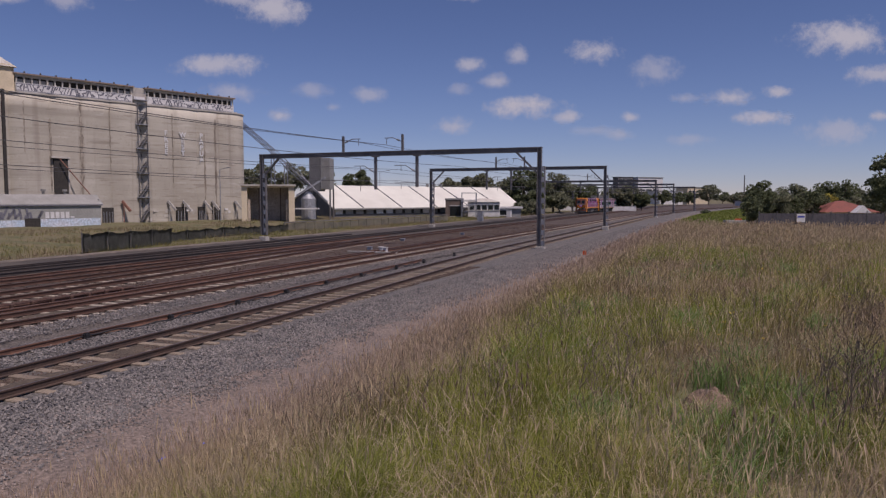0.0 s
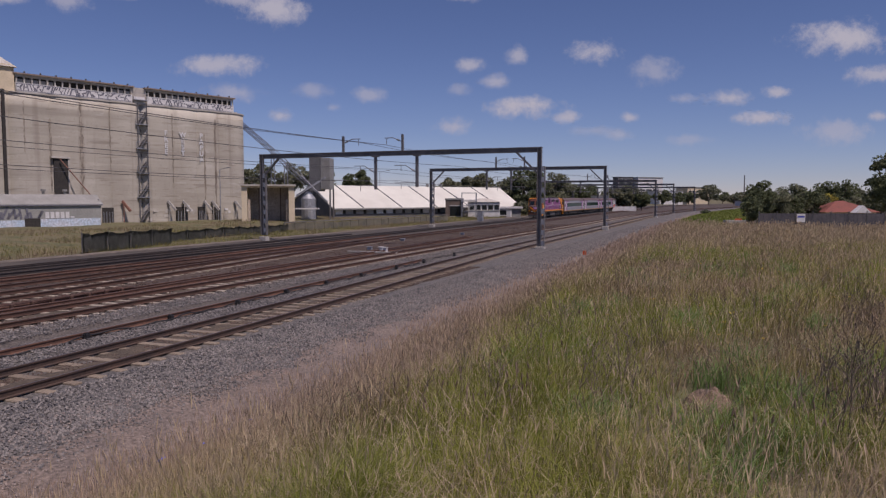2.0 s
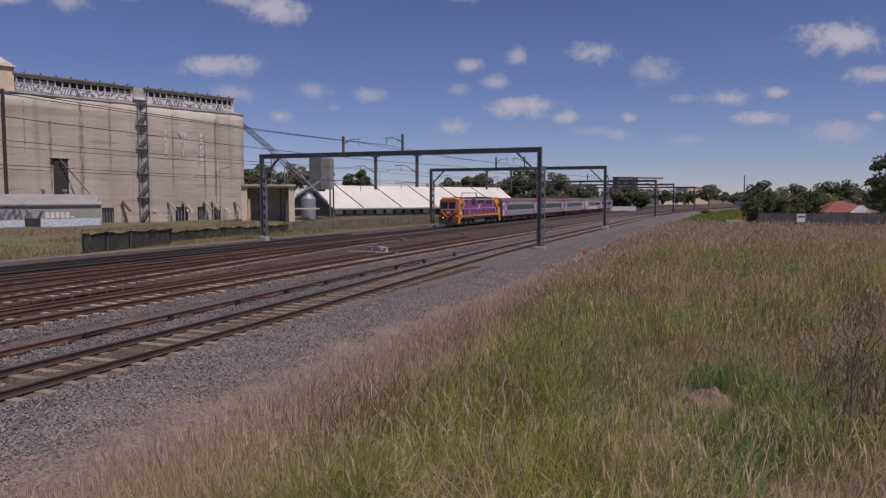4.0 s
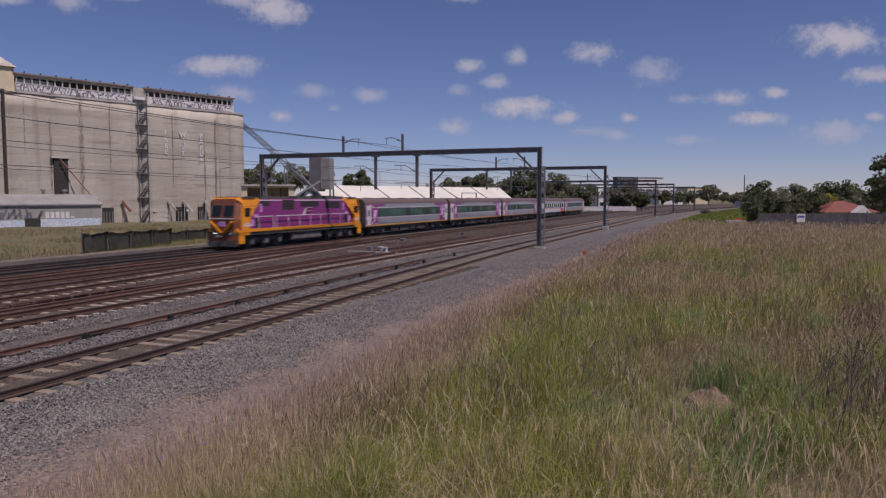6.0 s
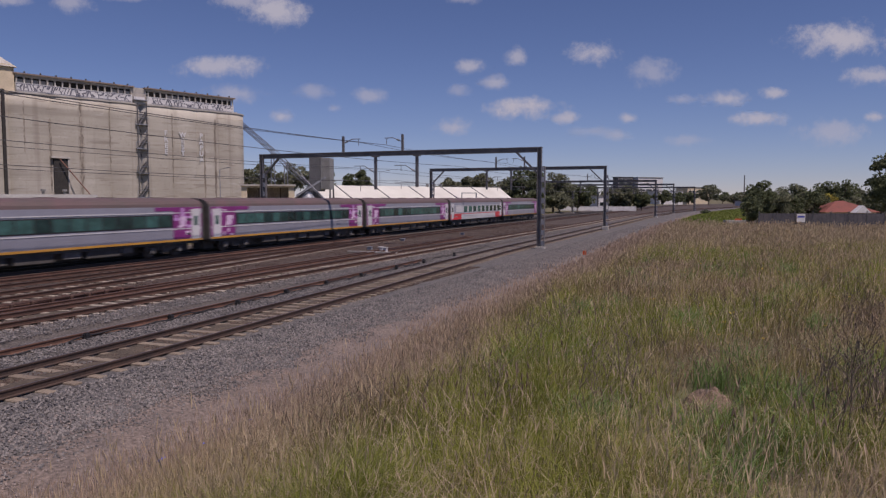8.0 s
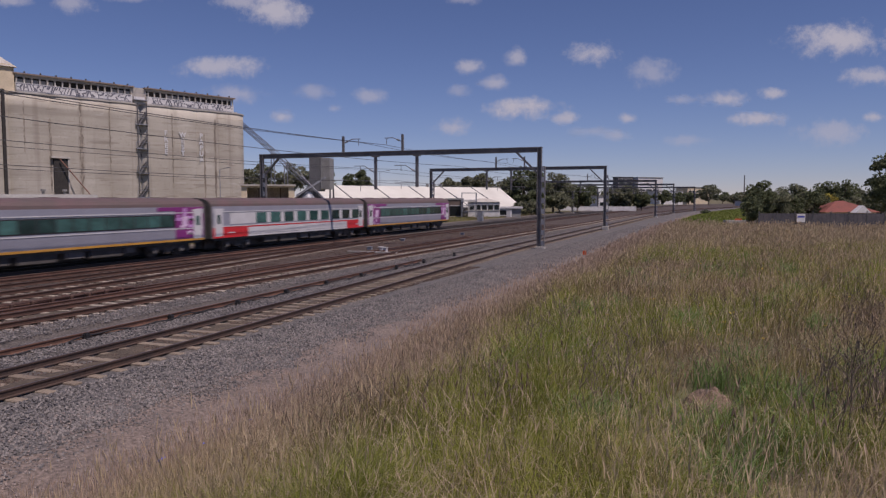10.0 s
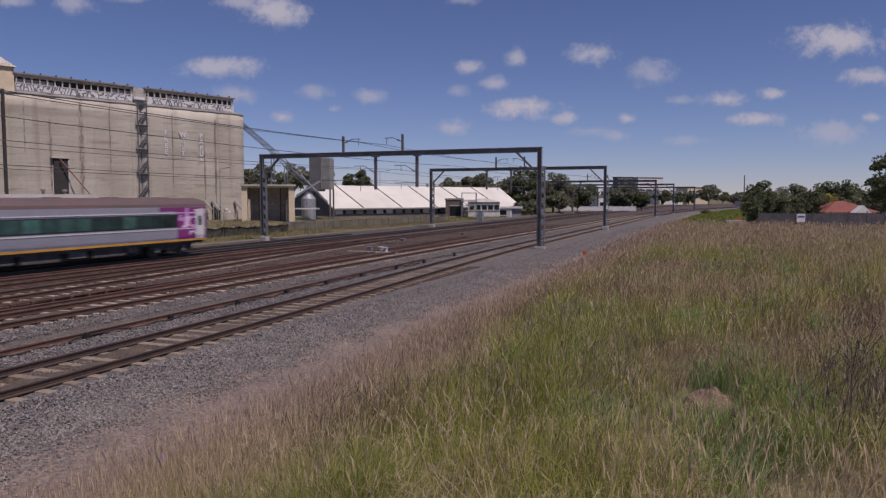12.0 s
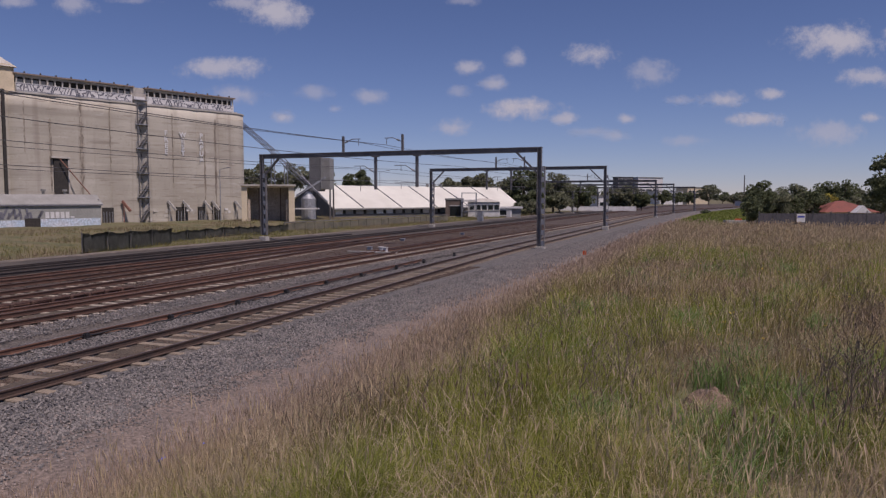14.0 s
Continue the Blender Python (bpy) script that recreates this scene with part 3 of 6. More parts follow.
        part("pilot_plough", boxes((-1.35, 1.35, *sorted((f(0.4), f(0.52))), 0.22, 0.6)), M_UNDER, root, "dark grimy plough")
        bm = bmesh.new()
        tube(bm, (0, f(-0.45), 0.95), (0, f(0.3), 0.95), 0.12, 8)
        part("coupler", bm, M_UNDER, root)
        for s in (-1, 1):
            bm = bmesh.new()
            tube(bm, (s * 0.72, f(0.45), 1.18), (s * 0.72, f(0.7), 1.18), 0.065, 10)
            part("headlight", bm, M_LAMP if end == 0 and s < 0 else M_WHITE, c, "glowing headlight" if end == 0 and s < 0 else "unlit lamp")
    bogie(root, 4.3, 3, 1.85)
    bogie(root, L - 4.3, 3, 1.85)
    bm = boxes((-1.25, 1.25, 7.8, 12.6, 0.32, 1.02))
    bmesh.ops.bevel(bm, geom=bm.edges[:], offset=0.12, segments=2, affect="EDGES")
    part("fuel_tank", bm, M_TANK, root, "grimy grey fuel tank")
    return root


def carriage(style):
    """Front end at y = 0, built towards +y, rails at z = 0."""
    L = 23.1
    purple = style == "purple"
    label = "grey passenger carriage with purple ends, dark window band and maroon roof" if purple else "white and red passenger carriage with separate windows and maroon roof"
    root = tagged(new("passenger_carriage"), label, "carriage", "carriages of the train")
    side = [(-1.46, 0.98), (1.46, 0.98), (1.48, 2.2), (1.45, 3.26), (-1.45, 3.26), (-1.48, 2.2)]
    bm = bmesh.new()
    prism(bm, side, 0.25, L - 0.25)
    body = part("body", bm, M_SILVER, root)
    arc = [(1.45, 3.26), (1.40, 3.45), (1.22, 3.64), (0.85, 3.78), (0.4, 3.85), (0, 3.87)]
    bm = bmesh.new()
    prism(bm, arc + [(-x, z) for x, z in arc[-2::-1]], 0.15, L - 0.15)
    roof = part("roof", bm, M_MAROON, root, "dusty maroon curved roof")
    for k in range(5):
        y = 3 + k * 4.2
        part("roof_vent", boxes((-0.35, 0.35, y, y + 0.8, 3.83, 3.9)), M_MAROON, roof)
    for y in (-0.12, L - 0.3):
        part("gangway", boxes((-0.75, 0.75, y, y + 0.42, 1.0, 3.45)), M_BLACK, root, "black rubber gangway")
    for y0, y1 in ((0.12, 0.26), (L - 0.26, L - 0.12)):
        bm = bmesh.new()
        prism(bm, [(x * 0.99, z) for x, z in side[:3]] + [(x * 0.99, z - 0.01) for x, z in arc] + [(-x * 0.99, z - 0.01) for x, z in arc[-2::-1]] + [(x * 0.99, z) for x, z in side[5:]], y0, y1)
        part("end_wall", bm, M_UNDER, root)
    sill = M_SILL if purple else M_WHITE
    sides("sill_stripe", sill, body, "orange sill stripe" if purple else "white sill stripe", (1.455, 1.485, 0.3, L - 0.3, 0.98, 1.11))
    sides("waist_stripe", M_WHITE, body, "thin white waist stripe", (1.472, 1.497, 0.3, L - 0.3, 1.78, 1.84), (1.465, 1.492, 0.3, L - 0.3, 2.84, 2.9))
    if purple:
        sides("window_band", M_BLACK, body, "black window band", (1.466, 1.486, 3.0, L - 3.0, 1.92, 2.76))
        n = 15
        w = (L - 6.4) / n
        for k in range(n):
            y = 3.2 + k * w
            sides("window", M_GLASS, body, "tinted window with teal reflections painted in", (1.48, 1.494, y + 0.05, y + w - 0.05, 1.99, 2.69))
        for a in (3.0, L - 4.6):
            sides("cantrail_pattern", M_PURPLE, body, "purple cantrail pattern", (1.445, 1.472, a, a + 1.6, 3.0, 3.25))
        for a, b in ((0.3, 3.0), (L - 3.0, L - 0.3)):
            sides("end_panel", M_PURPLE, body, "purple end panel with pale pattern", (1.463, 1.482, a, b, 1.14, 1.78), (1.472, 1.488, a, b, 1.84, 2.84), (1.45, 1.478, a, b, 2.9, 3.25))
            rng = random.Random(int(a * 10))
            for k in range(20):
                y, z = rng.uniform(a - 0.5, b - 0.3), rng.choice((1.16, 1.4, 1.88, 2.1, 2.35, 2.6, 2.93))
                if z < 2.9 and not a <= y <= b - 0.5:
                    continue
                sides("pattern", rng.choice((M_LILAC, M_LILAC, M_PALE)), body, "lilac pattern patch", (1.45 if z > 2.9 else 1.48, 1.493, y, y + rng.uniform(0.2, 0.55), z, z + rng.uniform(0.12, 0.32)))
            y = (a + b) / 2 + (0.35 if a < 5 else -0.75)
            sides("end_window", M_PALE, body, "pale frosted end window", (1.48, 1.496, y, y + 0.55, 1.98, 2.62))
    else:
        sides("lower_panel", M_WHITE, body, "white lower panel", (1.463, 1.483, 3.4, L - 3.4, 1.14, 1.66))
        sides("red_line", M_RED, body, "thin red line", (1.468, 1.488, 0.4, L - 0.4, 1.68, 1.77))
        for a, b in ((0.3, 4.3), (L - 3.6, L - 0.3)):
            sides("red_panel", M_RED, body, "red lower panel", (1.464, 1.489, a, b, 0.985, 1.67))
            sides("lettering", M_WHITE, body, "", (1.48, 1.492, a + 1.7, a + 2.4, 1.3, 1.38))
        sides("upper_panel", M_WHITE, body, "white window panel", (1.473, 1.488, 2.2, L - 0.9, 1.95, 2.77))
        for k in range(9):
            y = 5.3 + k * 1.9
            sides("window", M_GLASS, body, "tinted window with teal reflections painted in", (1.48, 1.5, y, y + 1.36, 1.96, 2.76))
    for y in ((0.5, L - 1.3)):
        d = sides("door", M_WHITE, root, "white side door", (1.478, 1.5, y, y + 0.85, 1.1, 2.95))
        sides("door_window", M_GLASS, d, "", (1.495, 1.508, y + 0.25, y + 0.6, 2.0, 2.65))
        sides("door_panel", M_WHITE, d, "", (1.495, 1.506, y + 0.1, y + 0.75, 1.25, 1.75))
        sides("door_header", M_WHITE, d, "", (1.47, 1.506, y - 0.1, y + 0.95, 2.95, 3.1))
    # The lower box is added to block daylight seen under the floor.
    part("underframe", boxes((-1.35, 1.35, 0.4, L - 0.4, 0.8, 0.98), (-0.5, 0.5, 0.6, L - 0.6, 0.22, 0.8)), M_UNDER, root)
    for y0, y1, z, m in ((6.6, 8.4, 0.4, M_UNDER), (8.8, 11.2, 0.35, M_UNDER), (11.8, 13.0, 0.45, M_TANK), (13.4, 15.8, 0.38, M_UNDER), (16.0, 16.8, 0.5, M_TANK)):
        part("equipment_box", boxes((-1.2, 1.25, y0, y1, z, 0.82)), m, root)
    bogie(root, 3.4, 2, 1.2)
    bogie(root, L - 3.4, 2, 1.2)
    bm = bmesh.new()
    tube(bm, (0, -0.2, 0.9), (0, 0.4, 0.9), 0.1, 8)
    tube(bm, (0, L - 0.4, 0.9), (0, L + 0.2, 0.9), 0.1, 8)
    part("coupler", bm, M_UNDER, root)
    return root


LOCO = locomotive()
first = carriage("purple")
CARS = [first, copy_thing(first, Matrix()), copy_thing(first, Matrix()), carriage("white"), copy_thing(first, Matrix())]
CARS[4]["label"] = "last grey and purple passenger carriage of the train"


# ---- silos, sheds and the goods yard ----


def silo_material():
    """Old slip-formed concrete: level pour lines, rain streaks, pale bloom and patches."""
    m = bpy.data.materials.new("streaked_silo_concrete")
    m.use_nodes = True
    n, l = m.node_tree.nodes, m.node_tree.links
    b = n["Principled BSDF"]
    tc = n.new("ShaderNodeTexCoord")

    def noise(stretch, scale, detail, lo, hi, rough=0.55):
        mp, t, r = n.new("ShaderNodeMapping"), n.new("ShaderNodeTexNoise"), n.new("ShaderNodeMapRange")
        mp.inputs["Scale"].default_value = stretch
        t.inputs["Scale"].default_value, t.inputs["Detail"].default_value, t.inputs["Roughness"].default_value = scale, detail, rough
        r.inputs[1].default_value, r.inputs[2].default_value = lo, hi
        l.new(tc.outputs["Object"], mp.inputs[0])
        l.new(mp.outputs[0], t.inputs["Vector"])
        l.new(t.outputs[0], r.inputs[0])
        return r.outputs[0]

    def blend(under, colour, fac, amount):
        mul, mix = n.new("ShaderNodeMath"), n.new("ShaderNodeMix")
        mul.operation, mul.inputs[1].default_value = "MULTIPLY", amount
        l.new(fac, mul.inputs[0])
        mix.data_type = "RGBA"
        l.new(mul.outputs[0], mix.inputs[0])
        l.new(under, mix.inputs[6])
        mix.inputs[7].default_value = (*colour, 1)
        return mix.outputs[2]

    base = n.new("ShaderNodeMix")
    base.data_type = "RGBA"
    base.inputs[6].default_value, base.inputs[7].default_value = (0.485, 0.45, 0.38, 1), (0.38, 0.345, 0.285, 1)
    l.new(noise((1, 1, 0.6), 0.16, 5, 0.35, 0.65), base.inputs[0])
    col = base.outputs[2]
    col = blend(col, (0.29, 0.26, 0.215), noise((0.05, 0.05, 1), 0.85, 3, 0.5, 0.68), 0.6)
    col = blend(col, (0.24, 0.205, 0.165), noise((0.09, 0.09, 1), 2.3, 2, 0.59, 0.66), 0.55)
    col = blend(col, (0.56, 0.53, 0.47), noise((0.16, 0.16, 1), 1.5, 5, 0.58, 0.72), 0.55)
    col = blend(col, (0.24, 0.205, 0.165), noise((1, 1, 0.035), 0.75, 4, 0.56, 0.72), 0.5)
    col = blend(col, (0.60, 0.57, 0.52), noise((1, 1, 1.6), 0.9, 6, 0.66, 0.74), 0.5)
    col = blend(col, (0.25, 0.22, 0.18), noise((1, 1, 1), 3.2, 4, 0.55, 0.75), 0.35)
    l.new(col, b.inputs["Base Color"])
    b.inputs["Roughness"].default_value = 0.95
    bp = n.new("ShaderNodeBump")
    bp.inputs["Strength"].default_value, bp.inputs["Distance"].default_value = 0.5, 0.05
    l.new(noise((0.06, 0.06, 1), 1.6, 4, 0.3, 0.7), bp.inputs["Height"])
    l.new(bp.outputs[0], b.inputs["Normal"])
    return m


M_SILO = silo_material()
M_SILO_P = mat("pale_silo_concrete", (0.50, 0.47, 0.42), (0.36, 0.33, 0.29), 0.95, scale=0.5, fine=9, grit=0.12)
M_STAIN = mat("dark_wet_stain", (0.19, 0.155, 0.12), (0.36, 0.32, 0.265), 0.95, scale=1.6, fine=6, stretch=(1, 1, 0.4))
# Near-black paint for the shade inside openings; the store door wears it too.
M_DARK = mat("interior_shade_and_door", (0.028, 0.026, 0.024), (0.045, 0.04, 0.035), 0.9)
M_WHITEWALL = mat("white_graffiti_paint", (0.66, 0.65, 0.64), (0.55, 0.54, 0.53), 0.8, scale=1.5, fine=10, grit=0.1)
M_INK = mat("dark_graffiti_paint", (0.11, 0.11, 0.135), (0.18, 0.18, 0.21), 0.8)
M_BLUEPAINT = mat("pale_blue_graffiti", (0.42, 0.52, 0.62), (0.55, 0.56, 0.60), 0.8, scale=0.8, fine=5)
M_TIN = mat("grey_corrugated_iron", (0.30, 0.295, 0.28), (0.24, 0.235, 0.22), 0.6, 0.2, scale=0.8, fine=8, grit=0.12)
M_ROOFW = mat("white_sheet_roof", (0.66, 0.645, 0.575), (0.57, 0.55, 0.485), 0.6, scale=0.25, fine=4, grit=0.05)
M_CREAM = mat("cream_render", (0.66, 0.56, 0.40), (0.56, 0.47, 0.33), 0.9, scale=0.8, fine=9, grit=0.1)
M_BROWNW = mat("brown_brick_wall", (0.17, 0.13, 0.11), (0.12, 0.095, 0.08), 0.9, scale=0.7, fine=8)
M_GREYW = mat("grey_shed_wall", (0.14, 0.14, 0.145), (0.10, 0.10, 0.105), 0.8, scale=0.6, fine=8)
M_EDGE = mat("weathered_roof_edge", (0.27, 0.21, 0.175), (0.19, 0.15, 0.125), 0.9, scale=0.8, fine=8)
M_STOREW = mat("grey_store_wall", (0.31, 0.31, 0.285), (0.245, 0.245, 0.225), 0.85, scale=0.5, fine=5, grit=0.12)
M_PIPE = mat("rusty_pipe", (0.28, 0.14, 0.10), (0.20, 0.10, 0.075), 0.8, scale=1, fine=10)

SILO_AT = pose(-72.6, 95.2, 0.35, 0, 0, -109.5)  # local x runs along the front, y out towards the tracks
BAY, RAD, DEEP = 3.86, 3.7, -3.55


def silo_front(x):
    """How far the row of cells stands out at x along the front."""
    k = (x if x < 15.5 else x - 16.9) % BAY - BAY / 2
    return DEEP + RAD * (1 - abs(k / RAD) ** 2.35) ** (1 / 2.35)


def silos():
    root = tagged(new("grain_silos"), "tall weathered concrete grain silos with a gallery and graffiti on top", "grain silos")
    root.matrix_basis = SILO_AT
    top = 16.7
    cells = [BAY / 2 + BAY * k for k in range(4)] + [16.9 + BAY / 2 + BAY * k for k in range(4)] + [34.0 + BAY / 2 + BAY * k for k in range(3)]
    n = 48
    flat = lambda c: math.copysign(abs(c) ** (2 / 2.35), c)
    for x in cells:
        bm = bmesh.new()
        rings = []
        for z in [top * k / 10 for k in range(11)]:
            rings.append([bm.verts.new((x + RAD * flat(math.cos(a)), DEEP + RAD * flat(math.sin(a)), z - 0.4 if z == 0 else z)) for a in [2 * math.pi * k / n for k in range(n)]])
        for a, b in zip(rings, rings[1:]):
            for k in range(n):
                bm.faces.new((a[k], a[(k + 1) % n], b[(k + 1) % n], b[k])).smooth = True
        bm.faces.new(rings[-1])
        cell = part("silo_cell", bm, M_SILO, root)
        bm = bmesh.new()
        rim = [[bm.verts.new((x + r * flat(math.cos(a)), DEEP + r * flat(math.sin(a)), z)) for a in [2 * math.pi * k / n for k in range(n)]] for r, z in ((RAD, top - 0.05), (RAD + 0.1, top), (RAD + 0.1, top + 0.2))]
        for a, b in zip(rim, rim[1:]):
            for k in range(n):
                bm.faces.new((a[k], a[(k + 1) % n], b[(k + 1) % n], b[k]))
        bm.faces.new(rim[-1])
        part("cap_ring", bm, M_SILO_P, cell, "pale concrete cap ring")
    part("rear_block", boxes((0.2, 46, -14, -2.6, -0.4, top)), M_SILO, root)
    for x0, x1 in ((0.0, 15.4), (16.6, 34.0)):
        part("roof_slab", boxes((x0 - 0.1, x1 + 0.1, -12, -1.2, top + 0.1, top + 0.5)), M_SILO_P, root)
    # dark rain stains in the joints between the cells
    for x, z0, z1, wide in ((4.7, 1.2, 15.6, 0.34), (6.6, 2.2, 13.2, 0.2), (11.58, 5.0, 15.9, 0.13), (24.62, 2.4, 16.2, 0.36), (20.76, 7.0, 15.9, 0.14), (28.48, 4.5, 13.8, 0.26), (31.6, 9.0, 15.8, 0.12)):
        rng = random.Random(int(x * 10))
        bm, rows = bmesh.new(), []
        for k in range(25):
            z = z0 + (z1 - z0) * k / 24
            w = 0.62 * wide * rng.uniform(0.4, 1.3) * (0.35 + 0.65 * min(1.0, k / 6, (27 - k) / 5))
            c = x + rng.uniform(-0.05, 0.05)
            rows.append([bm.verts.new((c + a * w, silo_front(c + a * w) + 0.03 - 0.06 * deep, z)) for deep in (0, 1) for a in (-1, -0.5, 0, 0.5, 1)])
        for a, b in zip(rows, rows[1:]):
            for i in range(4):
                bm.faces.new((a[i], a[i + 1], b[i + 1], b[i]))
        part("rain_stain", bm, M_STAIN, root, "dark rain stain")
    # gallery with graffiti band and strip of openings
    for x0, x1, open_from in ((0.9, 15.2, 0.9), (17.2, 32.2, 17.2)):
        g = part("gallery_wall", boxes((x0, x1, -9, -0.75, top + 0.4, 18.1), (x0, x1, -9, -0.75, 18.85, 19.15)), M_SILO_P, root)
        # A near-black block paints the shade behind the gallery pillars.
        part("gallery_dark", boxes((x0 + 0.2, x1 - 0.2, -8.5, -1.1, 18.0, 18.9)), M_DARK, g, "painted shade in the opening behind the pillars")
        x = x0
        while x < x1:
            part("pillar", boxes((x, x + 0.16, -0.95, -0.76, 18.1, 18.85)), M_SILO_P, g)
            if (int(x * 3) % 3) == 0:
                part("louvre", boxes((x + 0.2, x + 0.8, -1.05, -0.98, 18.12, 18.6)), M_TIN, g)
            x += 0.92
        part("gallery_roof", boxes((x0 - 0.25, x1 + 0.25, -9.3, -0.45, 19.15, 19.32)), M_EDGE, root, "brownish gallery roof edge")
        rng = random.Random(int(x0 * 7))
        band = part("graffiti_band", boxes((x0 + 0.1, x1 - 0.1, -0.75, -0.5, top + 0.3, 18.08)), M_WHITEWALL, g, "white graffiti band with dark strokes")
        x = x0 + 0.3
        while x < x1 - 1.0:
            w, lo, hi = rng.uniform(0.8, 1.05), top + 0.4, 17.98
            bm = bmesh.new()
            stroke = lambda p, q, t: beam(bm, (x + p[0] * w, -0.48, lo + p[1] * (hi - lo)), (x + q[0] * w, -0.48, lo + q[1] * (hi - lo)), t, 0.02, (0, 1, 0))
            n, x_at = rng.choice((3, 4, 5)), 0.0
            for k in range(n):
                lean = rng.uniform(-0.3, 0.3)
                a, b = rng.choice(((0.05, 0.95), (0.95, 0.1), (0.5, 0.55), (0.1, 0.5), (0.9, 0.5), (0.95, 0.9)))
                stroke((x_at, a), (min(1.0, x_at + 1 / n + lean * 0.4), b), rng.uniform(0.09, 0.2))
                x_at += 1 / n
            stroke((-0.02, 0), (1.02, rng.uniform(-0.03, 0.05)), 0.07)
            stroke((-0.02, 1), (1.02, rng.uniform(0.95, 1.03)), 0.06)
            part("graffiti_stroke", bm, M_INK, g)
            x += w + 0.07
        k = x0 + 0.4
        while k < x1:
            bm = bmesh.new()
            tube(bm, (k, -1.2, 19.3), (k, -1.2, 19.58), 0.09, 7)
            tube(bm, (k, -1.2, 19.55), (k, -1.2, 19.66), 0.15, 7, 0.05)
            part("roof_vent", bm, M_ROOFD, root)
            k += 1.9
    part("link_gallery", boxes((15.1, 17.3, -8.8, -0.85, top + 0.4, 19.2)), M_SILO_P, root, "pale gallery link over the stair gap")
    part("white_patch", boxes((15.4, 17.0, -0.86, -0.6, top + 0.2, 17.9)), M_WHITEWALL, root)
    # headhouse at the end
    bm = boxes((32.3, 46, -10, -0.6, top, 20.2))
    part("headhouse", bm, M_CREAM, root)
    bm = bmesh.new()
    a = [bm.verts.new(p) for p in ((32.0, -0.3, 19.9), (46.3, -0.3, 19.9), (46.3, -5.2, 23.0), (34.5, -5.2, 23.0), (32.0, -10.2, 19.9), (46.3, -10.2, 19.9))]
    for f in ((0, 1, 2, 3), (3, 2, 5, 4), (0, 3, 4), (1, 5, 2), (0, 4, 5, 1)):
        bm.faces.new([a[i] for i in f])
    part("headhouse_roof", bm, M_SILO_P, root, "pale sheet headhouse roof")
    # Solid dark strip in place of the shaded gap between the two blocks.
    part("drain_recess", boxes((33.7, 34.05, -3, 0.12, -0.4, 17.0)), M_DARK, root, "dark strip painted as the shaded gap between the silo blocks")
    # stair tower in the gap
    part("stair_gap", boxes((15.3, 17.0, -4, -1.4, -0.4, top)), M_SILO, root)
    stair = part("stair_frame", boxes(*((x, x + 0.1, y, y + 0.1, 0, top + 0.3) for x in (15.45, 16.8) for y in (-1.3, 0.0))), M_STEEL, root, "dark steel stair tower")
    z = 0.2
    while z < top - 1.3:
        for a, b, y, z0 in ((16.75, 15.55, -0.2, z), (15.55, 16.75, -0.95, z + 1.72)):
            if z0 + 1.72 > top + 0.3:
                continue
            for d in (-0.3, 0.3):
                bm = bmesh.new()
                beam(bm, (a, y + d, z0), (b, y + d, z0 + 1.72), 0.06, 0.2)
                part("stringer", bm, M_STEEL, stair)
                bm = bmesh.new()
                beam(bm, (a, y + d, z0 + 0.95), (b, y + d, z0 + 2.67), 0.04, 0.05)
                beam(bm, (a, y + d, z0 + 0.5), (b, y + d, z0 + 2.22), 0.03, 0.04)
                part("stair_rail", bm, M_GALV, stair)
            bm = bmesh.new()
            for k in range(8):
                x = a + (b - a) * (k + 0.5) / 8
                box(bm, x - 0.11, x + 0.11, y - 0.34, y + 0.34, z0 + 1.72 * (k + 0.5) / 8 - 0.02, z0 + 1.72 * (k + 0.5) / 8 + 0.02)
            part("treads", bm, M_STEEL, stair)
        part("landing", boxes((15.3, 17.2, -1.2, 0.2, z + 3.38, z + 3.48), (15.3, 17.2, 0.16, 0.2, z + 4.35, z + 4.4), (17.16, 17.2, 0.16, 0.2, z + 3.48, z + 4.4), (15.3, 15.34, 0.16, 0.2, z + 3.48, z + 4.4)), M_GALV, stair)
        z += 3.44
    # tall loading opening, a dark-painted block for its shade, with an inclined pipe
    y = silo_front(27.4) + 0.05
    part("loading_opening", boxes((26.55, 28.25, y - 1.2, y + 0.02, 4.1, 8.7)), M_DARK, root, "tall loading opening painted shade-dark")
    part("opening_lintel", boxes((26.3, 28.6, y - 0.5, y + 0.2, 8.7, 8.95), (26.35, 26.55, y - 0.6, y + 0.12, 4.1, 8.7)), M_SILO_P, root)
    bm = bmesh.new()
    tube(bm, (27.6, y + 0.3, 8.6), (24.4, y + 1.6, 3.9), 0.08, 8)
    part("loading_pipe", bm, M_PIPE, root, "rusty inclined pipe")
    for x0, x1 in ((20.7, 22.3), (9.6, 11.4), (6.8, 7.8), (4.0, 5.5)):
        y = max(silo_front(x0), silo_front(x1), silo_front((x0 + x1) / 2)) + 0.03
        # Solid dark boxes carry the shade of the foot openings as paint.
        o = part("base_opening", boxes((x0, x1, y - 1.2, y, -0.2, 2.2)), M_DARK, root, "opening at the foot painted shade-dark")
        bm = bmesh.new()
        for k in range(4):
            xx = x0 + (x1 - x0) * (k + 0.5) / 4
            beam(bm, (xx, y + 0.05, -0.2), (xx, y + 0.05, 1.6), 0.07, 0.07, (0, 1, 0))
        part("gate_bars", bm, M_GALV, o)
    for x, m in ((19.3, M_PIPE), (12.5, M_CONC), (10.2, M_CONC), (6.7, M_CONC), (5.4, M_CONC), (1.4, M_CONC)):
        y = silo_front(x) + 0.2
        bm = bmesh.new()
        beam(bm, (x + 0.25, y, 3.1), (x - 0.45, y + 0.9, 1.7), 0.35, 0.3)
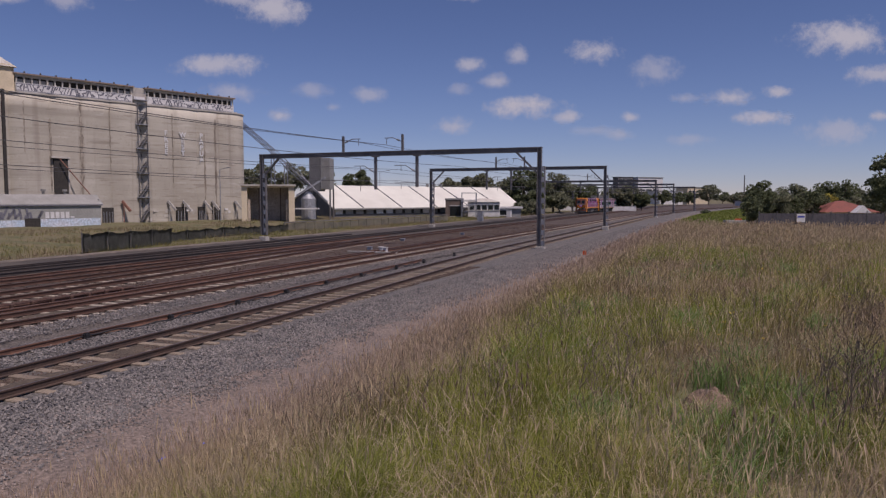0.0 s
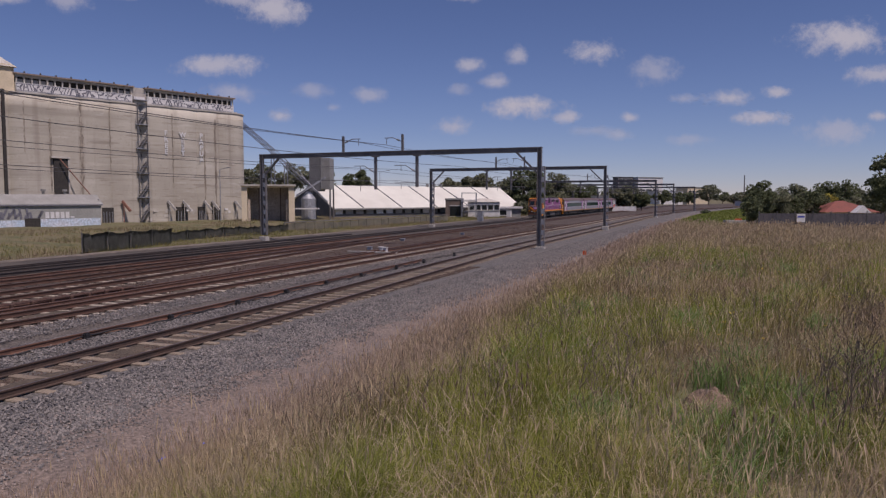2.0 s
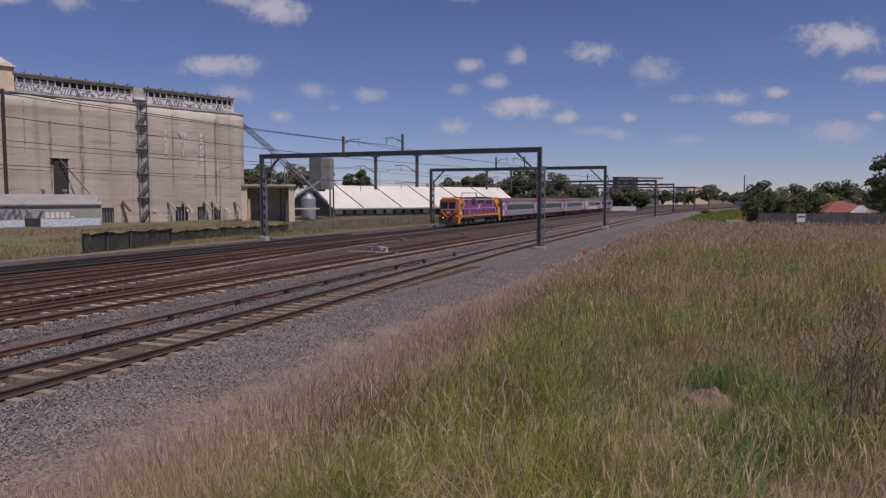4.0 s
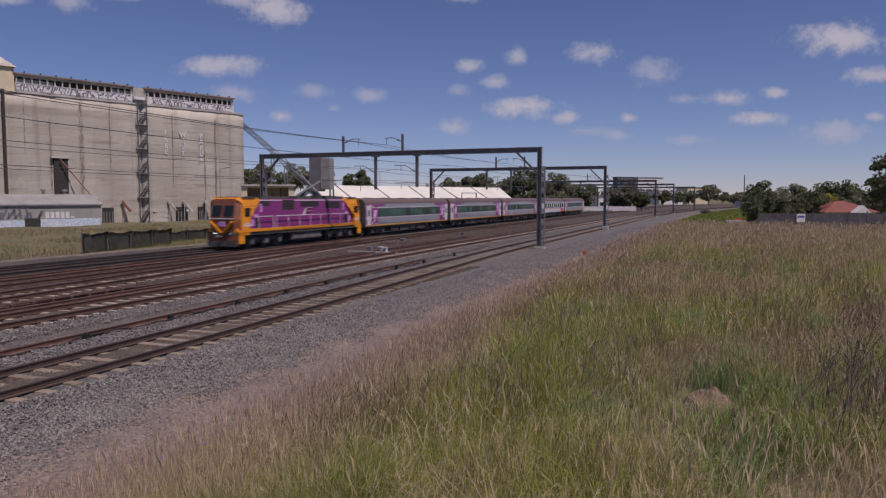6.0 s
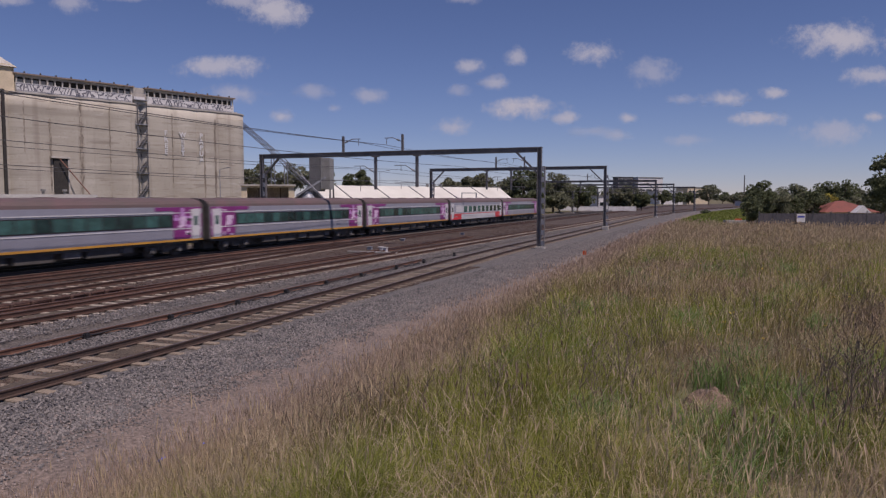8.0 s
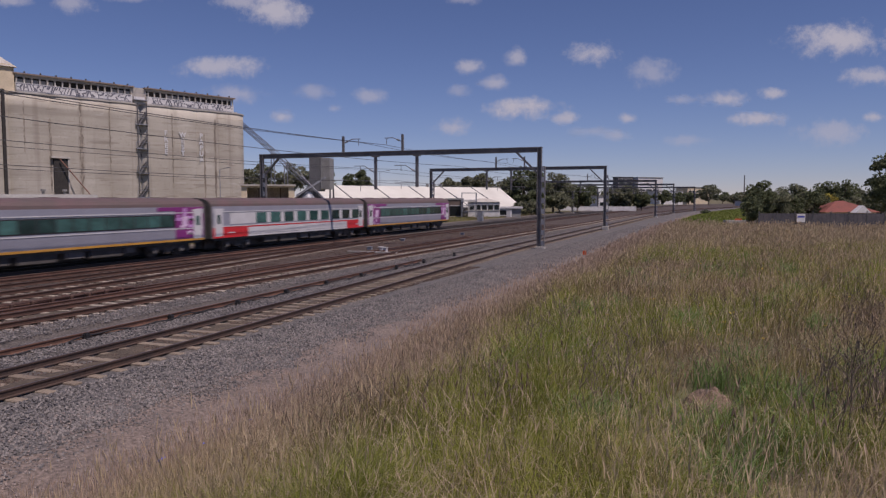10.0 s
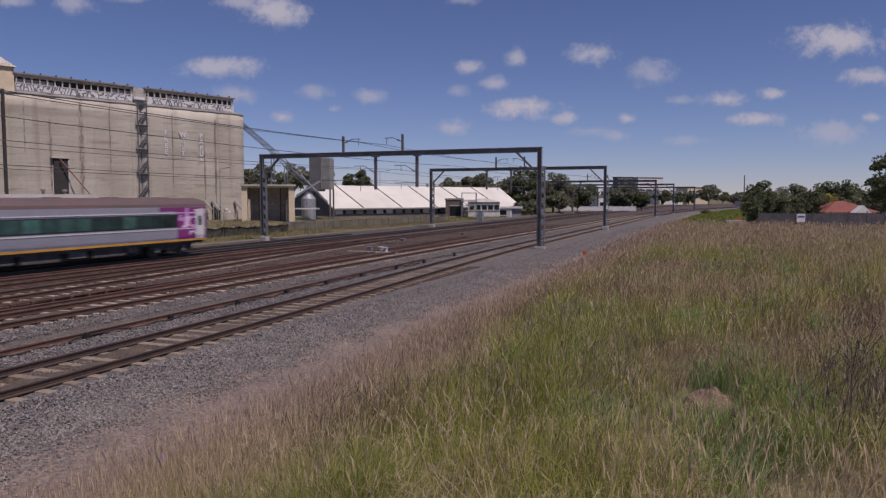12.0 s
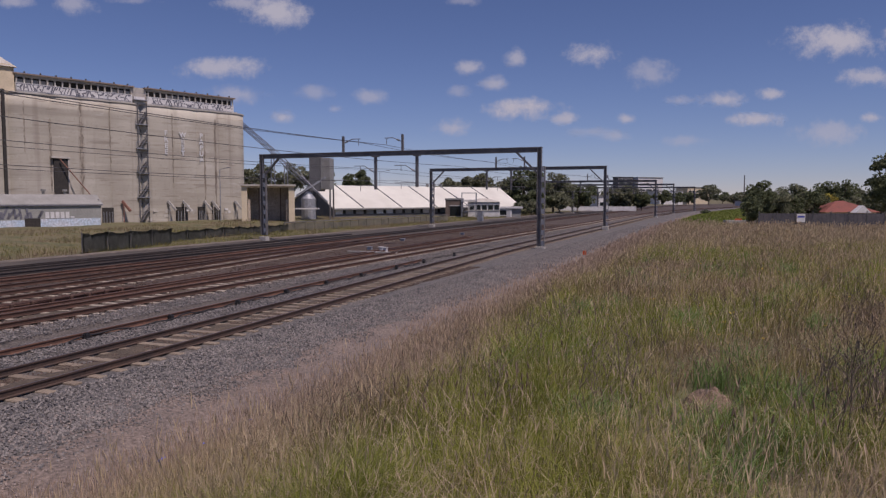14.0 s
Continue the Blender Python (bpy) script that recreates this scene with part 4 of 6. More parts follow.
        beam(bm, (x + 0.2, y + 0.3, -0.2), (x + 0.2, y + 0.3, 3.0), 0.1, 0.1, (0, 1, 0))
        part("spout", bm, m, root, "pale inclined grain spout")
    for x0, x1, z0, z1 in ((11.9, 15.0, -0.1, 1.7), (8.0, 9.4, 0.2, 2.3), (0.6, 3.2, -0.1, 2.0)):
        y = max(silo_front(x0), silo_front(x1), silo_front((x0 + x1) / 2)) + 0.02
        rng = random.Random(int(x0 * 10))
        for _ in range(5):
            x, z, w = rng.uniform(x0, x1), rng.uniform(z0, z1), rng.uniform(0.4, 1.0)
            part("graffiti_patch", boxes((x, x + w, y - 0.25, silo_front(x + w / 2) + 0.04, z, z + rng.uniform(0.2, 0.6))), rng.choice((M_WHITEWALL, M_SILO_P)), root)
    # the three painted words, a letter below the other
    for word, x, z in (("FREE", 12.8, 13.0), ("WEST", 10.2, 12.9), ("PAPUA", 7.1, 12.95)):
        for k, ch in enumerate(word):
            cu = bpy.data.curves.new("letter", "FONT")
            cu.body, cu.size, cu.align_x, cu.extrude, cu.offset = ch, 1.0, "CENTER", 0.02, 0.03
            tmp = bpy.data.objects.new("letter", cu)
            me = bpy.data.meshes.new_from_object(tmp)
            me.materials.clear()
            me.materials.append(M_WHITEWALL)
            ob = new("painted_letter", me)
            ob.parent = root
            ob.matrix_basis = pose(x, silo_front(x) + 0.1, z - k * 0.9 - 0.35, 90, 0, 180)
            ob["label"] = "white painted letter " + ch
            bpy.data.objects.remove(tmp)
    return root


silos()


def yard_shed():
    """Low gabled store with graffiti in front of the silos."""
    root = tagged(new("yard_store"), "low grey store with a tin roof and graffiti along its wall", "shed")
    root.matrix_basis = SILO_AT @ Matrix.Translation((0, -3.6, 0))
    part("wall", boxes((25.4, 48, 7.0, 10.6, -0.2, 2.68)), M_STOREW, root)
    bm = bmesh.new()
    a = [(6.4, 2.68), (9.0, 3.85), (10.74, 2.68), (10.74, 2.78), (9.0, 3.97), (6.4, 2.78)]
    v0 = [bm.verts.new((25.2, y, z)) for y, z in a]
    v1 = [bm.verts.new((48, y, z)) for y, z in a]
    for i in range(6):
        bm.faces.new((v0[i], v0[(i + 1) % 6], v1[(i + 1) % 6], v1[i]))
    bm.faces.new(v0[::-1])
    bm.faces.new(v1)
    part("roof", bm, M_TIN, root, "grey tin roof")
    part("gable", boxes((25.38, 25.5, 7.4, 10.2, 2.6, 3.4)), M_TIN, root)
    part("gutter", boxes((25.2, 48, 10.70, 10.80, 2.58, 2.70)), M_INK, root, "dark gutter")
    for x in (29, 31.5, 41):
        bm = bmesh.new()
        tube(bm, (x, 8.8, 3.9), (x, 8.8, 4.4), 0.18, 8)
        tube(bm, (x, 8.8, 4.35), (x, 8.8, 4.6), 0.3, 8)
        part("roof_vent", bm, M_TIN, root)
    part("pale_band", boxes((25.5, 33.0, 10.6, 10.63, -0.1, 1.0)), M_BLUEPAINT, root, "pale blue painted band")
    rng = random.Random(4)
    for k in range(9):
        x = 32.7 + k * 0.75
        bm = bmesh.new()
        for _ in range(2):
            beam(bm, (x + rng.uniform(0, 0.5), 10.64, 1.1), (x + rng.uniform(-0.5, 0.9), 10.64, rng.uniform(1.6, 2.5)), 0.26, 0.02, (0, 1, 0))
        part("graffiti_stroke", bm, M_INK, root)
    for k in range(6):
        x = 28.9 + k * 0.58
        bm = bmesh.new()
        beam(bm, (x, 10.64, 1.08), (x, 10.64, 1.08 + (0.75 if k else 0.2)), 0.44, 0.03, (0, 1, 0))
        part("graffiti_tag", bm, M_WHITEWALL, root, "white illegible graffiti bar")
    part("graffiti_fill", boxes((33.6, 38, 10.6, 10.62, -0.1, 0.9)), M_BLUEPAINT, root)
    part("steel_door", boxes((32.6, 34.3, 10.62, 10.7, -0.1, 1.1)), M_DARK, root, "dark steel door")
    return root


yard_shed()


# Base colour raised to lighten the inside of the bay.
M_BAYWALL = mat("pale_bay_wall", (0.5, 0.43, 0.35), (0.36, 0.30, 0.245), 0.9, scale=0.7, fine=7)


def open_bay():
    root = tagged(new("open_loading_shed"), "open-fronted loading shed with cream end walls and a dark interior", "shed")
    m = pose(-59.6, 89.6, 0.3, 0, 0, -145)
    root.matrix_basis = m
    part("end_wall", boxes((-0.4, 0.45, -4.2, 0, -0.3, 5.3)), M_CREAM, root)
    part("end_wall", boxes((6.3, 7.1, -4.2, 0, -0.3, 5.3)), M_CREAM, root)
    part("roof", boxes((-0.6, 7.3, -4.4, 0.3, 5.3, 5.55)), M_SILO_P, root)
    part("back_wall", boxes((0.45, 6.3, -4.2, -3.9, -0.3, 5.3)), M_BAYWALL, root)
    part("lintel", boxes((0.45, 6.3, -0.4, -0.2, 5.05, 5.3)), M_CREAM, root)
    for x in (0.46, 5.9):
        part("bin_partition", boxes((x, x + 0.35, -3.85, -0.5, -0.3, 3.4)), M_BAYWALL, root)
    for x in (1.5, 4.6):
        part("inner_post", boxes((x, x + 0.18, -2.5, -2.3, -0.3, 5.2)), M_BROWNW, root)
    return root


open_bay()


def conveyor():
    root = tagged(new("grain_conveyor"), "inclined steel lattice conveyor between the silos and the bin tower", "conveyor")
    A, B, C = Vector((-78.2, 102.7, 16.1)), Vector((-72.1, 103.3, 11.25)), Vector((-64.5, 101.8, 5.7))
    for a, b, m in ((A, B, M_STEEL), (B, C, M_GALV)):
        n = 9
        side = (b - a).cross(Vector((0, 0, 1))).normalized() * 0.4
        up = Vector((0, 0, 0.75))
        for s in (-1, 1):
            for u in (0, 1):
                bm = bmesh.new()
                beam(bm, a + s * side + u * up, b + s * side + u * up, 0.1, 0.1)
                part("chord", bm, m, root)
            for k in range(n):
                p, q = a.lerp(b, k / n), a.lerp(b, (k + 1) / n)
                bm = bmesh.new()
                beam(bm, p + s * side + (k % 2) * up, q + s * side + ((k + 1) % 2) * up, 0.06, 0.06)
                part("lacing", bm, m, root)
    for p in (A.lerp(B, 0.95), B.lerp(C, 0.35)):
        bm = bmesh.new()
        for d in (-0.5, 0.5):
            beam(bm, (p.x + d, p.y, 0.2), (p.x + d * 0.5, p.y, p.z), 0.14, 0.14, (0, 1, 0))
        part("trestle", bm, M_GALV, root)
    return root


conveyor()


def bin_tower():
    root = tagged(new("bin_tower"), "square dark grey bin tower with a pale ribbed side", "tower")
    root.matrix_basis = pose(-62.3, 103.3, 0.2, 0, 0, 20)
    part("body", boxes((-2.2, -0.3, -1.5, 2.0, 4.8, 10.3)), M_GREYW, root)
    side = part("ribbed_side", boxes((-0.3, 1.2, -1.45, 2.0, 5.1, 10.2)), M_TIN, root, "pale ribbed cladding")
    for k in range(5):
        part("rib", boxes((-0.3 + 0.3 * k, -0.06 + 0.3 * k, -1.6, -1.455, 5.1, 10.2)), M_TIN, side)
    for x in (-2.0, 1.0):
        for y in (-1.3, 1.7):
            part("leg", boxes((x, x + 0.25, y, y + 0.25, -0.4, 5.2)), M_STEEL, root)
    bm = bmesh.new()
    tube(bm, (-1.9, -3.8, 0.3), (-1.9, -3.8, 3.6), 1.15, 14)
    tube(bm, (-1.9, -3.8, 3.6), (-1.9, -3.8, 4.7), 1.15, 14, 0.3)
    part("hopper", bm, M_GALV, root, "round galvanised hopper")
    for a, b in (((-3.6, -5, 4.0), (1.0, -4, 7.0)), ((1.2, -4, 3.0), (-3.4, -2, 7.2))):
        bm = bmesh.new()
        beam(bm, a, b, 0.25, 0.3)
        part("chute", bm, M_GALV, root, "pale inclined chute")
    part("walkway", boxes((-4.6, 0.2, -6.2, -5.4, 1.9, 2.1)), M_WHITEWALL, root, "white beam")
    return root


bin_tower()


def grain_shed():
    """Long low store under a broad white roof."""
    root = tagged(new("grain_shed"), "long low grain shed under a broad white roof with dark seams", "shed")
    root.matrix_basis = pose(-66.7, 113.5, 0.2, 0, 0, 64.5)  # local x along the shed, y away from the tracks
    L, eave, ridge, half = 51.0, 1.85, 6.15, 8.2
    bm = bmesh.new()
    v = [bm.verts.new(p) for p in ((-0.3, -0.4, eave), (L, -0.4, eave), (L + 2, half, ridge), (0.2, half, ridge), (-0.3, 2 * half + 0.4, eave), (L, 2 * half + 0.4, eave))]
    w = [bm.verts.new((p.co.x, p.co.y, p.co.z - 0.2)) for p in v]
    for f in ((0, 1, 2, 3), (3, 2, 5, 4), (1, 5, 2)):
        bm.faces.new([v[i] for i in f])
        bm.faces.new([w[i] for i in f][::-1])
    for i, j in ((0, 1), (1, 5), (5, 4), (4, 3), (3, 0)):
        bm.faces.new((v[i], w[i], w[j], v[j]))
    roof = part("roof", bm, M_ROOFW, root, "white sheet roof")
    for k in range(7):
        x = 6.5 + 9.3 * k
        if x < L + 1:
            bm = bmesh.new()
            beam(bm, (x, -0.4, eave + 0.03), (x - 0.4, half, ridge + 0.03), 0.28, 0.12)
            part("roof_seam", bm, M_GREYW, roof, "dark roof seam")
    bm = bmesh.new()
    v = [bm.verts.new(p) for p in ((0, 0, -0.5), (0, 2 * half, -0.5), (0, 2 * half, eave), (0.3, half, ridge - 0.25), (0, 0, eave))]
    bm.faces.new(v)
    g = bmesh.ops.extrude_face_region(bm, geom=bm.faces[:])
    bmesh.ops.translate(bm, verts=[e for e in g["geom"] if isinstance(e, bmesh.types.BMVert)], vec=(0.25, 0, 0))
    part("gable_wall", bm, M_GREYW, root, "grey gable wall")
    part("side_wall", boxes((0.2, L - 0.5, 0, 0.3, -0.5, 0.75), (0.2, L - 0.5, 0.05, 0.25, 1.45, eave - 0.05)), M_GREYW, root)
    part("rear_wall", boxes((0.2, L - 0.5, 2 * half - 0.3, 2 * half, -0.5, eave)), M_GREYW, root)
    part("far_gable", boxes((L - 0.6, L - 0.4, 0, 2 * half, -0.5, eave)), M_GREYW, root)
    x = 0.4
    while x < L - 8:
        p = part("side_panel", boxes((x, x + 1.6, -0.06, 0.0, 0.72, 1.45)), M_TIN if int(x) % 3 else M_WHITEWALL, root, "pale ventilated side panel")
        # Each slot is closed by a dark panel, its inner shade painted on.
        part("side_slot", boxes((x + 1.62, x + 2.3, 0.08, 0.16, 0.75, 1.45)), M_DARK, root)
        x += 2.35
    part("gutter", boxes((-0.3, L, -0.62, -0.42, eave - 0.3, eave - 0.06)), M_TIN, root)
    for x in (30.0, 32.0, 34.0):
        bm = bmesh.new()
        tube(bm, (x, half, ridge - 0.1), (x, half, ridge + 0.6), 0.3, 8)
        part("ridge_vent", bm, M_TIN, root)
    return root


grain_shed()


def small_building(name, label, at, w, d, h, wall, roofm, openings=(), over=0.4, pitch=0.0):
    root = tagged(new(name), label, "building")
    root.matrix_basis = at
    body = part("wall", boxes((0, w, 0, d, -0.6, h)), wall, root)
    if pitch:
        bm = bmesh.new()
        v = [bm.verts.new(p) for p in ((-over, -over, h), (w + over, -over, h), (w + over, d + over, h), (-over, d + over, h), (min(d / 2, w / 2 - 0.1), d / 2, h + pitch), (max(w - d / 2, w / 2 + 0.1), d / 2, h + pitch))]
        for f in ((0, 1, 5, 4), (1, 2, 5), (2, 3, 4, 5), (3, 0, 4), (3, 2, 1, 0)):
            bm.faces.new([v[i] for i in f])
        part("roof", bm, roofm, root)
    else:
        part("roof", boxes((-over, w + over, -over, d + over, h, h + 0.35)), roofm, root)
    for x0, x1, z0, z1 in openings:
        o = part("window", boxes((x0, x1, -0.08, 0.05, z0, z1)), M_GLASSD, root)
        part("frame", boxes((x0 - 0.1, x1 + 0.1, -0.12, -0.02, z1, z1 + 0.12), (x0 - 0.1, x1 + 0.1, -0.14, -0.02, z0 - 0.12, z0)), M_WHITEWALL, o)
    return root


M_TERRA = mat("terracotta_tiles", (0.22, 0.07, 0.052), (0.16, 0.058, 0.045), 0.85, scale=0.7, fine=9, grit=0.2)
# The office doorway is a black panel that paints the shade inside it.
small_building("weighbridge_office", "low brown office with a shaded doorway painted black beside the grain shed", pose(-52.4, 132.6, 0, 0, 0, 21), 3.5, 4.5, 3.5, M_BROWNW, M_TIN, [(0.9, 2.9, 0.3, 2.3)], 0.1)
small_building("pale_annex", "pale low annex with a shallow roof and a band of windows", pose(-49.2, 137.0, 0, 0, 0, 21), 6.4, 4.5, 3.1, M_WHITEWALL, M_SILO_P, [(0.3 + 1.25 * k, 1.25 + 1.25 * k, 1.5, 2.5) for k in range(5)], 0.3, 0.7)
small_building("carport", "low flat-roofed carport with a white roof edge beside the track", pose(-46.9, 140.0, 0, 0, 0, 21), 7.6, 4, 1.75, M_TIN, M_WHITEWALL, [(0.6, 1.6, 0.2, 1.3), (3.2, 5.6, 0.4, 1.4)])


def yard_gantry():
    root = tagged(new("loading_gantry"), "pale steel loading gantry with a railed platform", "gantry")
    root.matrix_basis = pose(-48.6, 131.5, 0, 0, 0, 21)
    for x in (0, 2.8):
        for y in (0, 2.2):
            part("leg", boxes((x, x + 0.16, y, y + 0.16, -0.5, 4.9)), M_GALV, root)
    for z in (1.2, 2.3, 3.4, 4.8):
        part("rail", boxes((0, 2.96, -0.03, 0.05, z, z + 0.13), (0, 2.96, 2.2, 2.28, z, z + 0.13)), M_GALV, root)
    part("platform", boxes((-0.1, 3.06, -0.1, 2.4, 3.2, 3.3)), M_GALV, root)
    for k in range(3):
        bm = bmesh.new()
        beam(bm, (0.1 + 0.9 * k, -0.05, 1.3), (0.9 + 0.9 * k, -0.05, 2.3), 0.05, 0.06)
        part("brace", bm, M_GALV, root)


yard_gantry()


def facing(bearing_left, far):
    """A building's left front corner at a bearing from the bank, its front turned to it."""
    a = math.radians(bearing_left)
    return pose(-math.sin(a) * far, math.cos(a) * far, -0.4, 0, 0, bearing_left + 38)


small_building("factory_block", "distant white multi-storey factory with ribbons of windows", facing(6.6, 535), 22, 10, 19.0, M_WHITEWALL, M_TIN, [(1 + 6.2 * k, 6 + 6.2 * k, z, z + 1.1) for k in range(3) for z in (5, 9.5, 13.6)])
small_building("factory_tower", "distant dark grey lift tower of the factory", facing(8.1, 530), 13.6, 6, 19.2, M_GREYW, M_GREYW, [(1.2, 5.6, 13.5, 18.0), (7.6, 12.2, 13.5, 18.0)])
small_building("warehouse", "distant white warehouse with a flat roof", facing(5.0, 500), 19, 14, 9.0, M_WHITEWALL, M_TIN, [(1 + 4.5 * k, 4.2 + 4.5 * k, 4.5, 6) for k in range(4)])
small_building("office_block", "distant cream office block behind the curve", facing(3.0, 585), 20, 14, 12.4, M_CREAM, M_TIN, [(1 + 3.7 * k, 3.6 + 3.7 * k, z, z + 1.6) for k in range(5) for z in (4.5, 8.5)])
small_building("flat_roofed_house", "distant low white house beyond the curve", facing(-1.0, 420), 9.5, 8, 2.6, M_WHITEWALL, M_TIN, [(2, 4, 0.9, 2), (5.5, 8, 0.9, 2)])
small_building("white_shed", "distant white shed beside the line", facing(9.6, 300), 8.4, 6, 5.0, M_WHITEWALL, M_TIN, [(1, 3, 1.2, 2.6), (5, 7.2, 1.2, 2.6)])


def white_wall():
    root = tagged(new("white_wall"), "low white block wall along the far side of the line", "wall")
    a, b = Vector((-50.0, 224.0, 0)), Vector((-27.5, 234.0, 0))
    for k in range(12):
        p, q = a.lerp(b, k / 12), a.lerp(b, (k + 0.97) / 12)
        bm = bmesh.new()
        beam(bm, (p.x, p.y, 0.25), (q.x, q.y, 0.25), 0.15, 2.0)
        part("panel", bm, M_WHITEWALL, root)


white_wall()
small_building("suburban_house", "single-storey house under a red tiled hip roof", pose(13.7, 124.5, -0.3, 0, 0, 20), 7.6, 6.5, 2.0, M_CREAM, M_TERRA, [(1.2, 2.6, 0.7, 1.6), (4.5, 6.0, 0.7, 1.6)], 0.5, 1.75)
small_building("brick_cottage", "distant dull brown house among trees", pose(-58.5, 300, 0, 0, 0, 12), 11, 8, 3.0, M_BROWNW, M_BROWNW, [(2, 4, 1, 2.2)], 0.4, 2.0)
for name, x, y, h, lab in (("radio_mast", 10.8, 653, 23, "thin lattice radio mast on the horizon"),):
    bm = bmesh.new()
    tube(bm, (x, y, -0.5), (x, y, h), 0.7, 5, 0.35)
    tagged(part(name, bm, M_STEEL), lab, "mast")


def lamp_post(x, y, h, arm):
    root = tagged(new("street_lamp"), "thin galvanised yard lamp post with a short arm", "street lamp", "yard lamps")
    root.matrix_basis = pose(x, y, 0)
    bm = bmesh.new()
    tube(bm, (0, 0, -0.4), (0, 0, h), 0.08, 6, 0.05)
    part("pole", bm, M_GALV, root)
    bm = bmesh.new()
    tube(bm, (0, 0, h), (arm, 0, h + 0.25), 0.04, 5)
    part("arm", bm, M_GALV, root)
    part("lamp_head", boxes((arm - 0.1, arm + 0.6, -0.12, 0.12, h + 0.2, h + 0.32)), M_GALV, root)


lamp_post(-68.0, 134.8, 9.3, 1.6)
lamp_post(-69.2, 85.6, 8.0, 1.3)


# ---- lineside fence, wall and equipment ----
M_CLOTH = mat("black_shade_cloth", (0.075, 0.078, 0.068), (0.125, 0.125, 0.11), 0.9, scale=1.2, fine=18, bump=0.4)
M_WALLP = mat("weathered_panel_wall", (0.165, 0.15, 0.11), (0.10, 0.095, 0.075), 0.95, scale=0.8, fine=10)


def cloth_fence(pts, heights, label, post_gap=2.6):
    root = tagged(new("shade_cloth_fence"), label, "fence", "lineside fences")
    rng = random.Random(len(label))
    for (p, q, h0, h1) in ((*pq, *hh) for pq, hh in zip(zip(pts, pts[1:]), zip(heights, heights[1:]))):
        p, q = Vector((*p, 0)), Vector((*q, 0))
        n = max(2, int((q - p).length / post_gap))
        for k in range(n):
            a, b = p.lerp(q, k / n), p.lerp(q, (k + 1) / n)
            za, zb = float(land(a.x, a.y)), float(land(b.x, b.y))
            ha, hb = h0 + (h1 - h0) * k / n, h0 + (h1 - h0) * (k + 1) / n
            bm = bmesh.new()
            tube(bm, (a.x, a.y, za - 0.3), (a.x, a.y, za + ha + 0.06), 0.035, 6)
            part("post", bm, M_STEEL, root)
            bm = bmesh.new()
            m = 8
            side = (b - a).cross(Vector((0, 0, 1))).normalized()
            grid = []
            for i in range(m + 1):
                c = a.lerp(b, i / m)
                z0 = za + (zb - za) * i / m
                hh = ha + (hb - ha) * i / m - 0.16 * math.sin(math.pi * i / m) * rng.uniform(0.3, 1.3)
                col = [c + side * (0.1 * math.sin(i * 1.9 + j * 1.3) * (0.3 + 0.7 * rng.random())) + Vector((0, 0, z0 - 0.15 + (hh + 0.15) * j / 4)) for j in range(5)]
                grid.append([bm.verts.new(v) for v in col])
            for i in range(m):
                for j in range(4):
                    bm.faces.new((grid[i][j], grid[i + 1][j], grid[i + 1][j + 1], grid[i][j + 1])).smooth = True
            g = bmesh.ops.solidify(bm, geom=bm.faces[:], thickness=0.015)
            part("cloth", bm, M_CLOTH, root)
    return root


cloth_fence([(-42.3, 37.4), (-44.0, 48.0)], [1.45, 1.35], "sagging black shade cloth fence beside the gravel path")
cloth_fence([(-45.4, 49.0), (-47.0, 66.0), (-48.5, 80.0)], [0.95, 0.95, 0.7], "low grey shade cloth fence by the goods yard")


def panel_wall():
    root = tagged(new("panel_wall"), "low weathered panel wall with posts along the yard edge", "wall")
    a, b, n = Vector((-47.6, 70, 0)), Vector((-43.8, 112, 0)), 22
    for k in range(n):
        p, q = a.lerp(b, k / n), a.lerp(b, (k + 0.93) / n)
        z = float(land(p.x, p.y))
        bm = bmesh.new()
        beam(bm, (p.x, p.y, z + 0.35), (q.x, q.y, z + 0.35), 0.1, 1.1)
        part("panel", bm, M_WALLP, root)
        part("post", boxes((p.x - 0.09, p.x + 0.09, p.y - 0.12, p.y + 0.06, z - 0.3, z + 1.0)), M_WALLP, root)
    bm = bmesh.new()
    beam(bm, (a.x, a.y, 1.05), (b.x, b.y, 1.05), 0.18, 0.1)
    part("capping", bm, M_STEEL, root, "dark capping rail")


panel_wall()

# spare rail and signal cable between the two near tracks
ob = new("spare_rail", rail_mesh("spare_rail", lambda y: -17.2 - 0.035 * (np.asarray(y) - 12), 0, 1.0, 42.0, M_RUST, -0.03))
tagged(ob, "rusty spare rail lying on the ballast", "rail")


def cable_run():
    root = tagged(new("signal_cable"), "black signal cable draped along the rusty spare rail", "cable")
    line = lambda y: -17.02 - 0.035 * (y - 12)
    bm = bmesh.new()
    pts = [Vector((line(y) + 0.07 * math.sin(y * 1.1) + 0.04 * math.sin(y * 3.1), y, -0.15 + 0.035 * math.sin(y * 1.7) + 0.03 * math.sin(y * 4.3))) for y in np.arange(2, 56, 0.4)]
    hose(bm, pts, 0.028, 5)
    part("cable", bm, M_BLACK, root)
    for y in (15.2, 18.7, 22.4, 25.8, 29.3, 33.0, 37.6, 42, 48):
        x = line(y)
        bm = boxes((x - 0.08, x + 0.07, y - 0.11, y + 0.1, -0.33, -0.02))
        bmesh.ops.bevel(bm, geom=bm.edges[:], offset=0.035, segments=2, affect="EDGES")
        part("clip", bm, M_BLACK, root)


cable_run()


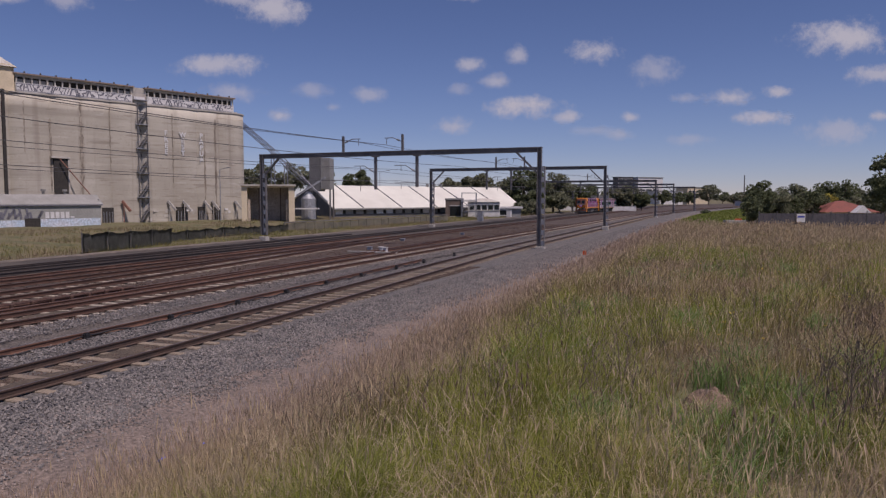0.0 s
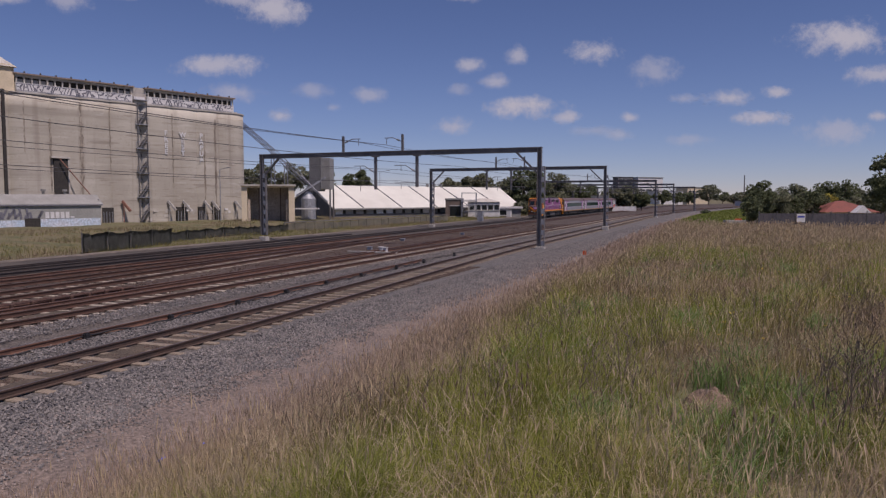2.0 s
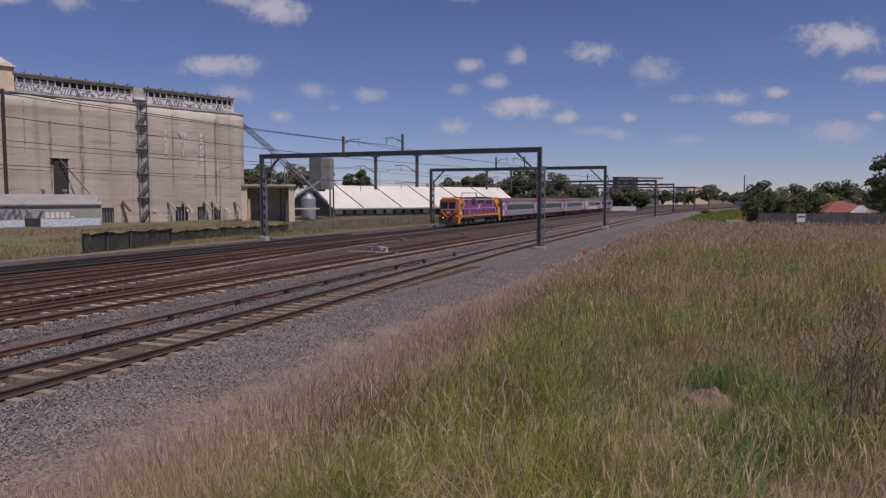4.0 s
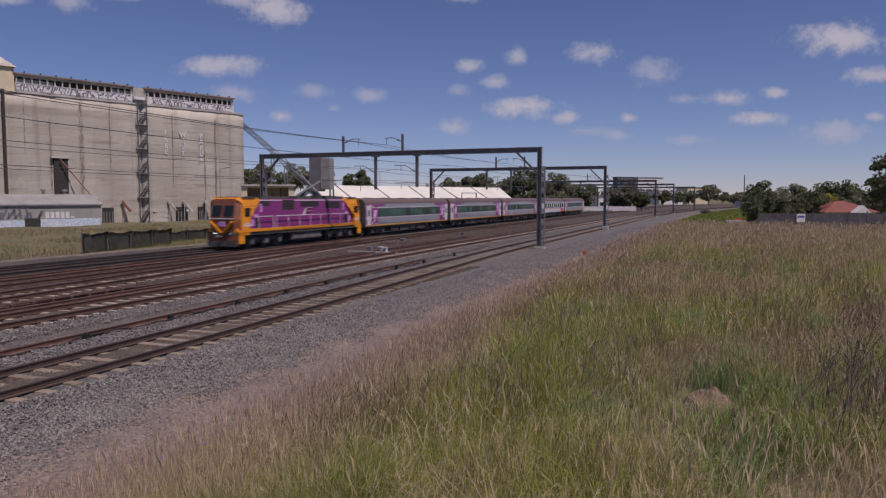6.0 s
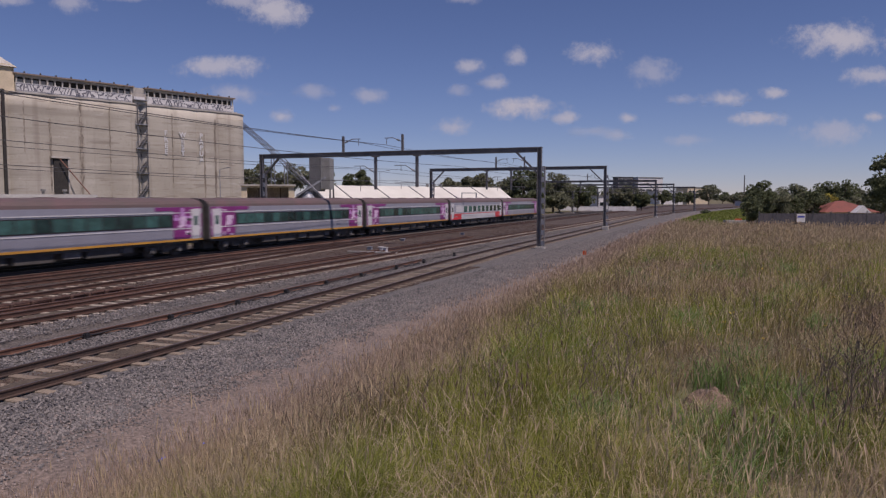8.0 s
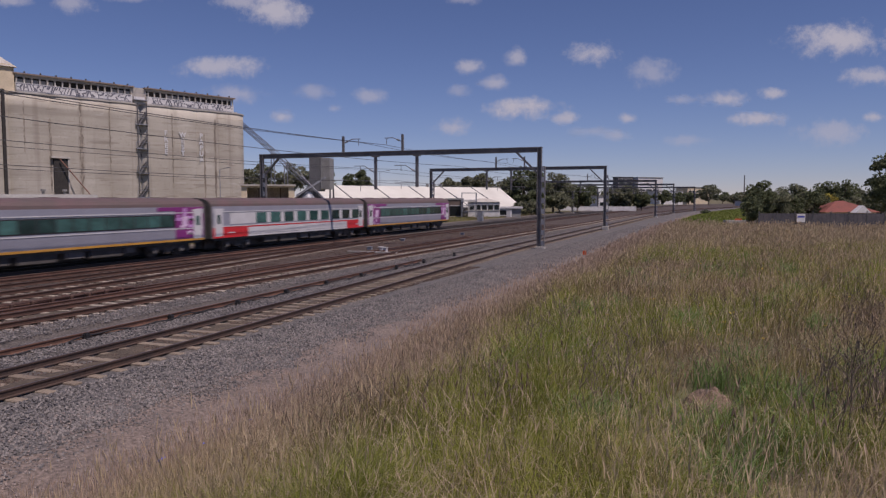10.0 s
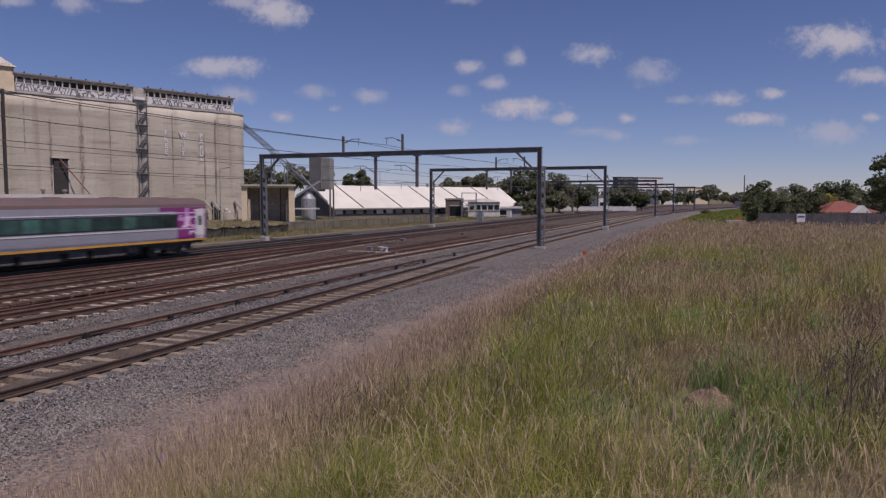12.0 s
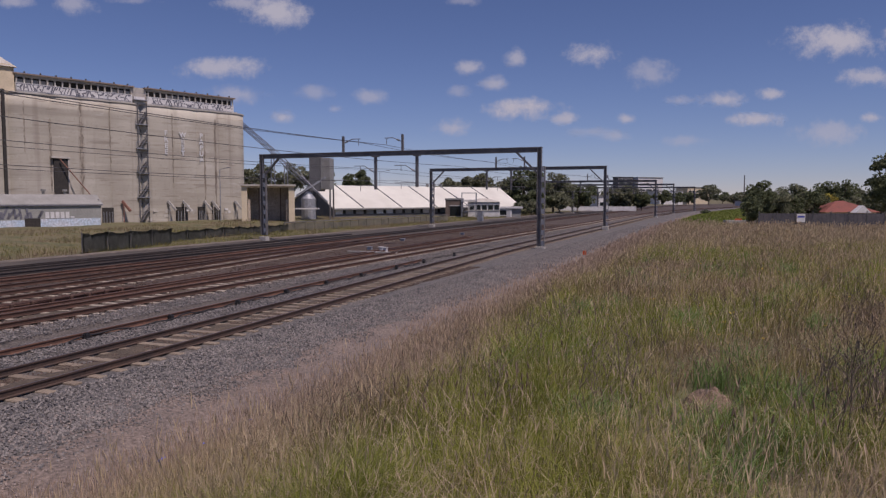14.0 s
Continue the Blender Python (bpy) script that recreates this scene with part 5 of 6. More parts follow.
def trackside_box(name, label, x, y, w, d, h, material, z=-0.25):
    root = tagged(new(name), label, "trackside box", "trackside boxes")
    root.matrix_basis = pose(x, y, z)
    bm = boxes((-w / 2, w / 2, -d / 2, d / 2, 0, h))
    bmesh.ops.bevel(bm, geom=bm.edges[:], offset=0.03, segments=2, affect="EDGES")
    part("housing", bm, material, root)
    part("lid", boxes((-w / 2 - 0.03, w / 2 + 0.03, -d / 2 - 0.03, d / 2 + 0.03, h, h + 0.05)), material, root)


trackside_box("point_machine", "white point machine housing between the tracks", -24.2, 48.8, 0.3, 0.3, 0.34, M_WHITEWALL)
trackside_box("point_machine", "white point machine housing between the tracks", -24.75, 49.2, 0.3, 0.3, 0.34, M_WHITEWALL)
trackside_box("junction_box", "grey junction box beside the points", -26.3, 50.3, 0.35, 0.35, 0.25, M_GALV)
trackside_box("cable_box", "grey cable box beside the track", -28.9, 62.0, 0.4, 0.3, 0.22, M_GALV)
trackside_box("cable_box", "grey cable box beside the track", -27.6, 75.0, 0.4, 0.3, 0.22, M_GALV)
trackside_box("signal_cabinet", "pale grey signal cabinet on the far side", -38.6, 113.5, 0.9, 0.7, 1.7, M_GALV, 0)
trackside_box("signal_cabinet", "small pale signal cabinet beyond the portal", -41.5, 140, 0.9, 0.7, 1.4, M_WHITEWALL, 0)
bm = boxes((-26.4, -22.4, 46.9, 47.15, -0.16, -0.06))
tagged(part("pale_bearer", bm, M_CONC), "long pale bearer across the turnout", "bearer")


def rodding(x, y0, y1):
    root = tagged(new("point_rodding"), "rusty point rodding with roller stands beside the sleepers", "point rodding")
    for d in (0, 0.22):
        bm = bmesh.new()
        tube(bm, (x + d, y0, -0.04), (x + d, y1, -0.04), 0.035, 6)
        part("rod", bm, M_RAIL, root)
    y = y0 + 0.3
    while y < y1:
        bm = boxes((x - 0.18, x + 0.38, y, y + 0.14, -0.24, 0.02))
        bmesh.ops.bevel(bm, geom=bm.edges[:], offset=0.03, segments=1, affect="EDGES")
        part("roller_stand", bm, M_RAIL, root)
        y += 0.85


rodding(-24.4, 11, 24)
for x in (-23.4, -24.0, -33.0, -37.6, -38.3):
    ob = new("spare_rail", rail_mesh("spare_rail", lambda y, x=x: x - 0.02 * (np.asarray(y) - 10), 0, 0.0, 70.0, M_RUST if x > -35 else M_RAIL_D, -0.05))
    tagged(ob, "rusty spare rail lying beside the track", "rail")


# ---- houses' fence and things beyond the field ----
def paling_fence(a, b, h):
    root = tagged(new("paling_fence"), "dark grey sheet fence along the back gardens", "fence")
    a, b = Vector((*a, 0)), Vector((*b, 0))
    n = 28
    for k in range(n):
        p, q = a.lerp(b, k / n), a.lerp(b, (k + 0.96) / n)
        z = -0.2
        bm = bmesh.new()
        beam(bm, (p.x, p.y, z + h / 2), (q.x, q.y, z + h / 2), 0.06, h)
        part("panel", bm, M_FENCE, root)
    for k in range(0, n + 1, 4):
        p = a.lerp(b, k / n)
        part("post", boxes((p.x - 0.06, p.x + 0.06, p.y - 0.1, p.y, -0.4, h + 0.1)), M_STEEL, root)


M_FENCE = mat("grey_sheet_fence", (0.06, 0.056, 0.066), (0.10, 0.09, 0.095), 0.7, scale=0.8, fine=10)
paling_fence((3.6, 103.5), (19.0, 109.5), 2.05)
s = tagged(new("fence_sign"), "small white and blue sign hung on the fence", "sign")
s.matrix_basis = pose(8.7, 105.1, 0.7, 0, 0, 21)
part("board", boxes((-0.55, 0.55, -0.05, 0, 0, 1.1)), M_WHITEWALL, s)
part("blue_band", boxes((-0.45, 0.45, -0.065, -0.05, 0.6, 0.85)), mat("blue_sign_paint", (0.08, 0.10, 0.42)), s)
M_HIVIS = mat("orange_barrier", (0.75, 0.12, 0.03), (0.6, 0.10, 0.03), 0.6)
b = tagged(new("orange_barrier"), "small orange site barrier on the ground", "barrier")
b.matrix_basis = pose(1.3, 124.3, -0.35, 0, 0, 15)
part("board", boxes((-0.5, 0.5, -0.05, 0.05, 0.2, 0.95)), M_HIVIS, b)
part("foot", boxes((-0.6, -0.4, -0.3, 0.3, 0, 0.1), (0.4, 0.6, -0.3, 0.3, 0, 0.1)), M_BLACK, b)
bm = bmesh.new()
beam(bm, (-0.6, 119, 0.0), (7.5, 122, 0.0), 1.6, 0.9)
tagged(part("concrete_slab", bm, M_CONC), "pale concrete slab beyond the field", "slab")
b = tagged(new("lineside_marker"), "small orange marker post at the edge of the grass", "marker")
b.matrix_basis = pose(-9.6, 51.5, -0.75)
part("post", boxes((-0.03, 0.03, -0.03, 0.03, 0, 0.7)), M_WHITEWALL, b)
part("plate", boxes((-0.12, 0.12, -0.05, -0.03, 0.55, 0.85)), M_HIVIS, b)


bm = bmesh.new()
v = [bm.verts.new(p) for p in ((17.6, 124.0, 1.65), (19.9, 124.9, 1.65), (18.8, 124.5, 2.75))]
bm.faces.new(v)
g = bmesh.ops.extrude_face_region(bm, geom=bm.faces[:])
bmesh.ops.translate(bm, verts=[e for e in g["geom"] if isinstance(e, bmesh.types.BMVert)], vec=(-0.5, 1.3, 0))
house = next(o for o in scene.objects if o.name == "suburban_house")
gable = part("porch_gable", bm, M_WHITEWALL, None, "white porch gable")
gable.parent, gable.matrix_parent_inverse = house, house.matrix_basis.inverted()

# ---- trees ----
M_BARK = mat("grey_bark", (0.16, 0.13, 0.10), (0.24, 0.20, 0.16), 0.95, scale=2, fine=12, bump=0.5)
M_LEAF = mat("dull_green_leaves", (0.15, 0.165, 0.10), (0.25, 0.25, 0.165), 0.8, scale=0.3, fine=2, thin=0.4, island=0.6)
M_LEAF_D = mat("dark_green_leaves", (0.10, 0.122, 0.065), (0.185, 0.20, 0.11), 0.8, scale=0.3, fine=2, thin=0.4, island=0.6)
M_LEAF_Y = mat("yellow_green_leaves", (0.30, 0.27, 0.05), (0.42, 0.36, 0.09), 0.7, scale=0.3, fine=2, thin=0.3, island=0.6)


def tree(x, y, z, h, w, seed, material=M_LEAF, leaves=3600, leaf=0.26, low=0.3, name="tree", label="broad dull-green gum tree with a loose crown"):
    """Tapered trunk and limbs; a crown of leaf clumps with gaps."""
    root = tagged(new(name), label, name, "trees" if name == "tree" else "shrubs")
    root.matrix_basis = pose(x, y, z)
    rng = np.random.RandomState(seed)
    bm = bmesh.new()
    fork = h * max(low, 0.15)
    tube(bm, (0, 0, -0.5), (0, 0, fork), 0.035 * h, 8, 0.024 * h)
    nl = 6
    tips = []
    for k in range(nl):
        a = 2 * math.pi * (k + rng.rand()) / nl
        r = w / 2 * (0.35 + 0.35 * rng.rand())
        tip = Vector((math.cos(a) * r, math.sin(a) * r, h * (0.62 + 0.25 * rng.rand())))
        tube(bm, (0, 0, fork - 0.1), tip, 0.016 * h, 6, 0.006 * h)
        tips.append(tip)
    part("trunk", bm, M_BARK, root)
    nc = 60
    cz = (h + fork) / 2
    cen = []
    while len(cen) < nc:
        p = rng.uniform(-1, 1, 3)
        d = np.linalg.norm(p)
        if 0.3 < d < 1 and rng.rand() < 0.75 + 0.25 * math.sin(5 * p[0] + 3 * p[1]):
            cen.append((p[0] * w / 2 * 0.82, p[1] * w / 2 * 0.82, cz + p[2] * (h - fork) / 2 * 0.86))
    cen = np.array(cen)
    size = rng.uniform(0.55, 1.15, nc) * min(w, h - fork) * 0.14
    pick = rng.randint(0, nc, leaves)
    d = rng.normal(size=(leaves, 3))
    d /= np.linalg.norm(d, axis=1)[:, None]
    c = cen[pick] + d * (size[pick] * rng.uniform(0.45, 1.05, leaves) ** 0.5)[:, None] * np.array([1.15, 1.15, 0.8])
    n1 = rng.normal(size=(leaves, 3))
    n1 /= np.linalg.norm(n1, axis=1)[:, None]
    n2 = np.cross(n1, rng.normal(size=(leaves, 3)))
    n2 /= np.linalg.norm(n2, axis=1)[:, None]
    s = (leaf * rng.uniform(0.6, 1.3, leaves))[:, None]
    v = np.stack((c - n1 * s, c + n2 * s * 0.5, c + n1 * s, c - n2 * s * 0.5), 1).reshape(-1, 3)
    f = np.arange(leaves * 4).reshape(-1, 4)
    ob = new("crown", raw_mesh("crown", v, f, material))
    ob.parent = root
    ob["kind"] = "stuff"
    return root


# gums behind the goods yard
tree(-92, 126, 0, 11.2, 9, 1, leaves=2300, leaf=0.36, low=0.42)
tree(-86, 129, 0, 11.4, 9, 2, leaves=2300, leaf=0.36, low=0.42)
tree(-80, 131, 0, 10.8, 8, 3, leaves=2300, leaf=0.36, low=0.42)
tree(-99, 128, 0, 10.2, 9, 4, leaves=2300, leaf=0.36, low=0.42)
tree(-110.8, 204.5, 0, 13.0, 10.5, 5, M_LEAF_D, leaf=0.5, low=0.4, label="round-headed dark green tree behind the grain shed")
tree(-97, 246, 0, 11.5, 9, 6, leaf=0.5)
tree(-90, 246, 0, 12.2, 9, 7, leaf=0.5)
tree(-84, 249, 0, 13.4, 9.5, 8, leaf=0.5)
for k, (x, y, h, w) in enumerate(((-56, 185, 9.5, 11), (-50, 186, 12.6, 13), (-44.5, 192, 11.0, 13), (-39.5, 200, 8.0, 11), (-61, 186, 7.5, 9), (-47.5, 181, 6.5, 11), (-41.5, 186, 5.5, 10))):
    tree(x, y, -0.2, h, w, 20 + k, M_LEAF_D if k % 2 else M_LEAF, 4200, 0.4, 0.1, label="dense dark green tree beside the line")
for k, (x, y, h, w) in enumerate(((-43.5, 157, 3.4, 6), (-41.5, 163, 3.6, 6), (-44.5, 166, 3.8, 6))):
    tree(x, y, -0.3, h, w, 30 + k, M_LEAF, 1400, 0.3, 0.1, "shrub", "light green shrub beside the carport")
for k, (x, y, h, w) in enumerate(((-31.5, 238, 8.6, 9), (-26.5, 239, 6.2, 6), (-35, 240, 6, 6), (-61, 332, 11, 12), (-52, 335, 9, 10), (-72, 330, 12, 13), (-54, 411, 10, 13), (-45, 415, 8, 11), (-62, 420, 10, 12), (-36, 430, 9, 12), (-12.5, 480, 13, 15), (-24, 475, 8, 14), (2, 490, 7, 14), (-5, 560, 9, 16), (8, 560, 10, 16), (16, 560, 9, 14), (-40, 300, 6, 9), (-30, 460, 8, 12))):
    tree(x, y, -0.5, h, w, 40 + k, M_LEAF_D if k % 2 else M_LEAF, 1700, 0.7, 0.08, label="distant dark tree along the line")
# gardens beyond the field
for k, (x, y, h, w, m) in enumerate(((3.9, 115, 7.0, 5, M_LEAF_D), (6.2, 118, 5.6, 6.5, M_LEAF), (9.0, 127, 6.8, 7, M_LEAF), (8.0, 120, 5.0, 6, M_LEAF_D), (11.5, 127, 5.9, 6, M_LEAF_D), (15.4, 141, 7.2, 7, M_LEAF_D), (18.2, 142, 7.6, 6.5, M_LEAF_D), (22.5, 149, 6.0, 8, M_LEAF), (26, 149, 5.8, 8, M_LEAF_D), (13.0, 134, 5.2, 7, M_LEAF), (20, 137, 5.0, 7, M_LEAF))):
    tree(x, y, -0.4, h, w, 70 + k, m, 6500, 0.18, 0.12, label="leafy garden tree behind the fence")
tree(15.0, 134.0, -0.3, 5.2, 3.6, 90, M_LEAF_Y, 2600, 0.16, 0.15, label="small yellow-green garden tree")
tree(2.9, 108, -0.4, 4.6, 3.2, 91, M_LEAF_D, 1800, 0.2, 0.08, "shrub", "tall dark shrub at the corner of the fence")
tree(15.5, 86.5, -0.2, 9.9, 5.4, 92, M_LEAF_D, 9000, 0.17, 0.15, label="tall dark pine-like tree at the field's edge")
tree(-6, 202, -0.7, 1.6, 3.0, 93, M_LEAF_D, 700, 0.16, 0.05, "shrub", "low dark bush on the green verge")


# ---- clouds ----
def cloud_material():
    m = bpy.data.materials.new("self_lit_cloud")
    m.use_nodes = True
    n, l = m.node_tree.nodes, m.node_tree.links
    n.remove(n["Principled BSDF"])
    tc, info = n.new("ShaderNodeTexCoord"), n.new("ShaderNodeObjectInfo")
    ln, sub, add = n.new("ShaderNodeVectorMath"), n.new("ShaderNodeVectorMath"), n.new("ShaderNodeVectorMath")
    sub.operation, sub.inputs[1].default_value = "SUBTRACT", (0.5, 0.5, 0.0)
    ln.operation = "LENGTH"
    l.new(tc.outputs["Generated"], sub.inputs[0])
    noise_a = n.new("ShaderNodeTexNoise")
    noise_a.inputs["Scale"].default_value, noise_a.inputs["Detail"].default_value, noise_a.inputs["Roughness"].default_value = 0.011, 8, 0.66
    shift = n.new("ShaderNodeVectorMath")
    shift.operation, shift.inputs[1].default_value = "MULTIPLY", (900, 900, 900)
    l.new(info.outputs["Random"], shift.inputs[0])
    l.new(tc.outputs["Object"], add.inputs[0])
    l.new(shift.outputs[0], add.inputs[1])
    l.new(add.outputs[0], noise_a.inputs["Vector"])
    # density: full in the middle, gone at the rim, torn by the noise
    flat = n.new("ShaderNodeVectorMath")
    flat.operation, flat.inputs[1].default_value = "MULTIPLY", (1, 1, 0)
    l.new(sub.outputs[0], flat.inputs[0])
    l.new(flat.outputs[0], ln.inputs[0])
    fall = n.new("ShaderNodeMapRange")
    fall.inputs[1].default_value, fall.inputs[2].default_value, fall.inputs[3].default_value, fall.inputs[4].default_value = 0.0, 0.5, 0.5, -0.5
    l.new(ln.outputs["Value"], fall.inputs[0])
    summ = n.new("ShaderNodeMath")
    summ.operation = "ADD"
    l.new(fall.outputs[0], summ.inputs[0])
    l.new(noise_a.outputs[0], summ.inputs[1])
    dens = n.new("ShaderNodeMapRange")
    dens.interpolation_type = "SMOOTHSTEP"
    dens.inputs[1].default_value, dens.inputs[2].default_value = 0.52, 0.98
    l.new(summ.outputs[0], dens.inputs[0])
    strength = n.new("ShaderNodeMath")
    strength.operation = "MULTIPLY"
    l.new(dens.outputs[0], strength.inputs[0])
    l.new(info.outputs["Alpha"], strength.inputs[1])
    # Even emission stands in for sunlight on the vapour.
    em, tr, mx = n.new("ShaderNodeEmission"), n.new("ShaderNodeBsdfTransparent"), n.new("ShaderNodeMixShader")
    em.inputs[0].default_value, em.inputs[1].default_value = (0.86, 0.85, 0.90, 1), 0.58
    l.new(strength.outputs[0], mx.inputs[0])
    l.new(tr.outputs[0], mx.inputs[1])
    l.new(em.outputs[0], mx.inputs[2])
    l.new(mx.outputs[0], n["Material Output"].inputs[0])
    return m


M_CLOUD = cloud_material()
CLOUDS = []
# bearing and height in hundredths of the lens's focal length, width, height, share of full white
HIGH = ((54.4, 28.8, 17.0, 6.4, 100), (60, 24.0, 10, 3.6, 80), (20.8, 27.1, 9.2, 4.4, 90), (28.8, 24.4, 8.5, 5.6, 50), (3.6, 25.4, 6.6, 2.9, 75), (7.4, 23.1, 5.0, 3.2, 70), (10.3, 26.6, 4.0, 3.6, 70), (2.2, 22.0, 3.6, 2.8, 40), (-30.6, 25.2, 15.5, 4.4, 85), (-23.0, 32.6, 11, 6.5, 95), (-28.0, 34.5, 9, 3, 70), (-51.3, 34.0, 8, 4, 60), (-60.3, 34.6, 6, 2.6, 60), (2.9, 34.9, 6, 1.6, 40), (-44, 34.9, 8, 1.4, 40), (63.6, 30.6, 5, 2.4, 60))
LOW = ((11.6, 19.7, 13.5, 4.2, 100), (17.2, 18.2, 5.4, 2.4, 85), (39.6, 20.8, 9.4, 3.2, 85), (46.2, 21.6, 5.2, 2.6, 85), (33.4, 20.8, 6, 2, 50), (43.8, 18.0, 9.6, 3.0, 90), (53.8, 16.2, 12, 5.0, 55), (25.8, 18.2, 3.9, 2.1, 80), (1.4, 16.8, 7.6, 3.6, 70), (24.3, 15.8, 6, 2.2, 50), (-28.4, 21.5, 11, 4.2, 55), (-17.8, 21.7, 8, 3.4, 45), (-10.3, 21.3, 7.2, 3.2, 55), (-22.6, 18.4, 4.8, 2.6, 75), (60.4, 18.4, 5, 2, 80), (-15.4, 19.6, 3, 1.6, 40), (34, 15.2, 9, 2.2, 35), (21, 16.4, 8, 2.2, 35))


def clouds():
    far = 3000.0
    for bx, by, w, h, white in HIGH + LOW:
        k, m = 16, 8
        W, Hh = w * 2.0 * far / 100, h * 1.85 * far / 100
        xs, zs = np.linspace(-0.5, 0.5, k + 1), np.linspace(-0.5, 0.5, m + 1)
        gx, gz = np.meshgrid(xs, zs)
        bulge = -0.25 * Hh * np.clip(1 - 4 * gx ** 2 - 4 * gz ** 2, 0, 1)
        v = np.stack((gx.ravel() * W, gz.ravel() * Hh, -bulge.ravel()), 1)
        i = (np.arange(m)[:, None] * (k + 1) + np.arange(k)[None, :]).ravel()
        ob = new("cloud", raw_mesh("cloud", v, np.stack((i, i + 1, i + k + 2, i + k + 1), 1), M_CLOUD, True))
        tagged(ob, "small white fair-weather cloud drifting in a blue sky", "cloud", "clouds")
        ob.color = (1, 1, 1, white / 100)
        way = CAM_POSE.to_3x3() @ Vector((bx / 100, by / 100, -1))
        ob.matrix_basis = Matrix.Translation(EYE + way * far) @ CAM_POSE.to_3x3().to_4x4()
        CLOUDS.append(ob)


clouds()

# ---- ballast stones beside and between the rails ----
def stones(name, count, x0, x1, y0, y1, zfun, size, material, seed):
    rng = np.random.RandomState(seed)
    x, y = rng.uniform(x0, x1, count), y0 + (y1 - y0) * rng.rand(count) ** 1.5
    base = np.array([(1, 0, 0), (-1, 0, 0), (0, 1, 0), (0, -1, 0), (0, 0, 1), (0, 0, -1)], dtype=float)
    s = rng.uniform(0.5, 1.0, (count, 1, 1)) * size * rng.uniform(0.55, 1.2, (count, 1, 3))
    v = base[None] * s
    a, b = rng.uniform(0, 6.28, count), rng.uniform(-0.8, 0.8, count)
    ca, sa, cb, sb = np.cos(a)[:, None], np.sin(a)[:, None], np.cos(b)[:, None], np.sin(b)[:, None]
    vx, vy, vz = v[..., 0], v[..., 1] * cb - v[..., 2] * sb, v[..., 1] * sb + v[..., 2] * cb
    v = np.stack((vx * ca - vy * sa + x[:, None], vx * sa + vy * ca + y[:, None], vz + (zfun(x, y) + rng.uniform(-0.3, 0.6, count) * size)[:, None]), 2).reshape(-1, 3)
    tri = np.array([(0, 2, 4), (2, 1, 4), (1, 3, 4), (3, 0, 4), (2, 0, 5), (1, 2, 5), (3, 1, 5), (0, 3, 5)])
    f = (np.arange(count)[:, None, None] * 6 + tri[None]).reshape(-1, 3)
    ob = new(name, raw_mesh(name, v, f, material))
    tagged(ob, "loose angular ballast stones on the track bed", "ballast", kind="stuff")


def bed_1(x, y):
    return np.interp((x + 19.2) / 10.9, [0, 0.12, 0.2, 0.58, 0.70, 0.86, 1], [-0.36, -0.30, -0.195, -0.195, -0.36, -0.56, -0.72]) + 0.0


stones("ballast_stones", 76000, -12.95, -11.0, 4, 110, lambda x, y: np.maximum(bed_1(x, y), land(x, y)), 0.045, M_STONE, 1)
stones("ballast_stones", 36000, -19.0, -15.7, 6, 110, bed_1, 0.045, M_STONE, 2)
M_STONE_P = mat("dusty_ballast_stone", (0.12, 0.10, 0.095), (0.34, 0.28, 0.245), 0.85, scale=1.0, fine=30, grit=0.2, island=0.8)
stones("ballast_stones", 9000, -11.3, -10.2, 4, 80, lambda x, y: np.maximum(bed_1(x, y), land(x, y)) + 0.01, 0.04, M_STONE, 9)
stones("ballast_stones", 26000, -11.9, -9.0, 3.5, 90, lambda x, y: np.maximum(bed_1(x, y), land(x, y)) + 0.01, 0.032, M_STONE_P, 6)
stones("ballast_stones", 9000, -9.5, -7.6, 3.5, 30, lambda x, y: np.maximum(bed_1(x, y), land(x, y)) + 0.01, 0.026, M_STONE_P, 7)
M_STONE_B = mat("rusty_ballast_stone", (0.042, 0.028, 0.022), (0.13, 0.088, 0.068), 0.85, scale=1.0, fine=30, grit=0.2, island=0.8)
stones("ballast_stones", 16000, -15.0, -13.6, 4, 40, lambda x, y: bed_1(x, y) - 0.02, 0.04, M_STONE_B, 3)
stones("ballast_stones", 14000, -20.5, -18.9, 8, 90, lambda x, y: -0.2 + 0 * x, 0.045, M_STONE, 8)
stones("ballast_stones", 52000, -33.5, -20.3, 10, 110, lambda x, y: -0.215 + 0 * x, 0.055, M_STONE_B, 4)

# ---- grass of the bank and the field ----
M_GREEN = mat("green_grass_blades", (0.125, 0.155, 0.03), (0.36, 0.375, 0.08), 0.75, scale=0.5, fine=1.5, grit=0.25, thin=0.35, island=0.45)
M_OLIVE = mat("olive_grass_blades", (0.19, 0.162, 0.06), (0.45, 0.37, 0.17), 0.8, scale=0.4, fine=1.5, grit=0.25, thin=0.3, island=0.5)
M_STRAW = mat("dry_straw_stalks", (0.60, 0.49, 0.34), (0.33, 0.255, 0.17), 0.8, scale=0.5, fine=1.5, grit=0.2, thin=0.25, island=0.6)
M_SEED = mat("purple_brown_seed_heads", (0.37, 0.26, 0.20), (0.53, 0.41, 0.295), 0.85, scale=0.4, fine=1.5, grit=0.2, thin=0.3, island=0.55)
M_SEED_T = mat("tan_seed_heads", (0.43, 0.32, 0.20), (0.55, 0.435, 0.28), 0.85, scale=0.4, fine=1.5, grit=0.2, thin=0.3, island=0.55)
M_BROWN = mat("brown_grass_blades", (0.155, 0.11, 0.072), (0.41, 0.31, 0.21), 0.8, scale=0.6, fine=1.5, grit=0.25, thin=0.3, island=0.5)
M_WEED = mat("dead_weed_stems", (0.12, 0.092, 0.072), (0.21, 0.165, 0.125), 0.9, scale=1, fine=4, island=0.5)


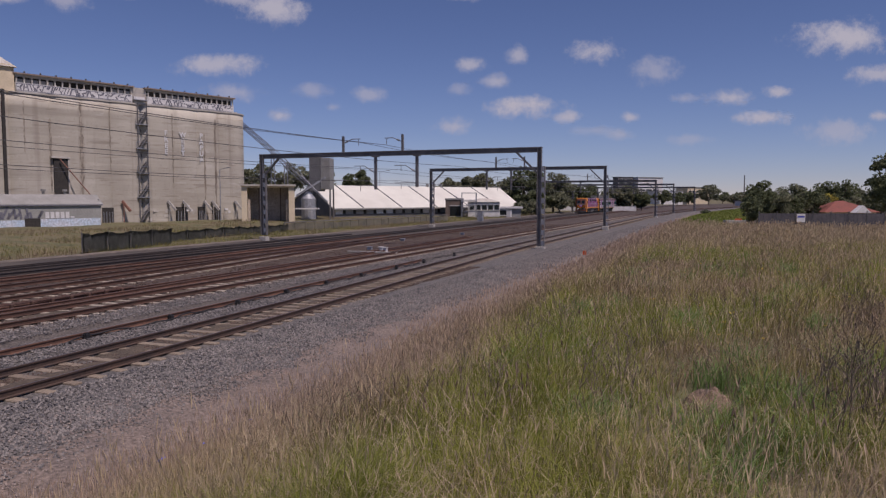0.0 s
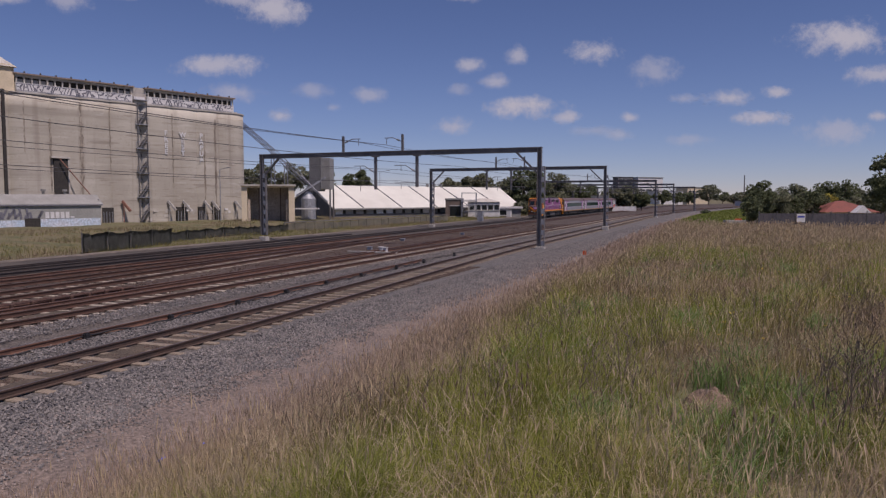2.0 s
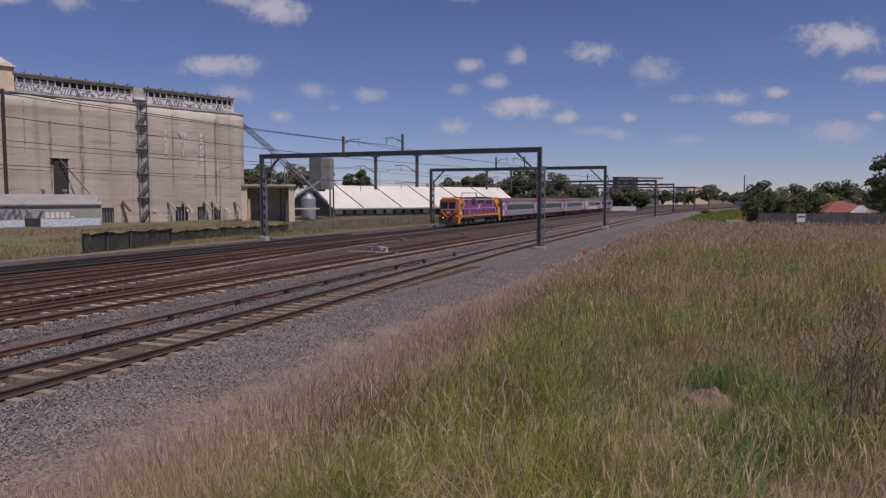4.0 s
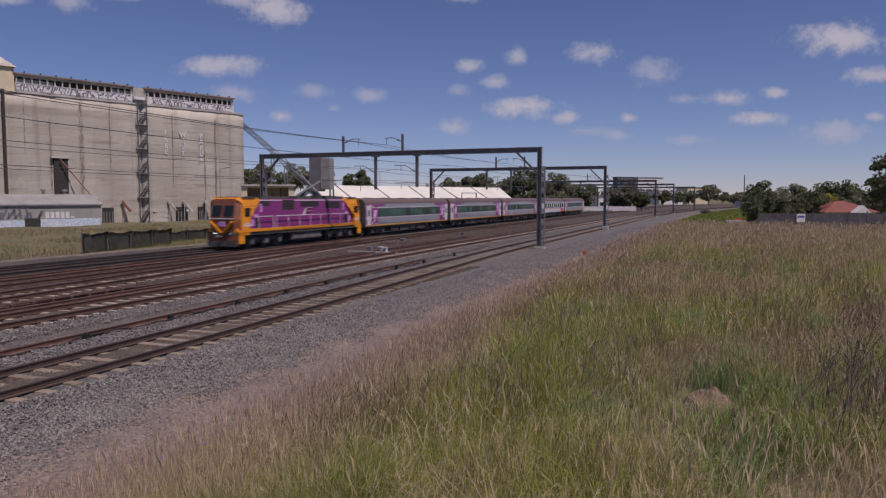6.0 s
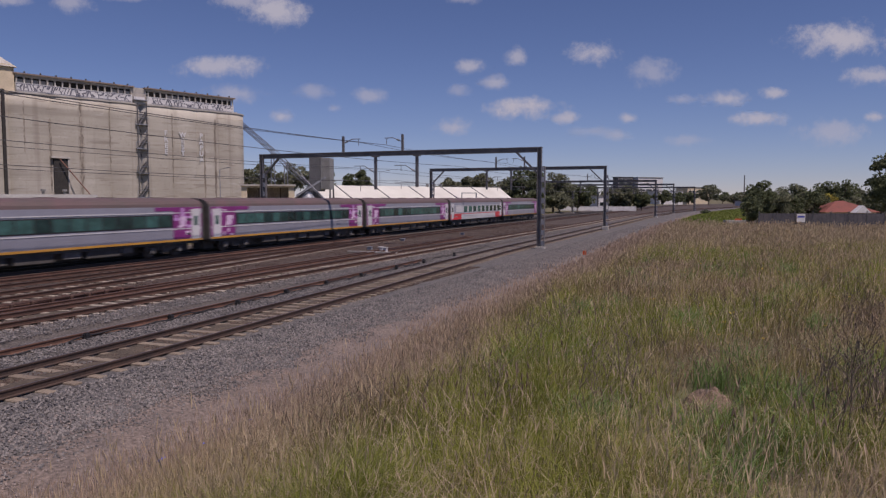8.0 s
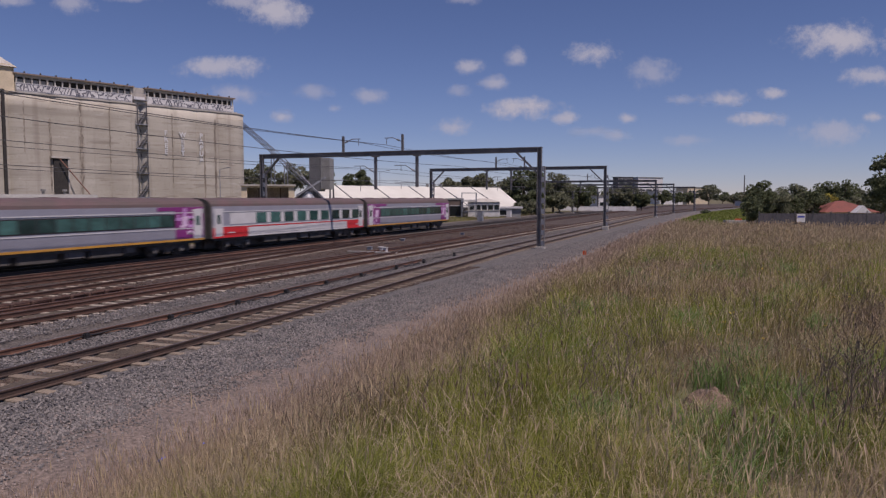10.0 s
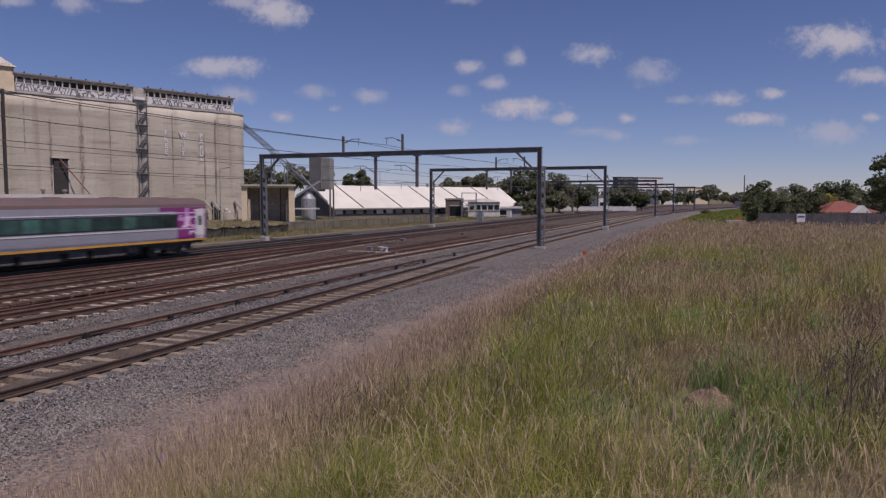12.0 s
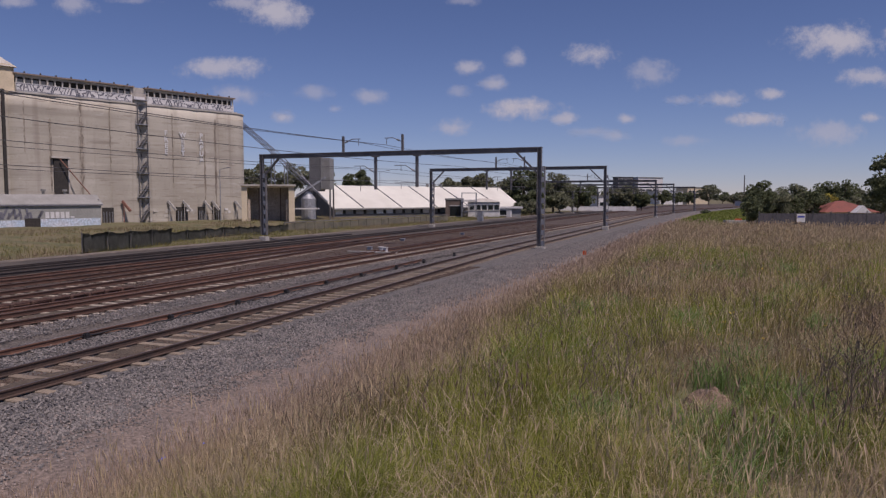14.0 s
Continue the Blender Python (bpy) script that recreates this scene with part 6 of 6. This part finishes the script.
M_SPIKE = mat("brown_seed_spikes", (0.15, 0.105, 0.075), (0.23, 0.165, 0.115), 0.9, scale=1, fine=4, island=0.5)


def blades(x, y, z, h, w, lean, seed, cut=0.55):
    """Curved blades: two base points, two at mid height, a tip."""
    n = len(x)
    rng = np.random.RandomState(seed)
    a, t = rng.uniform(0, 6.28, n), rng.uniform(0, 6.28, n)
    wind = 0.25
    lx, ly = np.cos(t) * lean * h + wind * h * 0.4, np.sin(t) * lean * h
    px, py = np.cos(a) * w / 2, np.sin(a) * w / 2
    v = np.empty((n, 5, 3))
    for k, (sx, f, dz) in enumerate(((-1, 0, -0.05), (1, 0, -0.05), (0.8, 0.3, cut), (-0.8, 0.3, cut), (0, 1, 1))):
        v[:, k, 0] = x + px * sx + lx * f
        v[:, k, 1] = y + py * sx + ly * f
        v[:, k, 2] = z + h * dz * (1 - 0.35 * np.clip(lean, 0, 1) * (f == 1))
    i = np.arange(n)[:, None] * 5
    quads, tris = i + np.array([0, 1, 2, 3]), i + np.array([3, 2, 4])
    return v.reshape(-1, 3), quads, tris, v[:, 4]


def grass_object(name, label, v, quads, tris, material):
    me = bpy.data.meshes.new(name)
    me.vertices.add(len(v))
    me.vertices.foreach_set("co", v.astype(np.float32).ravel())
    flat = np.concatenate((quads.ravel(), tris.ravel())).astype(np.int32)
    start = np.concatenate((np.arange(len(quads)) * 4, len(quads) * 4 + np.arange(len(tris)) * 3)).astype(np.int32)
    me.loops.add(len(flat))
    me.loops.foreach_set("vertex_index", flat)
    me.polygons.add(len(start))
    me.polygons.foreach_set("loop_start", start)
    me.update(calc_edges=True)
    me.materials.append(material)
    return tagged(new(name, me), label, "grass", kind="stuff")


def scatter(count, y0, y1, power, seed, x_left=-8.6, x_right=None):
    """Plan positions over the bank and the field; thicker near the foot of the field."""
    rng = np.random.RandomState(seed)
    y = y0 + (y1 - y0) * rng.rand(count) ** power
    right = (6 + y * 0.42) if x_right is None else np.full(count, x_right)
    x = x_left + (right - x_left) * rng.rand(count)
    return x, y, rng


def seed_heads(tips, size, seed):
    n = len(tips)
    rng = np.random.RandomState(seed)
    a = rng.uniform(0, 6.28, n)
    L, r = (size + 0.0008 * tips[:, 1]) * rng.uniform(0.7, 1.4, n), (0.0016 + 0.0003 * tips[:, 1]) * rng.uniform(0.7, 1.4, n)
    dx, dy = np.cos(a) * r, np.sin(a) * r
    lean = rng.uniform(-0.35, 0.35, (n, 2)) * L[:, None]
    v = np.empty((n, 4, 3))
    for k, (s, f) in enumerate(((0, -0.3), (1, 0.25), (0, 1.0), (-1, 0.25))):
        v[:, k, 0] = tips[:, 0] + dx * s + lean[:, 0] * f
        v[:, k, 1] = tips[:, 1] + dy * s + lean[:, 1] * f
        v[:, k, 2] = tips[:, 2] + L * f
    return v.reshape(-1, 3), np.arange(n * 4).reshape(-1, 4)


def thin_out(x, y, rng, foot=-8.6, full=-4.8):
    """Patches: fewer plants on the lower bank, a bare mound, clumps with gaps between."""
    u = x - bend(y)
    keep = smooth(foot, full, u) ** 1.6 * 0.97 + 0.03
    mound = np.hypot((x + 0.12) / 0.34, (y - 6.45) / 0.68)
    keep = np.where(mound < 1, 0.0, keep) * (0.3 + 0.7 * tussock(x, y))
    return rng.rand(len(x)) < keep


def tussock(x, y):
    return np.clip(1.5 * vnoise(x / 0.42, y / 0.5, 15) * 0.75 + 0.45 * vnoise(x / 1.3, y / 1.5, 16) - 0.12, 0, 1)


def field_grass():
    x, y, rng = scatter(380000, 2.6, 62, 2.2, 11)
    ok = thin_out(x, y, rng)
    x, y = x[ok], y[ok]
    z = land(x, y)
    patch = vnoise(x / 1.6 + 9, y / 1.9, 7)
    h = (0.13 + 0.42 * tussock(x, y)) * rng.uniform(0.6, 1.3, len(x))
    w = 0.0025 + 0.00034 * y
    v, q, t, tips = blades(x, y, z, h, w, rng.uniform(0.2, 1.1, len(x)), 12)
    tone = 0.5 + 1.75 * (patch - 0.5) + 0.3 * vnoise(x / 0.6, y / 0.6, 8) + rng.uniform(-0.22, 0.22, len(x)) - 0.2 * smooth(14, 40, y) - 0.95 * smooth(-2.5, -4.3, x - bend(y) + 0.9 * (vnoise(x / 0.8, y / 0.8, 19) - 0.5))
    for cx, cy, r, gain in ((-1.75, 5.0, 0.55, 0.75), (-2.35, 5.9, 0.45, 0.6), (-3.3, 11.6, 0.9, 0.5), (1.1, 17.4, 1.0, 0.4), (0.45, 15.2, 1.2, -0.5), (-1.2, 3.9, 0.3, -0.6), (0.5, 8.6, 0.7, -0.45), (1.1, 6.2, 0.45, -0.7), (1.5, 9.3, 0.7, -0.6), (-1.5, 4.3, 0.5, 0.6), (-0.85, 4.4, 0.35, 0.35), (0.1, 6.6, 0.5, 0.4), (-0.6, 3.9, 0.35, -0.7), (-1.35, 3.5, 0.3, -0.6), (0.65, 4.2, 0.35, -0.8), (-0.35, 7.2, 0.4, -0.5), (-2.2, 9.5, 0.7, 0.5), (0.9, 9.4, 0.8, -0.4)):
        tone = tone + gain * np.exp(-((x - cx) ** 2 + (y - cy) ** 2) / r ** 2)
    for name, lab, sel, m in (("green_grass", "lush green grass blades on the bank", tone > 0.78, M_GREEN), ("olive_grass", "olive and drying grass blades over the field", (tone <= 0.78) & (tone > 0.34), M_OLIVE), ("brown_grass", "dead brown grass blades among the green", tone <= 0.34, M_BROWN)):
        k = np.flatnonzero(sel)
        vv = v.reshape(-1, 5, 3)[k].reshape(-1, 3)
        i = np.arange(len(k))[:, None] * 5
        grass_object(name, lab, vv, i + np.array([0, 1, 2, 3]), i + np.array([3, 2, 4]), m)


def near_grass():
    """The same grass where the tripod stands."""
    rng = np.random.RandomState(91)
    n = 40000
    x, y = rng.uniform(-8, 9, n), rng.uniform(-9, 2.6, n)
    ok = thin_out(x, y, rng) & (np.hypot(x, y) > 0.5)
    x, y = x[ok], y[ok]
    h = (0.13 + 0.42 * tussock(x, y)) * rng.uniform(0.6, 1.2, len(x))
    v, q, t, tips = blades(x, y, land(x, y), h, 0.006, rng.uniform(0.2, 1.1, len(x)), 92)
    grass_object("olive_grass", "olive grass blades on top of the bank", v, q, t, M_OLIVE)


def lodged_straw():
    """Fallen dry stems lying across the grass."""
    x, y, rng = scatter(80000, 2.8, 40, 2.2, 71)
    ok = thin_out(x, y, rng, -8.8, -6.0)
    x, y = x[ok], y[ok]
    h = rng.uniform(0.06, 0.2, len(x))
    v, q, t, tips = blades(x, y, land(x, y) + rng.uniform(0.0, 0.28, len(x)), h, 0.0026 + 0.0003 * y, rng.uniform(1.2, 3.2, len(x)), 72, 0.75)
    grass_object("fallen_straw", "fallen straw-coloured stems tangled in the grass", v, q, t, M_STRAW)


def dry_stalks():
    x, y, rng = scatter(150000, 2.6, 64, 2.0, 21)
    clump = vnoise(x / 1.1, y / 1.4, 31)
    u = x - bend(y)
    dry = 0.06 + 0.5 * smooth(12, 38, y) + 0.85 * smooth(-2.5, -4.3, u) + 0.35 * (clump > 0.66)
    keep = (rng.rand(len(x)) < np.clip(dry, 0, 1) * 0.9) & thin_out(x, y, rng, -9.0, -6.2)
    x, y = x[keep], y[keep]
    z = land(x, y)
    h = rng.uniform(0.4, 0.82, len(x)) * (0.7 + 0.45 * vnoise(x / 2, y / 2, 5))
    h *= 1 - 0.5 * smooth(-6.0, -9, x - bend(y))
    lean = np.where(rng.rand(len(x)) < 0.4, rng.uniform(0.3, 0.8, len(x)), rng.uniform(0.05, 0.35, len(x)))
    v, q, t, tips = blades(x, y, z, h, 0.0018 + 0.00022 * y, lean, 22, 0.6)
    grass_object("dry_grass_stalks", "tall dry straw-coloured grass stalks", v, q, t, M_STRAW)
    tips = np.concatenate([tips + rng.normal(size=tips.shape) * np.array([0.012, 0.012, 0.03]) for _ in range(2)])
    sv, sq = seed_heads(tips, 0.06, 23)
    edge = (tips[:, 0] - bend(tips[:, 1]) < -3.2) | (vnoise(tips[:, 0] / 2.2, tips[:, 1] / 2.6, 77) > 0.73) & (tips[:, 1] < 24)
    none = np.zeros((0, 3), int)
    for lab, sel, m in (("purplish brown feathery seed heads along the bank", edge, M_SEED), ("tan feathery seed heads on the tall grass", ~edge, M_SEED_T)):
        k = np.flatnonzero(sel)
        grass_object("grass_seed_heads", lab, sv.reshape(-1, 4, 3)[k].reshape(-1, 3), np.arange(len(k) * 4).reshape(-1, 4), none, m)


M_LUSH = mat("deep_green_blades", (0.13, 0.22, 0.07), (0.26, 0.36, 0.12), 0.6, scale=0.8, fine=2, grit=0.2, thin=0.35, island=0.45)


def lush_tufts():
    """Clumps of broader, deeper green blades scattered through the field."""
    rng = np.random.RandomState(131)
    spots = [(-0.11, 5.48), (-0.02, 5.6), (0.5, 6.3), (0.6, 6.4), (0.2, 7.9), (0.1, 6.6), (0.3, 6.9), (-0.1, 7.1), (0.4, 5.2), (0.28, 5.0), (0.52, 5.3), (-0.02, 4.4), (0.05, 4.6), (-0.9, 5.4), (-1.0, 5.1), (-2.0, 6.6), (1.2, 7.8)]
    for _ in range(70):
        y = 5 + 22 * rng.rand() ** 1.5
        spots.append((rng.uniform(-3.8, 2 + 0.38 * y), y))
    c = np.repeat(np.array(spots), 130, axis=0)
    spread = np.repeat(rng.uniform(0.07, 0.2, len(spots)), 130)
    x = c[:, 0] + rng.normal(size=len(c)) * spread
    y = c[:, 1] + rng.normal(size=len(c)) * spread * 1.3
    ok = np.hypot((x + 0.12) / 0.3, (y - 6.5) / 0.5) > 1
    x, y = x[ok], y[ok]
    h = rng.uniform(0.22, 0.46, len(x))
    v, q, t, tips = blades(x, y, land(x, y), h, 0.0055 + 0.00045 * y, rng.uniform(0.25, 1.0, len(x)), 132)
    grass_object("lush_grass_tufts", "deep green broad-bladed grass tufts in the field", v, q, t, M_LUSH)


def dead_weeds():
    rng = np.random.RandomState(41)
    bm = bmesh.new()
    spots = [(0.97, 5.97), (1.05, 6.2), (1.12, 6.6), (0.9, 5.6), (1.2, 7.2), (1.48, 9.36), (1.6, 9.8), (1.35, 8.8), (-0.95, 5.9), (-0.7, 6.2), (-0.85, 5.3), (-4.3, 9.6), (-4.5, 10.2), (-3.9, 10.0), (0.55, 5.7), (0.8, 5.9), (0.95, 6.3), (0.68, 5.2), (1.0, 6.0), (0.85, 6.7), (-1.8, 12.6), (-1.3, 13.2), (-2.6, 11.6), (2.6, 9.5), (3.2, 10.2), (-4.6, 7.0), (-4.9, 7.8), (-3.4, 9.0), (0.4, 9.6)]
    for _ in range(50):
        y = 4.6 + 20 * rng.rand() ** 1.4
        spots.append((rng.uniform(-4.5, 2.5 + 0.35 * y), y))
    for n, (x, y) in enumerate(spots):
        tall = n < 29
        for _ in range(3):
            px, py = x + rng.uniform(-0.22, 0.22), y + rng.uniform(-0.22, 0.22)
            z, h = float(land(px, py)), rng.uniform(0.45, 0.78) if tall else rng.uniform(0.3, 0.6)
            top = Vector((px + rng.uniform(-0.15, 0.2), py + rng.uniform(-0.15, 0.15), z + h))
            tube(bm, (px, py, z - 0.05), top, 0.0045, 3, 0.002)
            for k in range(7):
                f = rng.uniform(0.35, 1.0)
                p = Vector((px, py, z)).lerp(top, f)
                q = p + Vector((rng.uniform(-0.16, 0.16), rng.uniform(-0.16, 0.16), rng.uniform(0.05, 0.2)))
                tube(bm, p, q, 0.0026, 3, 0.0014)
                tube(bm, q, q + Vector((0, 0, 0.018)), 0.007, 3, 0.002)
    tagged(part("dead_weeds", bm, M_WEED), "dark branching dead weed stems among the grass", "weeds", kind="stuff")


def seed_spikes():
    """Dark ribwort spikes standing on thin stalks among the grass."""
    rng = np.random.RandomState(141)
    bm = bmesh.new()
    for _ in range(380):
        y = 4.2 + 12 * rng.rand() ** 1.6
        x = rng.uniform(-3.2, 0.6 + 0.3 * y)
        if vnoise(np.array(x / 0.9), np.array(y / 1.1), 143) < 0.42:
            continue
        z, h = float(land(x, y)), rng.uniform(0.3, 0.52)
        top = Vector((x + rng.uniform(-0.12, 0.14), y + rng.uniform(-0.1, 0.1), z + h))
        tube(bm, (x, y, z - 0.03), top, 0.002, 3, 0.0015)
        way = (top - Vector((x, y, z))).normalized()
        tube(bm, top, top + way * 0.022, 0.0045, 5, 0.0065)
        tube(bm, top + way * 0.022, top + way * 0.055, 0.0065, 5, 0.002)
    tagged(part("seed_spikes", bm, M_SPIKE), "dark brown seed spikes on thin stalks in the grass", "weeds", kind="stuff")


def dirt_mound():
    rng = np.random.RandomState(81)
    n, m = 18, 36
    r, a = np.meshgrid(np.linspace(0, 1, n), np.linspace(0, 2 * math.pi, m, endpoint=False))
    x, y = -0.12 + 0.27 * r * np.cos(a), 6.55 + 0.34 * r * np.sin(a)
    z = land(x, y) + 0.17 * (1 - r ** 2) + 0.14 * (vnoise(x * 14, y * 14, 82) - 0.5) * (1 - r) - 0.03
    i = np.arange(m)[:, None] * n + np.arange(n - 1)[None, :]
    j = (np.arange(m)[:, None] + 1) % m * n + np.arange(n - 1)[None, :]
    f = np.stack((i, j, j + 1, i + 1), 2).reshape(-1, 4)
    ob = new("dirt_mound", raw_mesh("dirt_mound", np.stack((x.ravel(), y.ravel(), z.ravel()), 1), f, M_MOUND, True))
    tagged(ob, "small bare mound of reddish dirt in the grass", "dirt mound")


M_MOUND = mat("reddish_mound_dirt", (0.22, 0.15, 0.105), (0.14, 0.10, 0.08), 0.95, scale=6, fine=40, bump=0.9, grit=0.4)


def flowers():
    rng = np.random.RandomState(51)
    blue = mat("blue_petals", (0.10, 0.13, 0.62), (0.16, 0.18, 0.68), 0.6)
    yellow = mat("yellow_petals", (0.62, 0.42, 0.03), (0.7, 0.5, 0.06), 0.6)
    stem = M_GREEN

    def flower(x, y, h, r, petals, material, label):
        z = float(land(x, y))
        root = tagged(new("wildflower"), label, "flower", "wildflowers")
        root.matrix_basis = pose(x, y, z, rng.uniform(-10, 10), rng.uniform(-10, 10), rng.uniform(0, 90))
        bm = bmesh.new()
        tube(bm, (0, 0, -0.05), (0, 0, h), 0.003, 4)
        part("stem", bm, stem, root)
        bm = bmesh.new()
        for k in range(petals):
            a = 2 * math.pi * k / petals
            c, s = math.cos(a), math.sin(a)
            v = [bm.verts.new(p) for p in ((0, 0, h), (c * r * 0.6 - s * r * 0.25, s * r * 0.6 + c * r * 0.25, h + r * 0.3), (c * r, s * r, h + r * 0.15), (c * r * 0.6 + s * r * 0.25, s * r * 0.6 - c * r * 0.25, h + r * 0.3))]
            bm.faces.new(v)
        part("petals", bm, material, root)

    for x, y in ((-5.1, 5.5), (-5.3, 6.2), (-5.5, 6.9), (-5.9, 7.9), (-5.6, 5.9)):
        flower(x, y, 0.5, 0.03, 8, blue, "pale blue chicory flower on a thin stalk")
    for _ in range(90):
        y = rng.uniform(7, 17)
        flower(rng.uniform(-1.5, 2 + y * 0.3), y, rng.uniform(0.4, 0.62), 0.02, 6, yellow, "small yellow flower in the grass")


def verge_grass():
    """Coarser tufts by the goods yard and on the green verge beyond the field."""
    rng = np.random.RandomState(61)
    n = 60000
    y = rng.uniform(24, 190, n)
    x = -41.6 - rng.rand(n) ** 1.3 * 26
    keep = (np.hypot(x + 62, y - 95) > 6)
    x, y = x[keep], y[keep]
    clump = vnoise(x / 3.5, y / 5.0, 64)
    keep = (clump > 0.3) | (rng.rand(len(x)) < 0.15)
    x, y, clump = x[keep], y[keep], clump[keep]
    h = rng.uniform(0.15, 0.5, len(x)) * (0.45 + 1.1 * clump)
    tan = (rng.uniform(-0.25, 0.25, len(x)) + vnoise(x / 2.5 + 7, y / 4.0, 65) + 0.25 * smooth(-52, -60, x)) > 0.64
    for sel, m, lab in ((tan, M_YARD_T, "dead brown grass before the goods yard"), (~tan, M_YARD, "green and yellowing grass beside the goods yard")):
        v, q, t, tips = blades(x[sel], y[sel], land(x[sel], y[sel]), h[sel], 0.024, rng.uniform(0.2, 0.9, int(sel.sum())), 62)
        grass_object("yard_grass", lab, v, q, t, m)
    n = 16000
    y = rng.uniform(70, 330, n)
    x = -9.5 + rng.rand(n) * 14 + bend(y)
    h = rng.uniform(0.25, 0.6, n)
    v, q, t, tips = blades(x, y, land(x, y), h, 0.12, rng.uniform(0.2, 0.6, n), 63)
    grass_object("verge_grass", "bright green grass on the railway verge", v, q, t, M_VERGE)


M_YARD_T = mat("brown_yard_blades", (0.17, 0.13, 0.085), (0.29, 0.225, 0.14), 0.85, scale=0.2, fine=1, thin=0.3, island=0.5)
M_YARD = mat("yard_grass_blades", (0.15, 0.155, 0.05), (0.28, 0.25, 0.10), 0.8, scale=0.15, fine=1, thin=0.3, island=0.4)
M_VERGE = mat("verge_grass_blades", (0.15, 0.22, 0.04), (0.26, 0.26, 0.075), 0.8, scale=0.06, fine=1, thin=0.3, island=0.4)
field_grass()
near_grass()
lodged_straw()
lush_tufts()
dry_stalks()
dead_weeds()
seed_spikes()
dirt_mound()
flowers()
verge_grass()


# ---- what moves: the train along its track, the clouds with the wind ----
SPEED = 23.4


def nose(t):
    return 54.9 - SPEED * (t - 5.5)


def on_track(y0, length):
    a, b = float(T5(np.array(y0 + 3.5))), float(T5(np.array(y0 + length - 3.5)))
    yaw = math.atan2(b - a, length - 7)
    x = a - math.tan(yaw) * 3.5
    return pose(x, y0, 0, 0, 0, -math.degrees(yaw))


def motions():
    times = [0.5 * k for k in range(29)]
    walk(LOCO, [(t, on_track(nose(t) + 0.4, 20.3)) for t in times])
    for k, car in enumerate(CARS):
        walk(car, [(t, on_track(nose(t) + 20.82 + 23.5 * k, 23.1)) for t in times])
    drift = Vector((-0.395, 0.918, 0)) * 60
    for cloud in CLOUDS:
        m = cloud.matrix_basis.copy()
        walk(cloud, [(0, m), (14, Matrix.Translation(drift) @ m)])


motions()
